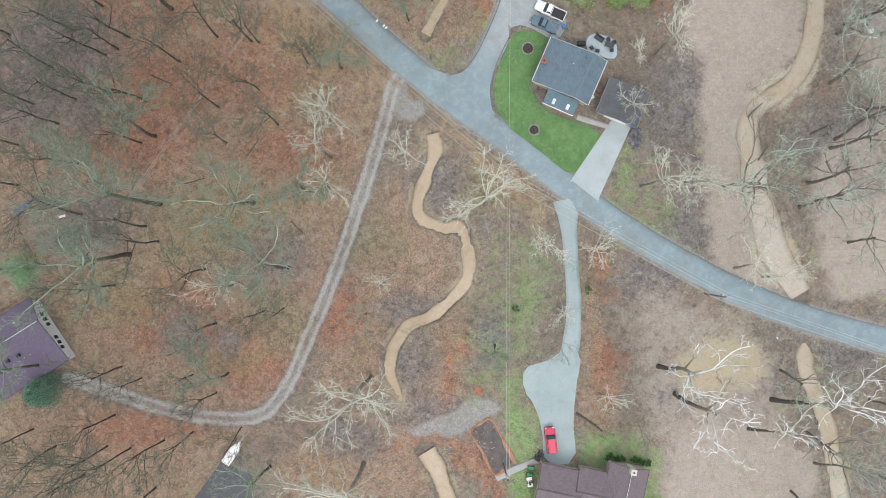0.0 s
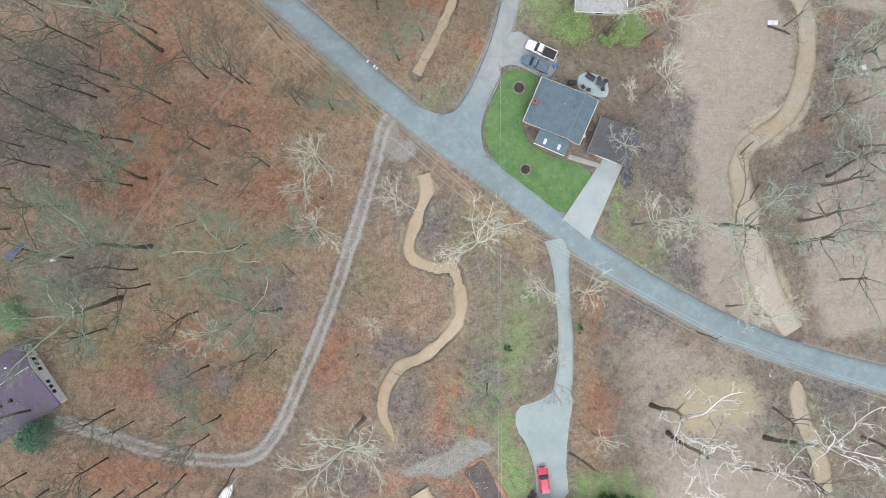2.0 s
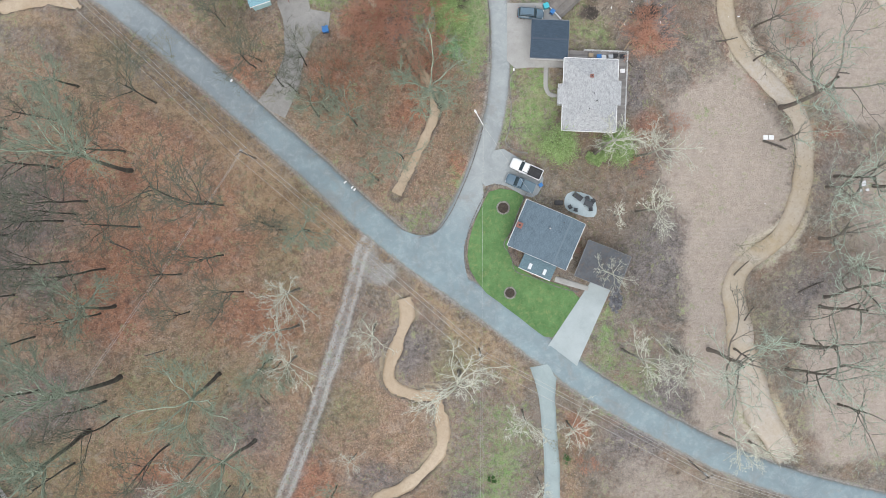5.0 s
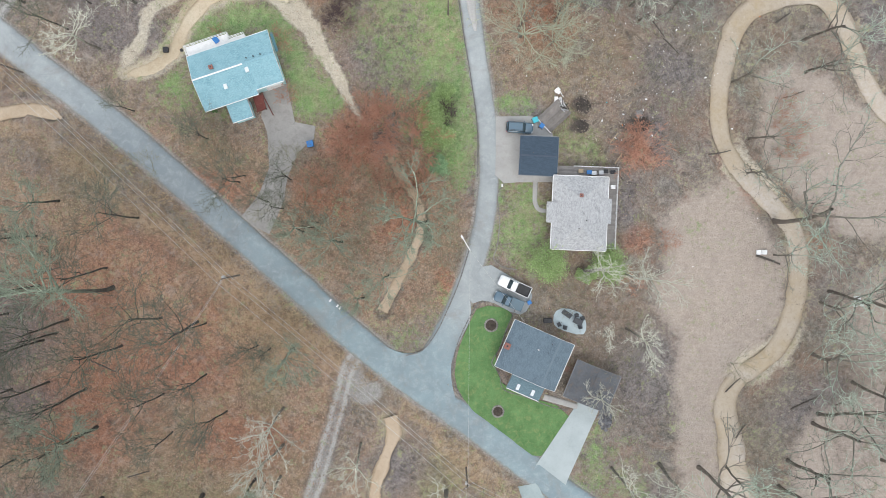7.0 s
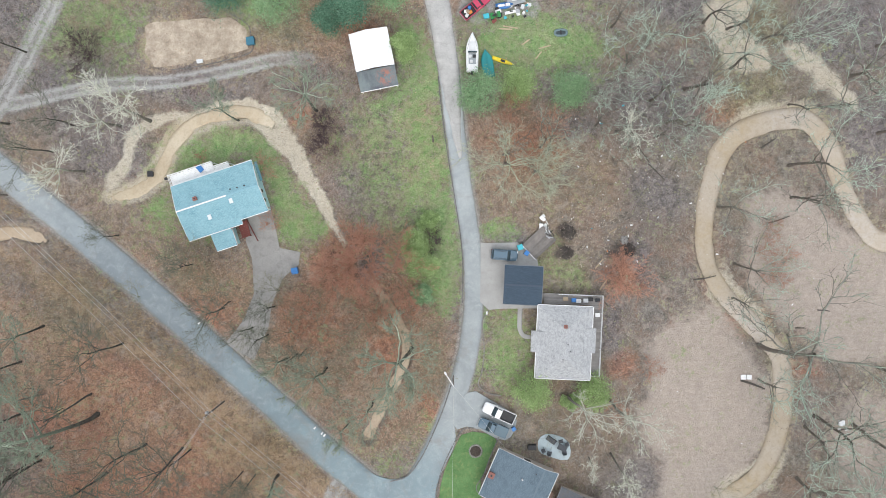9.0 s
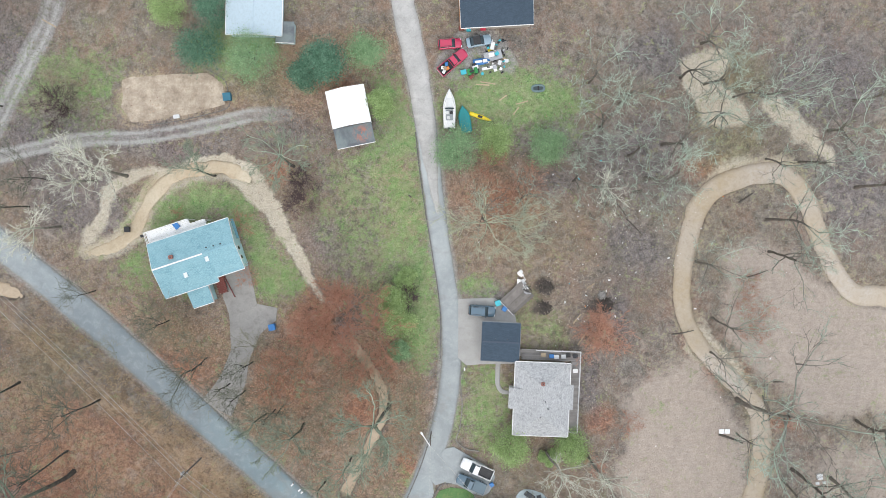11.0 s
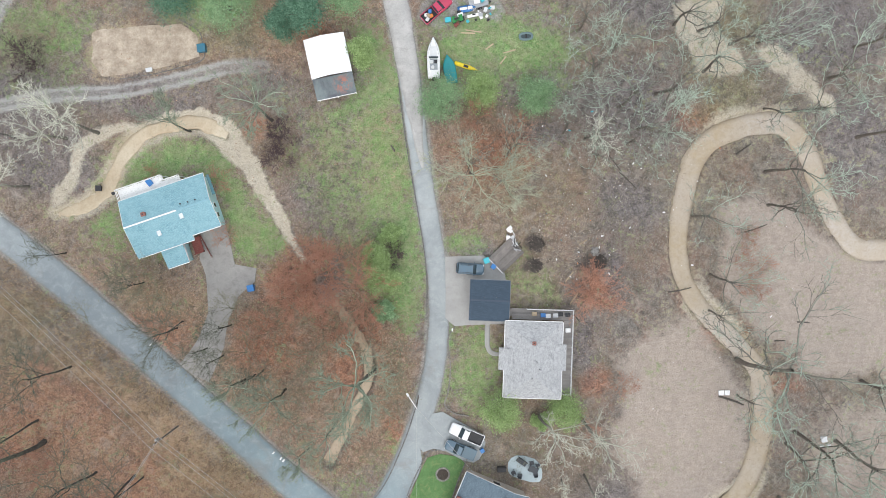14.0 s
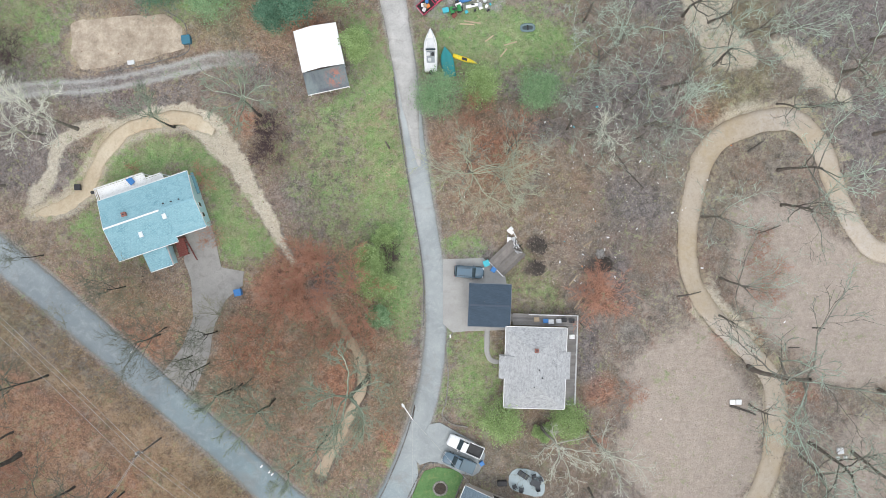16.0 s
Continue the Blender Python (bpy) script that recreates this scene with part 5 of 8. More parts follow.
YOUNG += [(-14, 47, 0.8), (-8, 46, 0.9), (-2, 48, 0.8), (-18, 64, 0.9), (-24, 56, 0.8), (6, 46, 0.7), (9, 57, 0.9), (-5, 57, 1.0), (-11, 62, 0.9), (4, 42, 0.6), (29.5, 41.5, 0.9),
          (38, 40, 0.7), (40, 30, 0.8), (36.5, 27, 0.6), (46, 74, 0.9), (48, 66, 0.7), (36, 80, 0.6), (30, 82, 0.7), (42, 79, 0.7), (-50, 62, 0.8), (-36, 53, 0.8), (-32.8, 69.9, 0.9), (-34.7, 66, 0.8), (-8.6, 64.1, 1.0), (-12.5, 60.2, 1.1), (-7.6, 56.3, 1.0), (-3.8, 61.2, 1.1), (-14.4, 52.5, 0.9), (0.1, 60.2, 1.1), (3.0, 62.1, 1.0), (8.8, 56.3, 0.9), (-6.7, 50.5, 0.9), (7.8, 48.6, 0.8), (-48.6, 110.0, 1.2), (0.1, 39.9, 0.8), (4.9, 39.9, 0.7), (-18.3, 64.1, 0.9), (-28, 65, 1.0)]
RED = [(-6.2, 68.6, 1.2), (-2.2, 70.6, 1.3), (-5.0, 72.6, 0.8), (2.0, 67.0, 1.15), (-9.5, 66.0, 0.7), (-13.5, 61.5, 0.6), (40.5, 65.8, 0.95), (38.8, 67.5, 0.6), (-2.0, 60.0, 0.7),
       (2.5, 61.0, 0.6), (-31.3, 86.2, 0.35), (-20.6, 84.8, 0.5), (-19.2, 75.8, 0.4), (31.0, -20.0, 0.5), (65.5, 71.0, 0.4), (66.5, 74.5, 0.4), (21.5, 94.0, 0.6), (28.0, 91.5, 0.6),
       (45.5, 50.5, 0.45), (39.0, 44.0, 0.45), (-53.0, 33.0, 0.6), (-48.0, 40.0, 0.6), (30.0, -8.0, 0.4), (67.0, 68.0, 0.35), (68.5, 65.5, 0.32), (66.0, 66.0, 0.3), (69.5, 70.0, 0.3)]
MAROON = [(-51.2, 105.1, 0.85, 0), (-9.8, 91.9, 0.75, 40), (-10.8, 88.4, 0.6, 90), (8.2, 73.0, 0.5, 10)]
for masters, spots in ((forest, FOREST_A + FOREST_B + FOREST_C), (lichen, LICHEN), (pale, PALE), (white, WHITE), (flood, FLOOD_A + FLOOD_B), (twiggy, YOUNG), (redbush, RED), (broad, BROAD), (maroon, MAROON)):
    plant_all(masters, spots)


# ---- leafy shrubs and evergreens ----
def leaf_material(name, dark, light):
    m, nt, b = start_material(name, 0.75)
    geo = nt.nodes.new("ShaderNodeNewGeometry")
    col = ramp_mix(nt, dark, light, geo.outputs["Random Per Island"])
    big = noise_tex(nt, 1.1, 3, 0.6, 0.42, 0.60, 0, geo.outputs["Position"])
    nt.links.new(ramp_mix(nt, col, tuple(0.55 * c for c in dark), math_node(nt, "MULTIPLY", big, 0.5)), b.inputs["Base Color"])
    b.inputs["Specular IOR Level"].default_value = 0.15
    return m


M_LEAF_PALE = leaf_material("fresh_pale_leaves", (0.235, 0.350, 0.120), (0.490, 0.620, 0.300))
M_LEAF_DARK = leaf_material("dark_evergreen_leaves", (0.065, 0.165, 0.105), (0.240, 0.405, 0.280))
M_LEAF_GREY = leaf_material("grey_green_leaves", (0.160, 0.300, 0.140), (0.420, 0.580, 0.340))
M_LEAF_BOX = leaf_material("clipped_green_leaves", (0.055, 0.125, 0.042), (0.150, 0.270, 0.095))


def leafy(name, label, category, group, x, y, wide, tall, leaf_mat, seed, count=2600, leaf=0.26, gaps=0.35, cone=0.0, tight=1.0):
    """A shrub or evergreen: stems with a lumpy crown of single leaves."""
    rng = np.random.RandomState(seed)
    root = tagged(new(name), label, category, group)
    root.matrix_basis = pose(x, y, hz(x, y) - 0.03, 0, 0, rng.uniform(0, 360))
    stem = Tubes()
    for k in range(5):
        a = 2 * math.pi * k / 5 + rng.rand()
        tip = np.array((math.cos(a) * wide * 0.33, math.sin(a) * wide * 0.33, tall * rng.uniform(0.6, 0.85)))
        stem.add([np.zeros(3) - (0, 0, 0.15), tip * (0.4, 0.4, 0.5), tip], [0.035 * tall ** 0.7, 0.025 * tall ** 0.7, 0.01], 5)
    s = new("stem", mesh_from("stem", stem, M_BARK_DARK))
    s.parent = root
    clumps = max(8, int(wide * wide * 1.6))
    cz = rng.uniform(0.25, 0.95, clumps)
    rr = wide / 2 * np.sqrt(rng.rand(clumps)) * (1 - cone * cz) * np.sqrt(np.clip(1.25 - cz ** 2, 0.1, 1))
    ca = rng.uniform(0, 6.283, clumps)
    centre = np.stack([rr * np.cos(ca), rr * np.sin(ca), cz * tall], axis=1)
    size = wide * rng.uniform(0.10, 0.20, clumps) * tight
    v, f = [], []
    for i in range(count):
        c = rng.randint(clumps)
        if rng.rand() < gaps * 0.5 and c % 3 == 0:
            continue
        p = centre[c] + np.clip(rng.normal(0, 1, 3), -1.7, 1.7) * size[c] * (0.75, 0.75, 0.6)
        p[2] = max(0.15, p[2])
        n = rng.normal(0, 1, 3) + (0, 0, 1.1)
        n /= np.linalg.norm(n)
        a = np.cross(n, rng.normal(0, 1, 3))
        a /= np.linalg.norm(a) + 1e-9
        b = np.cross(n, a)
        L = leaf * rng.uniform(0.6, 1.3)
        k = len(v)
        v += [tuple(p - a * L), tuple(p + b * L * 0.45 + n * 0.06 * L), tuple(p + a * L), tuple(p - b * L * 0.45 + n * 0.06 * L)]
        f += [(k, k + 1, k + 2, k + 3)]
    me = bpy.data.meshes.new("crown")
    me.from_pydata(v, [], f)
    me.materials.append(leaf_mat)
    cr = new("crown", me)
    cr.parent = root
    return root


SHRUBS = [
    # x, y, width, height, leaf
    (24.9, 47.0, 6.2, 3.6, "pale"), (35.4, 46.8, 5.6, 3.4, "pale"), (5.1, 72.4, 4.2, 3.4, "pale"), (6.0, 68.8, 5.4, 4.0, "pale"), (6.6, 63.6, 3.4, 3.0, "grey"),
    (7.4, 75.5, 3.4, 2.6, "pale"), (3.2, 104.6, 4.4, 4.6, "pale"), (16.0, 97.2, 6.6, 5.0, "grey"), (22.4, 98.4, 5.6, 3.4, "pale"), (31.4, 97.2, 6.4, 5.0, "grey"),
    (-5.6, 111.2, 7.4, 8.0, "dark"), (-9.2, 109.8, 4.6, 5.0, "dark"), (1.1, 113.0, 6.2, 6.5, "grey"), (-17.8, 112.6, 7.6, 7.0, "grey"), (-27.0, 114.3, 7.0, 3.6, "dark"),
    (-24.5, 120.5, 6.0, 5.0, "dark"), (-67.8, -24.3, 5.6, 7.0, "dark"), (-32.3, 73.2, 1.8, 1.5, "box"), (25.9, -7.2, 1.8, 1.2, "box"), (-71.7, -3.7, 5.0, 6.0, "grey"),
    (31.5, 45.0, 3.0, 2.2, "pale"), (-32.0, 121.0, 6.0, 5.0, "pale"), (13.0, -11.0, 1.6, 0.9, "box"),
]
for i, (x, y, w, h, k) in enumerate(SHRUBS):
    mat = {"pale": M_LEAF_PALE, "dark": M_LEAF_DARK, "grey": M_LEAF_GREY, "box": M_LEAF_BOX}[k]
    if k == "dark" and h > 6:
        leafy("evergreen_tree", "dense dark blue-green evergreen tree", "tree", "evergreens", x, y, w, h, mat, 100 + i, 14000, 0.14, 0.2, 0.5)
    elif k == "box":
        leafy("clipped_bush", "small round clipped dark-green bush", "shrub", "clipped bushes", x, y, w, h, mat, 100 + i, 1800, 0.08, 0.0, tight=0.6)
    else:
        leafy("leafy_shrub", {"pale": "light green leafing shrub", "grey": "soft grey-green leafy shrub", "dark": "dark green evergreen shrub"}[k] + " on rough grass", "shrub", "leafy shrubs",
              x, y, w, h, mat, 100 + i, 9000, 0.12, 0.6)
for x, y in ((30.1, -37.7), (31.4, -37.9), (32.6, -38.1), (34.8, -38.3), (36.0, -38.5), (37.1, -38.8)):
    leafy("clipped_bush", "small round clipped dark-green bush", "shrub", "clipped bushes", x, y, 1.35, 1.2, M_LEAF_BOX, int(x * 10), 3600, 0.09, 0.0, tight=0.75)

# ---- building blocks ----
def part(name, bm, material, parent, label=""):
    """Links a bmesh as one mesh object under a thing or a part."""
    me = bpy.data.meshes.new(name)
    bm.to_mesh(me)
    bm.free()
    me.materials.append(material)
    ob = new(name, me)
    ob.parent = parent
    if label:
        ob["label"] = label
    return ob


def add_box(bm, x0, x1, y0, y1, z0, z1, bevel=0.0, turn=None):
    r = bmesh.ops.create_cube(bm, size=1.0)
    m = Matrix.Translation(((x0 + x1) / 2, (y0 + y1) / 2, (z0 + z1) / 2)) @ Matrix.Diagonal((x1 - x0, y1 - y0, z1 - z0, 1))
    if turn is not None:
        m = turn @ m
    bmesh.ops.transform(bm, matrix=m, verts=r["verts"])
    if bevel:
        edges = list({e for v in r["verts"] for e in v.link_edges})
        bmesh.ops.bevel(bm, geom=edges, offset=bevel, segments=2, affect="EDGES")
    return bm


def box_part(name, dims, material, parent, label="", bevel=0.0, turn=None):
    return part(name, add_box(bmesh.new(), *dims, bevel, turn), material, parent, label)


def add_rod(bm, a, b, r, r2=None, sides=8):
    a, b = Vector(a), Vector(b)
    d = b - a
    m = Matrix.Translation((a + b) / 2) @ d.to_track_quat("Z", "Y").to_matrix().to_4x4()
    bmesh.ops.create_cone(bm, cap_ends=True, segments=sides, radius1=r, radius2=r if r2 is None else r2, depth=d.length, matrix=m)
    return bm


def rod_part(name, a, b, r, material, parent, label="", r2=None, sides=8):
    return part(name, add_rod(bmesh.new(), a, b, r, r2, sides), material, parent, label)


def thing(name, label, category, x, y, turn=0, lift=0.0, group=""):
    root = tagged(new(name), label, category, group)
    root.matrix_basis = pose(x, y, hz(x, y) + lift, 0, 0, turn)
    return root


def roof_slope(name, corners, thick, material, parent, label=""):
    """A roof plane with thickness; its shingle courses run along the first edge."""
    p = [Vector(c) for c in corners]
    n = len(p)
    verts = [tuple(c) for c in p] + [(c.x, c.y, c.z - thick) for c in p]
    faces = [tuple(range(n)), tuple(range(2 * n - 1, n - 1, -1))] + [(i, i + n, (i + 1) % n + n, (i + 1) % n) for i in range(n)]
    me = bpy.data.meshes.new(name)
    me.from_pydata(verts, [], faces)
    u = (p[1] - p[0]).normalized()
    nrm = (p[1] - p[0]).cross(p[2] - p[1]).normalized()
    w = nrm.cross(u)
    uv = me.uv_layers.new(name="UVMap")
    for loop in me.loops:
        c = me.vertices[loop.vertex_index].co
        uv.data[loop.index].uv = (c.dot(u), c.dot(w))
    me.materials.append(material)
    ob = new(name, me)
    ob.parent = parent
    if label:
        ob["label"] = label
    return ob


def add_profile(bm, pts, y0, y1):
    """A prism with outline pts (x, z), from y0 to y1."""
    a = [bm.verts.new((x, y0, z)) for x, z in pts]
    b = [bm.verts.new((x, y1, z)) for x, z in pts]
    n = len(pts)
    bm.faces.new(a)
    bm.faces.new(b[::-1])
    for i in range(n):
        bm.faces.new((a[i], b[i], b[(i + 1) % n], a[(i + 1) % n]))
    bmesh.ops.recalc_face_normals(bm, faces=bm.faces[:])
    return bm


M_WHITE = plain("white_trim_paint", (0.78, 0.78, 0.77), 0.45)
M_SIDING = surface("pale_siding", (0.56, 0.57, 0.57), (0.70, 0.71, 0.71), 0.6, large=0.6, fine=3, bump=0.1)
M_SIDING_CYAN = surface("pale_cyan_siding", (0.40, 0.62, 0.65), (0.50, 0.72, 0.74), 0.6, large=0.6, fine=3, bump=0.1)
M_SIDING_BLUE = surface("pale_blue_siding", (0.45, 0.60, 0.63), (0.58, 0.72, 0.74), 0.6, large=0.6, fine=3, bump=0.1)
M_SIDING_TAN = surface("tan_siding", (0.33, 0.29, 0.25), (0.44, 0.40, 0.35), 0.7, large=0.6, fine=3, bump=0.1)
M_BRICK_WALL = surface("brown_brick_wall", (0.16, 0.10, 0.08), (0.27, 0.18, 0.14), 0.85, large=0.8, fine=6)
M_GUTTER = plain("grey_gutter_paint", (0.20, 0.21, 0.225), 0.5)
M_PANE = glass("dark_window_glass")
M_SKYLIGHT = plain("milky_skylight", (0.66, 0.70, 0.72), 0.25)
M_ROOF_K = shingles("slate_blue_shingles", (0.078, 0.112, 0.142), (0.150, 0.205, 0.245), blotch=0.8)
M_ROOF_CHARCOAL = surface("weathered_charcoal_roof", (0.050, 0.054, 0.062), (0.130, 0.138, 0.150), 0.85, large=0.35, fine=3, stain=(0.135, 0.105, 0.085), stain_amount=0.9)
M_ROOF_K2 = shingles("teal_grey_shingles", (0.090, 0.150, 0.180), (0.150, 0.225, 0.258))
M_ROOF_B = shingles("mottled_grey_shingles", (0.275, 0.280, 0.285), (0.49, 0.50, 0.505), 0.13, blotch=0.35, mottle=0.34)
M_ROOF_GARAGE = shingles("navy_shingles", (0.034, 0.057, 0.084), (0.058, 0.088, 0.124), blotch=0.3)
M_ROOF_C = shingles("light_blue_shingles", (0.150, 0.318, 0.378), (0.285, 0.470, 0.520), blotch=0.8)
M_ROOF_E = shingles("mauve_brown_shingles", (0.138, 0.108, 0.118), (0.205, 0.165, 0.178), blotch=0.4)
M_ROOF_F = shingles("dusty_purple_shingles", (0.115, 0.092, 0.140), (0.165, 0.135, 0.190), blotch=0.4)
M_ROOF_TIN = plain("white_sheet_metal", (0.86, 0.87, 0.88), 0.4)


def stained_roofing(name, spot):
    """Old roll roofing, greenish to dark, with one peeling rusty patch."""
    m, nt, b = start_material(name, 0.8)
    pos = position(nt)
    col = ramp_mix(nt, (0.070, 0.078, 0.098), (0.165, 0.205, 0.205), noise_tex(nt, 0.35, 4, 0.6, 0.35, 0.62, 0.5, pos))
    col = ramp_mix(nt, col, (0.24, 0.25, 0.25), math_node(nt, "MULTIPLY", noise_tex(nt, 4.0, 5, 0.7, 0.3, 0.75, 0, pos), 0.35))
    away = nt.nodes.new("ShaderNodeVectorMath")
    away.operation = "DISTANCE"
    nt.links.new(pos, away.inputs[0])
    away.inputs[1].default_value = spot
    near = math_node(nt, "SUBTRACT", 1.25, math_node(nt, "DIVIDE", away.outputs["Value"], 1.5), True)
    rusty = noise_tex(nt, 1.3, 6, 0.7, 0.46, 0.54, 0.8, pos)
    nt.links.new(ramp_mix(nt, col, (0.44, 0.15, 0.095), math_node(nt, "MULTIPLY", near, rusty)), b.inputs["Base Color"])
    return m


M_ROOF_OLD = stained_roofing("old_roll_roofing", (0.45, 99.7, 3.2))
M_BRICK_RED = plain("red_brick", (0.26, 0.115, 0.092), 0.85)
M_DARK_METAL = plain("dark_metal", (0.045, 0.047, 0.052), 0.4, 0.6)
M_GALV = plain("galvanised_metal", (0.46, 0.47, 0.48), 0.4, 0.7)
M_DECK = surface("weathered_deck_boards", (0.195, 0.180, 0.170), (0.305, 0.290, 0.275), 0.85, large=0.7, fine=5, vary=0.15)
M_WOOD = surface("raw_timber", (0.34, 0.255, 0.165), (0.50, 0.405, 0.285), 0.8, large=1.2, fine=6, vary=0.15)
M_RED_WOOD = surface("red_stained_timber", (0.165, 0.045, 0.036), (0.245, 0.075, 0.060), 0.7, large=1.2, fine=6)
M_PALE_STONE = surface("pale_chimney_stone", (0.46, 0.42, 0.37), (0.66, 0.62, 0.56), 0.9, large=2, fine=6)
M_STONE = surface("field_stone", (0.28, 0.265, 0.245), (0.46, 0.445, 0.42), 0.9, large=2, fine=9, vary=0.25)
M_POLE = surface("tarred_pole_wood", (0.11, 0.092, 0.078), (0.20, 0.175, 0.15), 0.9, large=1, fine=7)


def window(parent, x, y, z, w, h, axis, M_frame=None):
    """A framed pane on a wall that faces along +-axis."""
    if axis in ("x", "-x"):
        s = 1 if axis == "x" else -1
        fr = box_part("window", (min(x, x + s * 0.07), max(x, x + s * 0.07), y - w / 2, y + w / 2, z, z + h), M_frame or M_WHITE, parent)
        a = x + s * 0.072
        box_part("pane", (min(a, a + s * 0.02), max(a, a + s * 0.02), y - w / 2 + 0.08, y + w / 2 - 0.08, z + 0.08, z + h - 0.08), M_PANE, fr, "dark window glass")
    else:
        s = 1 if axis == "y" else -1
        fr = box_part("window", (x - w / 2, x + w / 2, min(y, y + s * 0.07), max(y, y + s * 0.07), z, z + h), M_frame or M_WHITE, parent)
        a = y + s * 0.072
        box_part("pane", (x - w / 2 + 0.08, x + w / 2 - 0.08, min(a, a + s * 0.02), max(a, a + s * 0.02), z + 0.08, z + h - 0.08), M_PANE, fr, "dark window glass")


def gable_block(root, cx, cy, L, W, eave, ridge, roof_mat, wall_mat, over=0.35, ridge_at=0.0, along="x", trim=True, base=-0.6, cap=None, edge=None):
    """Walls and a two-sided roof about (cx, cy); the ridge runs along x or y."""
    if along == "y":
        T = Matrix.Translation((cx, cy, 0)) @ pose(0, 0, 0, 0, 0, 90)
    else:
        T = Matrix.Translation((cx, cy, 0))
    hx, hy = L / 2 - over, W / 2 - over
    t = 0.2
    made = []
    for s in (-1, 1):
        b = add_box(bmesh.new(), -hx, hx, s * hy - t * (s > 0), s * hy + t * (s < 0), base, eave - 0.1)
        made.append(part("wall", b, wall_mat, root))
        y_r = ridge_at
        b = bmesh.new()
        prof = [(-hy + t + 0.002, base), (hy - t - 0.002, base), (hy - t - 0.002, eave - 0.1), (y_r, ridge - 0.3), (-hy + t + 0.002, eave - 0.1)]
        add_profile(b, prof, s * hx - t * (s > 0), s * hx + t * (s < 0))
        bmesh.ops.transform(b, matrix=Matrix(((0, 1, 0, 0), (1, 0, 0, 0), (0, 0, 1, 0), (0, 0, 0, 1))), verts=b.verts[:])
        bmesh.ops.recalc_face_normals(b, faces=b.faces[:])
        made.append(part("gable_wall", b, wall_mat, root))
    X, Y = L / 2, W / 2
    made.append(roof_slope("roof_slope", [(-X, -Y, eave), (X, -Y, eave), (X, ridge_at, ridge), (-X, ridge_at, ridge)], 0.14, roof_mat, root))
    made.append(roof_slope("roof_slope", [(X, Y, eave), (-X, Y, eave), (-X, ridge_at, ridge), (X, ridge_at, ridge)], 0.14, roof_mat, root))
    made.append(box_part("ridge_cap", (-X, X, ridge_at - 0.14, ridge_at + 0.14, ridge - 0.05, ridge + 0.035), cap or roof_mat, root, bevel=0.02))
    if trim:
        for s in (-1, 1):
            made.append(box_part("gutter", (-X, X, s * (Y + 0.06) - 0.06, s * (Y + 0.06) + 0.06, eave - 0.17, eave - 0.02), edge or M_WHITE, root, bevel=0.02))
            for y_e in (-Y, Y):
                ang = math.atan2(ridge - eave, abs(ridge_at - y_e))
                ln = math.hypot(ridge - eave, ridge_at - y_e)
                m = Matrix.Translation((s * (X + 0.04), (y_e + ridge_at) / 2, (eave + ridge) / 2 - 0.06)) @ Matrix.Rotation(ang * (1 if y_e < ridge_at else -1), 4, "X")
                made.append(box_part("fascia", (-0.025, 0.025, -ln / 2, ln / 2, -0.12, 0.05), edge or M_WHITE, root, turn=m))
    for o in made:
        o.matrix_basis = T @ o.matrix_basis
    return made


def hip_block(root, L, W, eave, ridge, roof_mat, wall_mat, over=0.4, base=-0.6):
    """Walls and a four-sided roof whose ridge runs along y."""
    hx, hy = W / 2 - over, L / 2 - over
    for s in (-1, 1):
        box_part("wall", (s * hx - 0.2 * (s > 0), s * hx + 0.2 * (s < 0), -hy, hy, base, eave - 0.1), wall_mat, root)
        box_part("wall", (-hx + 0.202, hx - 0.202, s * hy - 0.2 * (s > 0), s * hy + 0.2 * (s < 0), base, eave - 0.1), wall_mat, root)
    X, Y, r = W / 2, L / 2, L / 2 - W * 0.42
    roof_slope("roof_slope", [(X, -Y, eave), (X, Y, eave), (0, r, ridge), (0, -r, ridge)], 0.14, roof_mat, root)
    roof_slope("roof_slope", [(-X, Y, eave), (-X, -Y, eave), (0, -r, ridge), (0, r, ridge)], 0.14, roof_mat, root)
    roof_slope("roof_slope", [(-X, -Y, eave), (X, -Y, eave), (0, -r, ridge)], 0.14, roof_mat, root)
    roof_slope("roof_slope", [(X, Y, eave), (-X, Y, eave), (0, r, ridge)], 0.14, roof_mat, root)
    for s in (-1, 1):
        box_part("gutter", (s * (X + 0.06) - 0.06, s * (X + 0.06) + 0.06, -Y, Y, eave - 0.17, eave - 0.02), M_WHITE, root, bevel=0.02)
        box_part("gutter", (-X, X, s * (Y + 0.06) - 0.06, s * (Y + 0.06) + 0.06, eave - 0.17, eave - 0.02), M_WHITE, root, bevel=0.02)


def shed_roof(root, x0, x1, y0, y1, z_far, z_near, roof_mat, wall_mat=None, base=-0.6, trim=True):
    """A lean-to: one plane falling from y1 to y0, on walls or posts."""
    roof_slope("porch_roof", [(x0, y0, z_near), (x1, y0, z_near), (x1, y1, z_far), (x0, y1, z_far)], 0.12, roof_mat, root)
    if wall_mat:
        for a, b, c, d in ((x0 + 0.25, x1 - 0.25, y0 + 0.25, y0 + 0.42), (x0 + 0.25, x0 + 0.42, y0 + 0.43, y1), (x1 - 0.42, x1 - 0.25, y0 + 0.43, y1)):
            box_part("wall", (a, b, c, d, base, z_near - 0.12), wall_mat, root)
    if trim:
        box_part("gutter", (x0, x1, y0 - 0.12, y0 - 0.005, z_near - 0.16, z_near - 0.01), M_WHITE, root, bevel=0.02)


def roof_vent(root, x, y, z, r=0.09, tall=0.3, material=None, label="roof vent pipe"):
    rod_part("vent", (x, y, z - 0.1), (x, y, z + tall), r, material or M_DARK_METAL, root, label)


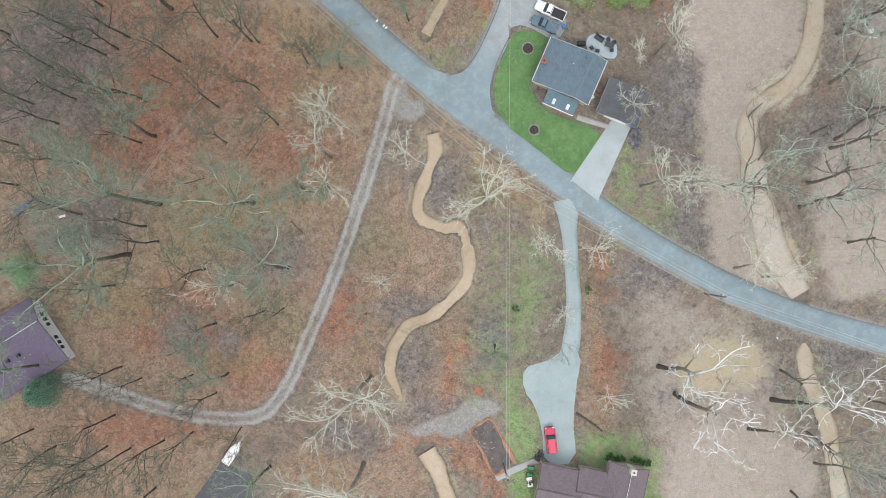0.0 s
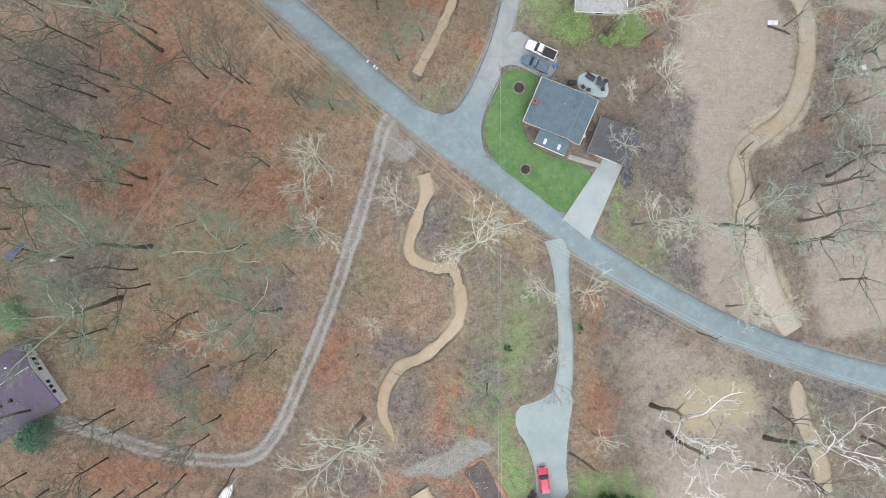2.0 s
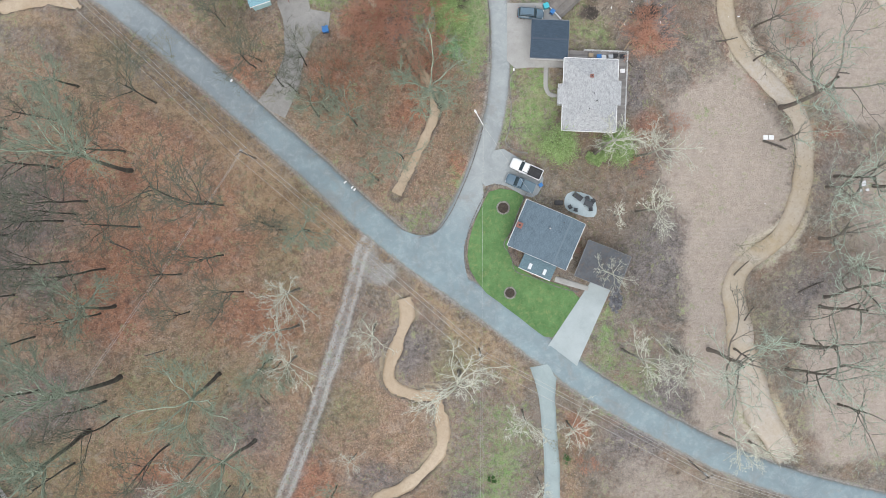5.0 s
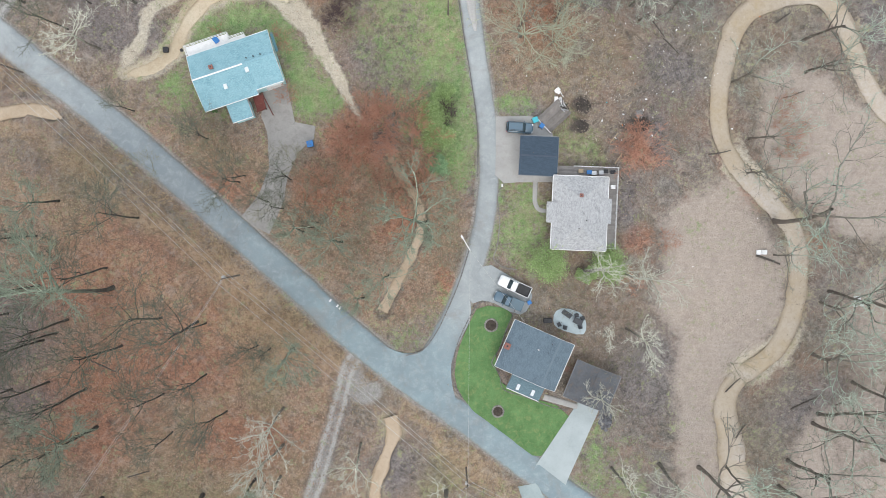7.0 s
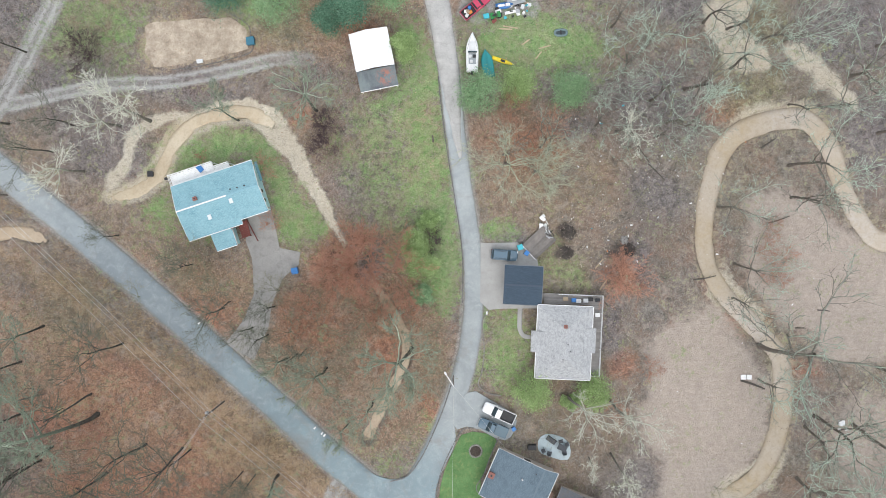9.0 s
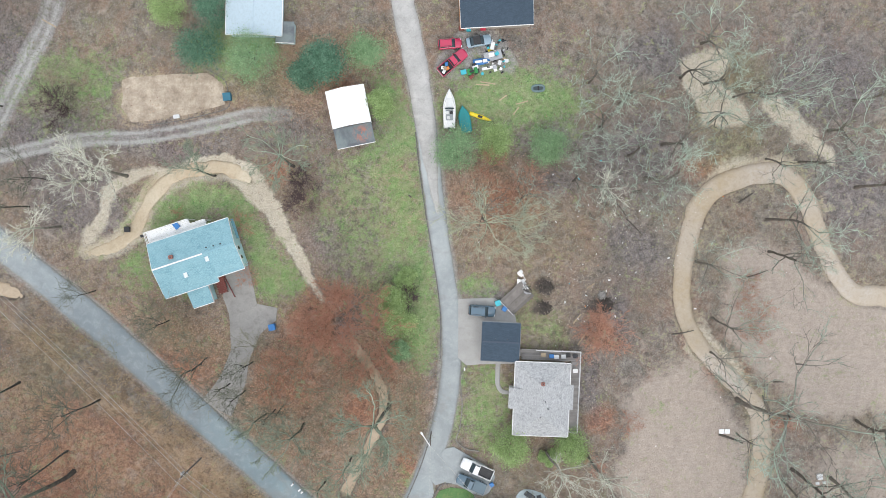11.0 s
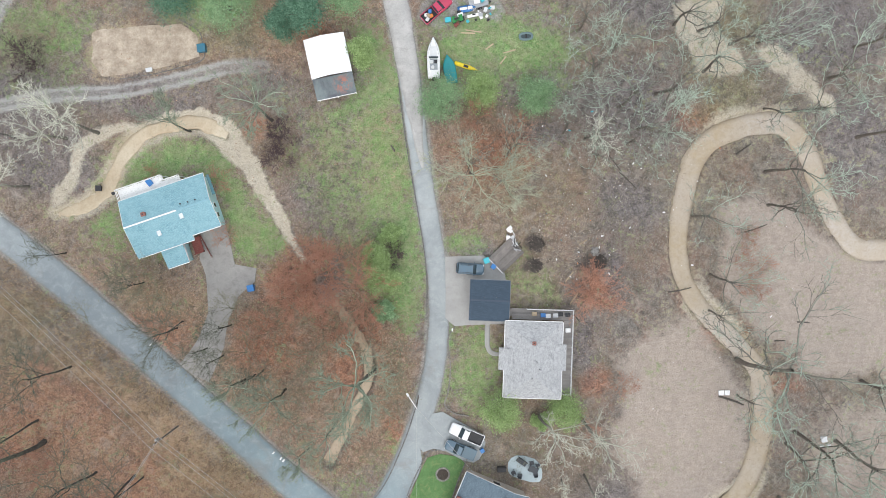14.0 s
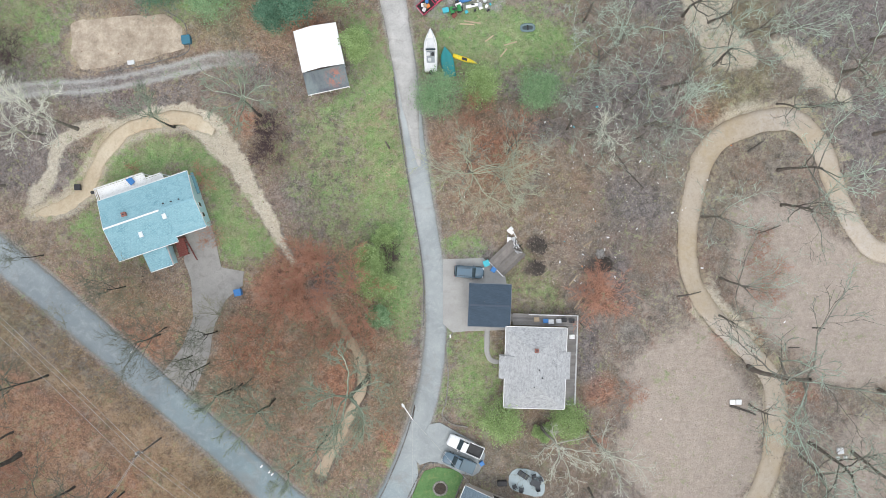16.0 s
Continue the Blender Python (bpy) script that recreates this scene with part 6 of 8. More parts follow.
def chimney(root, x, y, z, w=0.7, tall=1.1, material=None):
    c = box_part("chimney", (x - w / 2, x + w / 2, y - w / 2, y + w / 2, z - 1.0, z + tall), material or M_BRICK_RED, root, "brick chimney", bevel=0.02)
    box_part("chimney_cap", (x - w / 2 - 0.06, x + w / 2 + 0.06, y - w / 2 - 0.06, y + w / 2 + 0.06, z + tall + 0.002, z + tall + 0.1), material or M_BRICK_RED, c, bevel=0.02)
    rod_part("flue", (x, y, z + tall + 0.1), (x, y, z + tall + 0.2), w * 0.2, M_DARK_METAL, c, "dark flue pipe")


def railing(root, pts, z, tall=0.95, material=None, every=1.5):
    """Posts and two rails along a line of points."""
    material = material or M_WHITE
    for (xa, ya), (xb, yb) in zip(pts[:-1], pts[1:]):
        n = max(1, round(math.hypot(xb - xa, yb - ya) / every))
        for k in range(n + 1):
            x, y = xa + (xb - xa) * k / n, ya + (yb - ya) * k / n
            box_part("rail_post", (x - 0.05, x + 0.05, y - 0.05, y + 0.05, z, z + tall), material, root)
        for h in (0.45, tall):
            rod_part("rail", (xa, ya, z + h), (xb, yb, z + h), 0.045, material, root, sides=6)


def deck(root, x0, x1, y0, y1, z, material, board=0.28):
    n = max(1, round((y1 - y0) / board))
    s = (y1 - y0) / n
    for k in range(n):
        box_part("deck_board", (x0, x1, y0 + k * s + 0.008, y0 + (k + 1) * s - 0.008, z - 0.05, z), material, root)
    for x in np.linspace(x0 + 0.1, x1 - 0.1, 4):
        for y in (y0 + 0.1, y1 - 0.1):
            box_part("deck_post", (x - 0.06, x + 0.06, y - 0.06, y + 0.06, -1.2, z - 0.052), material, root)


# house with the slate-blue roof and the mown lawn
k = thing("house", "house with slate-blue shingle roof and a low front porch", "house", 21.45, 32.1, -23.5)
gable_block(k, 1.15, 0, 8.5, 10.8, 2.9, 4.0, M_ROOF_K, M_SIDING_TAN, along="y", ridge_at=-2.85, edge=M_SIDING, cap=plain("slate_ridge_shingles", (0.13, 0.175, 0.21), 0.8))
shed_roof(k, -1.0, 4.9, -6.9, -4.26, 2.85, 2.35, M_ROOF_K2, M_SIDING_TAN)
for x, y in ((0.75, -6.0), (3.4, -5.95)):
    s = box_part("skylight", (x - 0.26, x + 0.26, y - 0.5, y + 0.5, 2.55, 2.72), M_SKYLIGHT, k, "pale skylight pane", bevel=0.03)
    box_part("skylight_kerb", (x - 0.32, x + 0.32, y - 0.56, y + 0.56, 2.35, 2.62), M_GUTTER, s)
chimney(k, -3.75, -0.3, 2.95, 0.9, 0.5)
roof_vent(k, 1.2, 1.2, 3.7, 0.14, 0.3, M_GALV)
roof_vent(k, 2.9, 3.0, 3.8)
for y in (-2.5, 0.5, 3.0):
    window(k, -3.90, y, 1.0, 1.1, 1.3, "-x")
window(k, 1.2, 3.90, 1.0, 1.4, 1.2, "y")
window(k, 6.2, 0.5, 0.9, 1.4, 1.3, "x")
ribbon("front_walk", [(24.4, 24.0), (27.0, 23.2), (30.2, 22.2)], 1.0, 0.09, M_OLD_CONCRETE, "grey concrete walk from a porch to a driveway", "path", wobble=0.04, step=0.4)

g = thing("carport_garage", "garage with dark weathered roof at the head of a concrete driveway", "garage", 32.3, 26.2, -22)
gable_block(g, 0, 0, 6.6, 7.8, 2.35, 2.95, M_ROOF_CHARCOAL, M_SIDING_TAN, along="y", edge=M_GUTTER)
box_part("garage_door", (-2.1, 2.1, -3.08, -2.98, -0.3, 2.0), M_WHITE, g, "white panelled garage door")

# house with the mottled grey hip roof, its decks and garage
b_house = thing("house", "house with mottled grey hipped shingle roof and a railed deck", "house", 30.1, 55.4, -2.5)
hip_block(b_house, 12.3, 9.2, 3.1, 4.7, M_ROOF_B, M_SIDING)
roof_slope("roof_slope", [(-5.5, 1.75, 3.0), (-5.5, -1.75, 3.0), (-3.2, -1.75, 3.72), (-3.2, 1.75, 3.72)], 0.14, M_ROOF_B, b_house)
box_part("bay_wall", (-5.2, -4.25, -1.45, 1.45, -0.6, 2.85), M_SIDING, b_house)
roof_slope("roof_slope", [(5.3, -1.6, 3.0), (5.3, 2.6, 3.0), (3.2, 2.6, 3.65), (3.2, -1.6, 3.65)], 0.14, M_ROOF_B, b_house)
box_part("bay_wall", (4.25, 5.0, -1.3, 2.3, -0.6, 2.85), M_SIDING, b_house)
chimney(b_house, -0.1, 2.9, 4.3, 0.5, 0.35)
for x, y in ((0.4, 0.0), (0.9, -1.2), (-0.3, -2.6)):
    roof_vent(b_house, x, y, 4.5)
deck(b_house, -3.4, 6.5, 6.2, 8.0, 1.1, M_DECK)
deck(b_house, 5.1, 6.5, -5.8, 6.17, 1.1, M_DECK)
railing(b_house, [(-1.0, 7.95), (6.45, 7.95), (6.45, -5.75), (5.2, -5.75)], 1.1, 0.95, M_SIDING)
for k_i in range(9):
    x = -3.55 - 0.28 * k_i
    box_part("deck_step", (x - 0.13, x + 0.13, 6.7, 7.9, 0.95 - 0.12 * k_i, 1.0 - 0.12 * k_i), M_DECK, b_house)
for y in (-4, 3.6):
    window(b_house, -4.2, y, 1.0, 1.3, 1.3, "-x")
window(b_house, 0, -5.75, 1.0, 1.5, 1.3, "-y")

gar = thing("garage", "detached garage with navy blue shingle roof", "garage", 23.3, 65.0, -3)
gable_block(gar, 0, 0, 6.4, 6.5, 2.7, 3.0, M_ROOF_GARAGE, M_SIDING, edge=M_GUTTER, cap=plain("navy_ridge_shingles", (0.054, 0.074, 0.105), 0.8))
for x in (-0.9, 1.1):
    roof_vent(gar, x, 0.5, 2.98, 0.07, 0.15)
box_part("garage_door", (-2.96, -2.86, -2.3, 2.3, -0.2, 2.2), M_WHITE, gar, "white overhead garage door")

# house with the light blue roof
c_house = thing("house", "house with light blue shingle roof, white trim and white deck", "house", -26.95, 79.4, 18)
gable_block(c_house, 0, 0.15, 14.1, 8.7, 4.4, 5.7, M_ROOF_C, M_SIDING_CYAN, cap=plain("light_blue_ridge_shingles", (0.225, 0.405, 0.470), 0.8))
box_part("ridge_board", (-7.05, 1.6, 0.0, 0.24, 5.67, 5.82), M_WHITE, c_house, "white ridge board", bevel=0.02)
roof_slope("roof_slope", [(-7.05, -4.95, 4.206), (2.3, -4.95, 4.206), (2.3, -0.1, 5.655), (-7.05, -0.1, 5.655)], 0.1, M_ROOF_C, c_house)
box_part("gutter", (-7.05, 2.3, -5.07, -4.957, 4.05, 4.19), M_WHITE, c_house, bevel=0.02)
box_part("fascia", (2.305, 2.345, -4.95, -4.2, 4.08, 4.24), M_WHITE, c_house)
shed_roof(c_house, -3.5, 0.1, -7.9, -4.9, 3.85, 3.2, M_ROOF_C, M_SIDING_CYAN)
box_part("fascia", (0.105, 0.15, -7.9, -4.96, 3.0, 3.5), M_WHITE, c_house)
box_part("garage_door", (3.4, 6.2, -3.95, -3.86, -0.4, 2.3), M_WHITE, c_house, "white garage door")
box_part("side_awning", (7.15, 7.6, 0.9, 4.2, 3.5, 3.62), plain("teal_awning", (0.10, 0.23, 0.27), 0.5), c_house, "teal window awning")
for y in (-2.2, -0.6):
    window(c_house, 6.70, y, 2.3, 0.8, 1.0, "x")
chimney(c_house, -3.4, 1.2, 5.2, 0.55, 0.75)
for x, y in ((2.5, 0.9), (3.7, 0.8), (4.9, 0.75)):
    roof_vent(c_house, x, y, 5.5, 0.11, 0.25)
for x, y, z in ((2.0, -0.9, 5.45), (-2.3, -2.3, 5.05)):
    box_part("skylight", (x - 0.3, x + 0.3, y - 0.42, y + 0.42, z - 0.3, z + 0.1), M_SKYLIGHT, c_house, "white roof hatch", bevel=0.03)
for x in (-5.5, 1.0):
    window(c_house, x, -4.0, 1.6, 1.4, 1.3, "-y")
deck(c_house, -7.1, 0.4, 4.5, 6.5, 3.1, M_WHITE)
deck(c_house, 0.42, 3.0, 4.5, 5.6, 3.1, M_WHITE)
railing(c_house, [(-7.1, 4.6), (-7.1, 6.5), (0.4, 6.5), (0.4, 5.6), (3.0, 5.6)], 3.1, 0.95, M_WHITE)
deck(c_house, 0.6, 2.1, -6.9, -4.3, 1.0, M_RED_WOOD)
railing(c_house, [(0.6, -7.0), (2.2, -7.0), (2.4, -4.3)], 1.0, 0.9, M_RED_WOOD, 1.0)
railing(c_house, [(2.3, -4.4), (2.9, -8.2)], 0.2, 0.8, M_RED_WOOD, 1.2)

# white pavilion
d_shed = thing("pavilion", "open shed with white sheet-metal roof and a rust-stained lean-to", "shed", -1.8, 104.1, 11.3)
X, Y = 3.25, 3.15
roof_slope("roof_slope", [(-X, Y, 2.9), (-X, -Y, 2.9), (-0.3, -Y, 3.7), (-0.3, Y, 3.7)], 0.06, M_ROOF_TIN, d_shed)
roof_slope("roof_slope", [(X, -Y, 2.9), (X, Y, 2.9), (-0.3, Y, 3.7), (-0.3, -Y, 3.7)], 0.06, M_ROOF_TIN, d_shed)
for x in (-3.0, 3.0):
    box_part("wall", (x - 0.08, x + 0.08, -2.9, 2.9, -0.3, 2.78), M_SIDING, d_shed)
box_part("wall", (-2.91, 2.91, 2.75, 2.9, -0.3, 2.78), M_SIDING, d_shed)
shed_roof(d_shed, -3.2, 3.2, -6.4, -3.16, 2.75, 2.25, M_ROOF_OLD)
for x in (-3.0, 0, 3.0):
    box_part("post", (x - 0.07, x + 0.07, -6.25, -6.11, -0.3, 2.16), M_WHITE, d_shed)

# brown-roofed house at the south end
e_house = thing("house", "long house with mauve-brown shingle roof and stone chimney", "house", 25.8, -44.3, -12)
gable_block(e_house, -5.6, 0.3, 7.6, 8.4, 3.0, 4.3, M_ROOF_E, M_SIDING_TAN, along="x", edge=M_ROOF_E)
gable_block(e_house, 0.6, 1.2, 6.5, 8.0, 2.9, 4.2, M_ROOF_E, M_SIDING_TAN, along="x", edge=M_ROOF_E)
gable_block(e_house, 5.9, 1.5, 11.5, 7.0, 3.1, 5.0, M_ROOF_E, M_SIDING_TAN, along="y", edge=M_ROOF_E)
chimney(e_house, 5.9, 7.0, 3.6, 0.9, 2.4, M_PALE_STONE)
box_part("ridge_strip", (5.86, 5.93, -4.2, 6.4, 5.04, 5.06), M_SIDING, e_house, "thin pale ridge strip")
for i in range(6):
    roof_vent(e_house, -2.2 + 0.85 * i, 0.2, 3.85, 0.10, 0.2, M_GALV)
roof_vent(e_house, 6.9, -0.4, 4.2, 0.08, 0.2, M_GALV)

# purple-roofed house in the wood
f_house = thing("house", "tall house with dusty purple shingle roof in the wood", "house", -72.5, -17.0, 32, -1.0)
gable_block(f_house, 0, 0, 13.0, 12.4, 3.9, 5.7, M_ROOF_F, M_SIDING, ridge_at=1.8, edge=M_ROOF_F)
box_part("ridge_strip", (-6.4, 6.4, 1.74, 1.86, 5.74, 5.77), M_SIDING, f_house, "thin pale ridge strip")
for y in (-3.6, -2.6, -1.6, 1.0, 2.0, 3.0):
    window(f_house, 6.12, y, 2.1, 0.8, 1.3, "x")
for i in range(7):
    roof_vent(f_house, -4.5 + 1.1 * i, -2.2, 4.82, 0.09, 0.22, M_GALV)
roof_vent(f_house, -1.2, 2.4, 5.45, 0.16, 0.3, M_WHITE)
roof_vent(f_house, 2.6, 3.8, 4.88, 0.16, 0.3, M_WHITE)
box_part("roof_box", (0.2, 0.7, -1.6, -1.1, 4.6, 5.5), M_DARK_METAL, f_house)
box_part("roof_box", (-1.8, -1.3, -1.5, -1.0, 4.6, 5.5), M_DARK_METAL, f_house)

# buildings at the north edge
g_house = thing("shed", "small building with pale blue-grey roof among evergreens", "shed", -17.2, 119.4, -2)
gable_block(g_house, 0, 0, 7.0, 9.2, 2.9, 3.8, plain("pale_blue_sheet_roof", (0.42, 0.52, 0.58), 0.5), M_SIDING_BLUE, along="y")
shed_roof(g_house, 3.5, 6.6, -4.4, -1.0, 2.6, 2.4, M_ROOF_OLD, M_SIDING_BLUE)
h_house = thing("house", "low building with dark shingle roof and white gutter", "house", 22.6, 122.0, 3)
gable_block(h_house, 0, 0, 12.0, 9.5, 2.8, 4.1, M_ROOF_GARAGE, M_SIDING_TAN)
box_part("trim_board", (-6.15, -6.0, -4.8, 4.8, 2.3, 2.75), plain("orange_trim", (0.42, 0.19, 0.07), 0.7), h_house, "orange-brown trim board")

# ---- vehicles ----
M_TYRE = plain("tyre_rubber", (0.025, 0.025, 0.026), 0.85)
M_RIM = plain("wheel_rim", (0.42, 0.43, 0.44), 0.35, 0.8)
M_CAR_GLASS = glass("car_glass", (0.035, 0.055, 0.065))
M_LAMP_CLEAR = plain("headlight_lens", (0.70, 0.72, 0.74), 0.15)
M_LAMP_RED = plain("tail_light_lens", (0.36, 0.02, 0.02), 0.2)
M_BLACK = plain("black_plastic", (0.022, 0.022, 0.024), 0.6)


def paint(name, colour):
    return plain(name, colour, 0.28, 0.0, 0.6)


def add_loft(bm, stations):
    """A closed body through rounded cross-sections (x, half width, bottom, top, corner)."""
    rings = []
    for x, w, z0, z1, c in stations:
        c = min(c, 0.48 * (z1 - z0), 0.48 * w)
        pts = [(-w + c, z0), (w - c, z0), (w, z0 + c), (w, z1 - c), (w - c, z1), (-w + c, z1), (-w, z1 - c), (-w, z0 + c)]
        rings.append([bm.verts.new((x, y, z)) for y, z in pts])
    for a, b in zip(rings[:-1], rings[1:]):
        for i in range(8):
            bm.faces.new((a[i], a[(i + 1) % 8], b[(i + 1) % 8], b[i]))
    bm.faces.new(rings[0][::-1])
    bm.faces.new(rings[-1])
    bmesh.ops.recalc_face_normals(bm, faces=bm.faces[:])
    return bm


def soft(ob):
    ob.data.polygons.foreach_set("use_smooth", np.ones(len(ob.data.polygons), bool))
    return ob


def wheel(parent, x, y, r):
    s = 1 if y > 0 else -1
    w = rod_part("wheel", (x, y - s * 0.22, r), (x, y, r), r, M_TYRE, parent, "black tyre", sides=18)
    rod_part("rim", (x, y - 0.02 * s, r), (x, y + 0.015 * s, r), r * 0.62, M_RIM, w, "grey wheel rim", sides=14)


def car(name, label, x, y, turn, L, W, tall, colour, kind, roof_colour=None, group="parked vehicles"):
    """A vehicle whose nose points along its local x."""
    root = thing(name, label, {"pickup": "pickup truck", "suv": "car", "car": "car"}[kind], x, y, turn, 0.07, group)
    h, w, belt = L / 2, W / 2, tall * 0.56
    r = 0.36 if kind != "car" else 0.32
    b = bmesh.new()
    add_loft(b, [(-h, w * 0.86, 0.42, belt * 0.9, 0.1), (-h + 0.12, w * 0.96, 0.32, belt * 0.97, 0.12), (-h * 0.6, w, 0.28, belt, 0.12), (h * 0.3, w, 0.28, belt, 0.12),
                 (h * 0.45, w, 0.28, belt * 0.96, 0.14), (h - 0.35, w * 0.95, 0.30, belt * 0.88, 0.14), (h - 0.08, w * 0.82, 0.36, belt * 0.78, 0.12), (h, w * 0.7, 0.42, belt * 0.68, 0.08)])
    if kind != "pickup":
        soft(part("body", b, colour, root))
    cab = {"pickup": (-0.12, 0.42), "suv": (-0.95, 0.44), "car": (-0.72, 0.40)}[kind]
    x0, x1 = cab[0] * h, cab[1] * h
    rake_f, rake_b = 0.62, (0.14 if kind == "pickup" else 0.22 if kind == "suv" else 0.55)
    glass_b = bmesh.new()
    add_loft(glass_b, [(x0, w * 0.86, belt - 0.06, belt, 0.02), (x0 + rake_b, w * 0.78, belt - 0.06, tall - 0.06, 0.10), (x1 - rake_f, w * 0.78, belt - 0.06, tall - 0.06, 0.10), (x1, w * 0.84, belt - 0.06, belt, 0.02)])
    if kind == "pickup":
        b.free()
        b = bmesh.new()
        bed1 = x0 - 0.06
        add_loft(b, [(bed1, w, 0.32, belt, 0.1), (h * 0.3, w, 0.30, belt, 0.12), (h * 0.45, w, 0.30, belt * 0.97, 0.14),
                     (h - 0.35, w * 0.95, 0.32, belt * 0.9, 0.14), (h - 0.08, w * 0.84, 0.38, belt * 0.82, 0.12), (h, w * 0.72, 0.44, belt * 0.72, 0.08)])
        soft(part("body", b, colour, root))
        bed = bmesh.new()
        add_box(bed, -h + 0.02, bed1 - 0.004, -w, -w + 0.1, 0.4, belt, 0.02)
        add_box(bed, -h + 0.02, bed1 - 0.004, w - 0.1, w, 0.4, belt, 0.02)
        add_box(bed, -h, -h + 0.1, -w + 0.102, w - 0.102, 0.45, belt, 0.02)
        bd = part("cargo_bed", bed, colour, root)
        box_part("bed_floor", (-h + 0.1, bed1 - 0.004, -w + 0.1, w - 0.1, 0.55, 0.62), M_BLACK, bd, "dark bed liner")
    soft(part("windows", glass_b, M_CAR_GLASS, root, "dark tinted car glass"))
    box_part("roof", (x0 + rake_b - 0.02, x1 - rake_f + 0.04, -w * 0.76, w * 0.76, tall - 0.065, tall), roof_colour or colour, root, bevel=0.03)
    for s in (-1, 1):
        for px in (x0 + rake_b + 0.02, (x0 + x1) / 2, x1 - rake_f):
            m = bmesh.new()
            add_rod(m, (px, s * w * 0.865, belt - 0.02), (px, s * w * 0.77, tall - 0.04), 0.035, sides=6)
            part("pillar", m, colour, root)
        box_part("mirror", (x1 - 0.42, x1 - 0.28, min(s * w * 0.98, s * (w + 0.2)), max(s * w * 0.98, s * (w + 0.2)), belt - 0.02, belt + 0.14), colour, root, bevel=0.03)
        for wx in (-h * 0.6, h * 0.6):
            wheel(root, wx, s * (w + 0.01), r)
        box_part("headlight", (h - 0.22, h - 0.03, s * w * 0.66 - 0.16, s * w * 0.66 + 0.16, belt * 0.66, belt * 0.8), M_LAMP_CLEAR, root, "clear headlight", bevel=0.02)
        box_part("tail_light", (-h - 0.012, -h + 0.1, s * w * 0.8 - 0.09, s * w * 0.8 + 0.09, belt * 0.6, belt * 0.88), M_LAMP_RED, root, "red tail light", bevel=0.01)
    box_part("front_bumper", (h - 0.14, h + 0.05, -w * 0.8, w * 0.8, 0.38, 0.56), M_GALV if kind == "pickup" else M_BLACK, root, bevel=0.04)
    box_part("rear_bumper", (-h - 0.06, -h + 0.1, -w * 0.85, w * 0.85, 0.38, 0.54), M_GALV if kind == "pickup" else M_BLACK, root, bevel=0.04)
    if kind == "suv":
        for s in (-1, 1):
            rod_part("roof_rack", (x0 + 0.4, s * w * 0.62, tall + 0.05), (x1 - rake_f - 0.1, s * w * 0.62, tall + 0.05), 0.025, M_BLACK, root, sides=6)
    return root


P_WHITE, P_NAVY = paint("white_car_paint", (0.80, 0.81, 0.82)), paint("steel_blue_car_paint", (0.085, 0.145, 0.195))
P_RED, P_RED2 = paint("bright_red_car_paint", (0.60, 0.040, 0.085)), paint("crimson_car_paint", (0.47, 0.028, 0.085))
P_SLATE = paint("slate_blue_car_paint", (0.25, 0.35, 0.42))
car("pickup_truck", "white pickup truck with a dark empty bed, on asphalt", 19.4, 43.1, 155.5, 5.75, 1.95, 1.85, P_WHITE, "pickup")
navy = car("pickup_truck", "steel-blue pickup truck with a covered bed, on asphalt", 18.35, 40.6, 157, 5.2, 1.85, 1.75, P_NAVY, "pickup")
car("estate_car", "steel-blue sport utility vehicle parked on concrete", 20.35, 70.0, -5, 4.45, 1.85, 1.7, P_NAVY, "suv")
car("van", "bright red van with white front edge, on a gravel apron", 19.4, -34.4, 97.5, 4.75, 1.9, 1.85, P_RED, "suv")
car("hatchback", "crimson car parked on gravel beside the lane", 15.05, 114.85, 4.5, 3.9, 1.7, 1.5, P_RED2, "suv")
car("pickup_truck", "crimson pickup truck with a bed full of junk", 15.5, 111.8, 39.3, 5.6, 1.85, 1.75, P_RED2, "pickup")
car("car", "pale slate-blue saloon with black roof, on gravel", 19.9, 115.35, 10, 4.2, 1.75, 1.45, P_SLATE, "car", M_BLACK)
box_part("bed_cover", (-2.52, -0.42, -0.84, 0.84, 0.984, 1.03), plain("blue_bed_cover", (0.10, 0.155, 0.19), 0.5), navy, "slate-blue bed cover", bevel=0.02)
M_CYAN, M_TEAL = plain("turquoise_plastic", (0.05, 0.42, 0.50), 0.45), plain("teal_tarpaulin", (0.015, 0.235, 0.245), 0.6)
M_BLUE, M_YELLOW = plain("bright_blue_plastic", (0.03, 0.17, 0.44), 0.4), plain("yellow_plastic", (0.80, 0.62, 0.02), 0.4)
M_GREEN = plain("tractor_green", (0.02, 0.22, 0.05), 0.45)
M_ORANGE = plain("orange_plastic", (0.70, 0.22, 0.04), 0.5)


def hull(name, label, x, y, turn, L, W, tall, material, category="boat", lift=0.25):
    root = thing(name, label, category, x, y, turn, lift)
    b = bmesh.new()
    st = []
    for t in np.linspace(-0.5, 0.5, 13):
        k = max(0.03, (1 - max(0, (t - 0.02) / 0.48) ** 2.2)) * (0.9 + 0.1 * math.cos(t * 3))
        st.append((t * L, W / 2 * k, 0.25 * max(0, t), tall * (1 + 0.18 * max(0, t)), 0.18))
    add_loft(b, st)
    soft(part("hull", b, material, root))
    return root


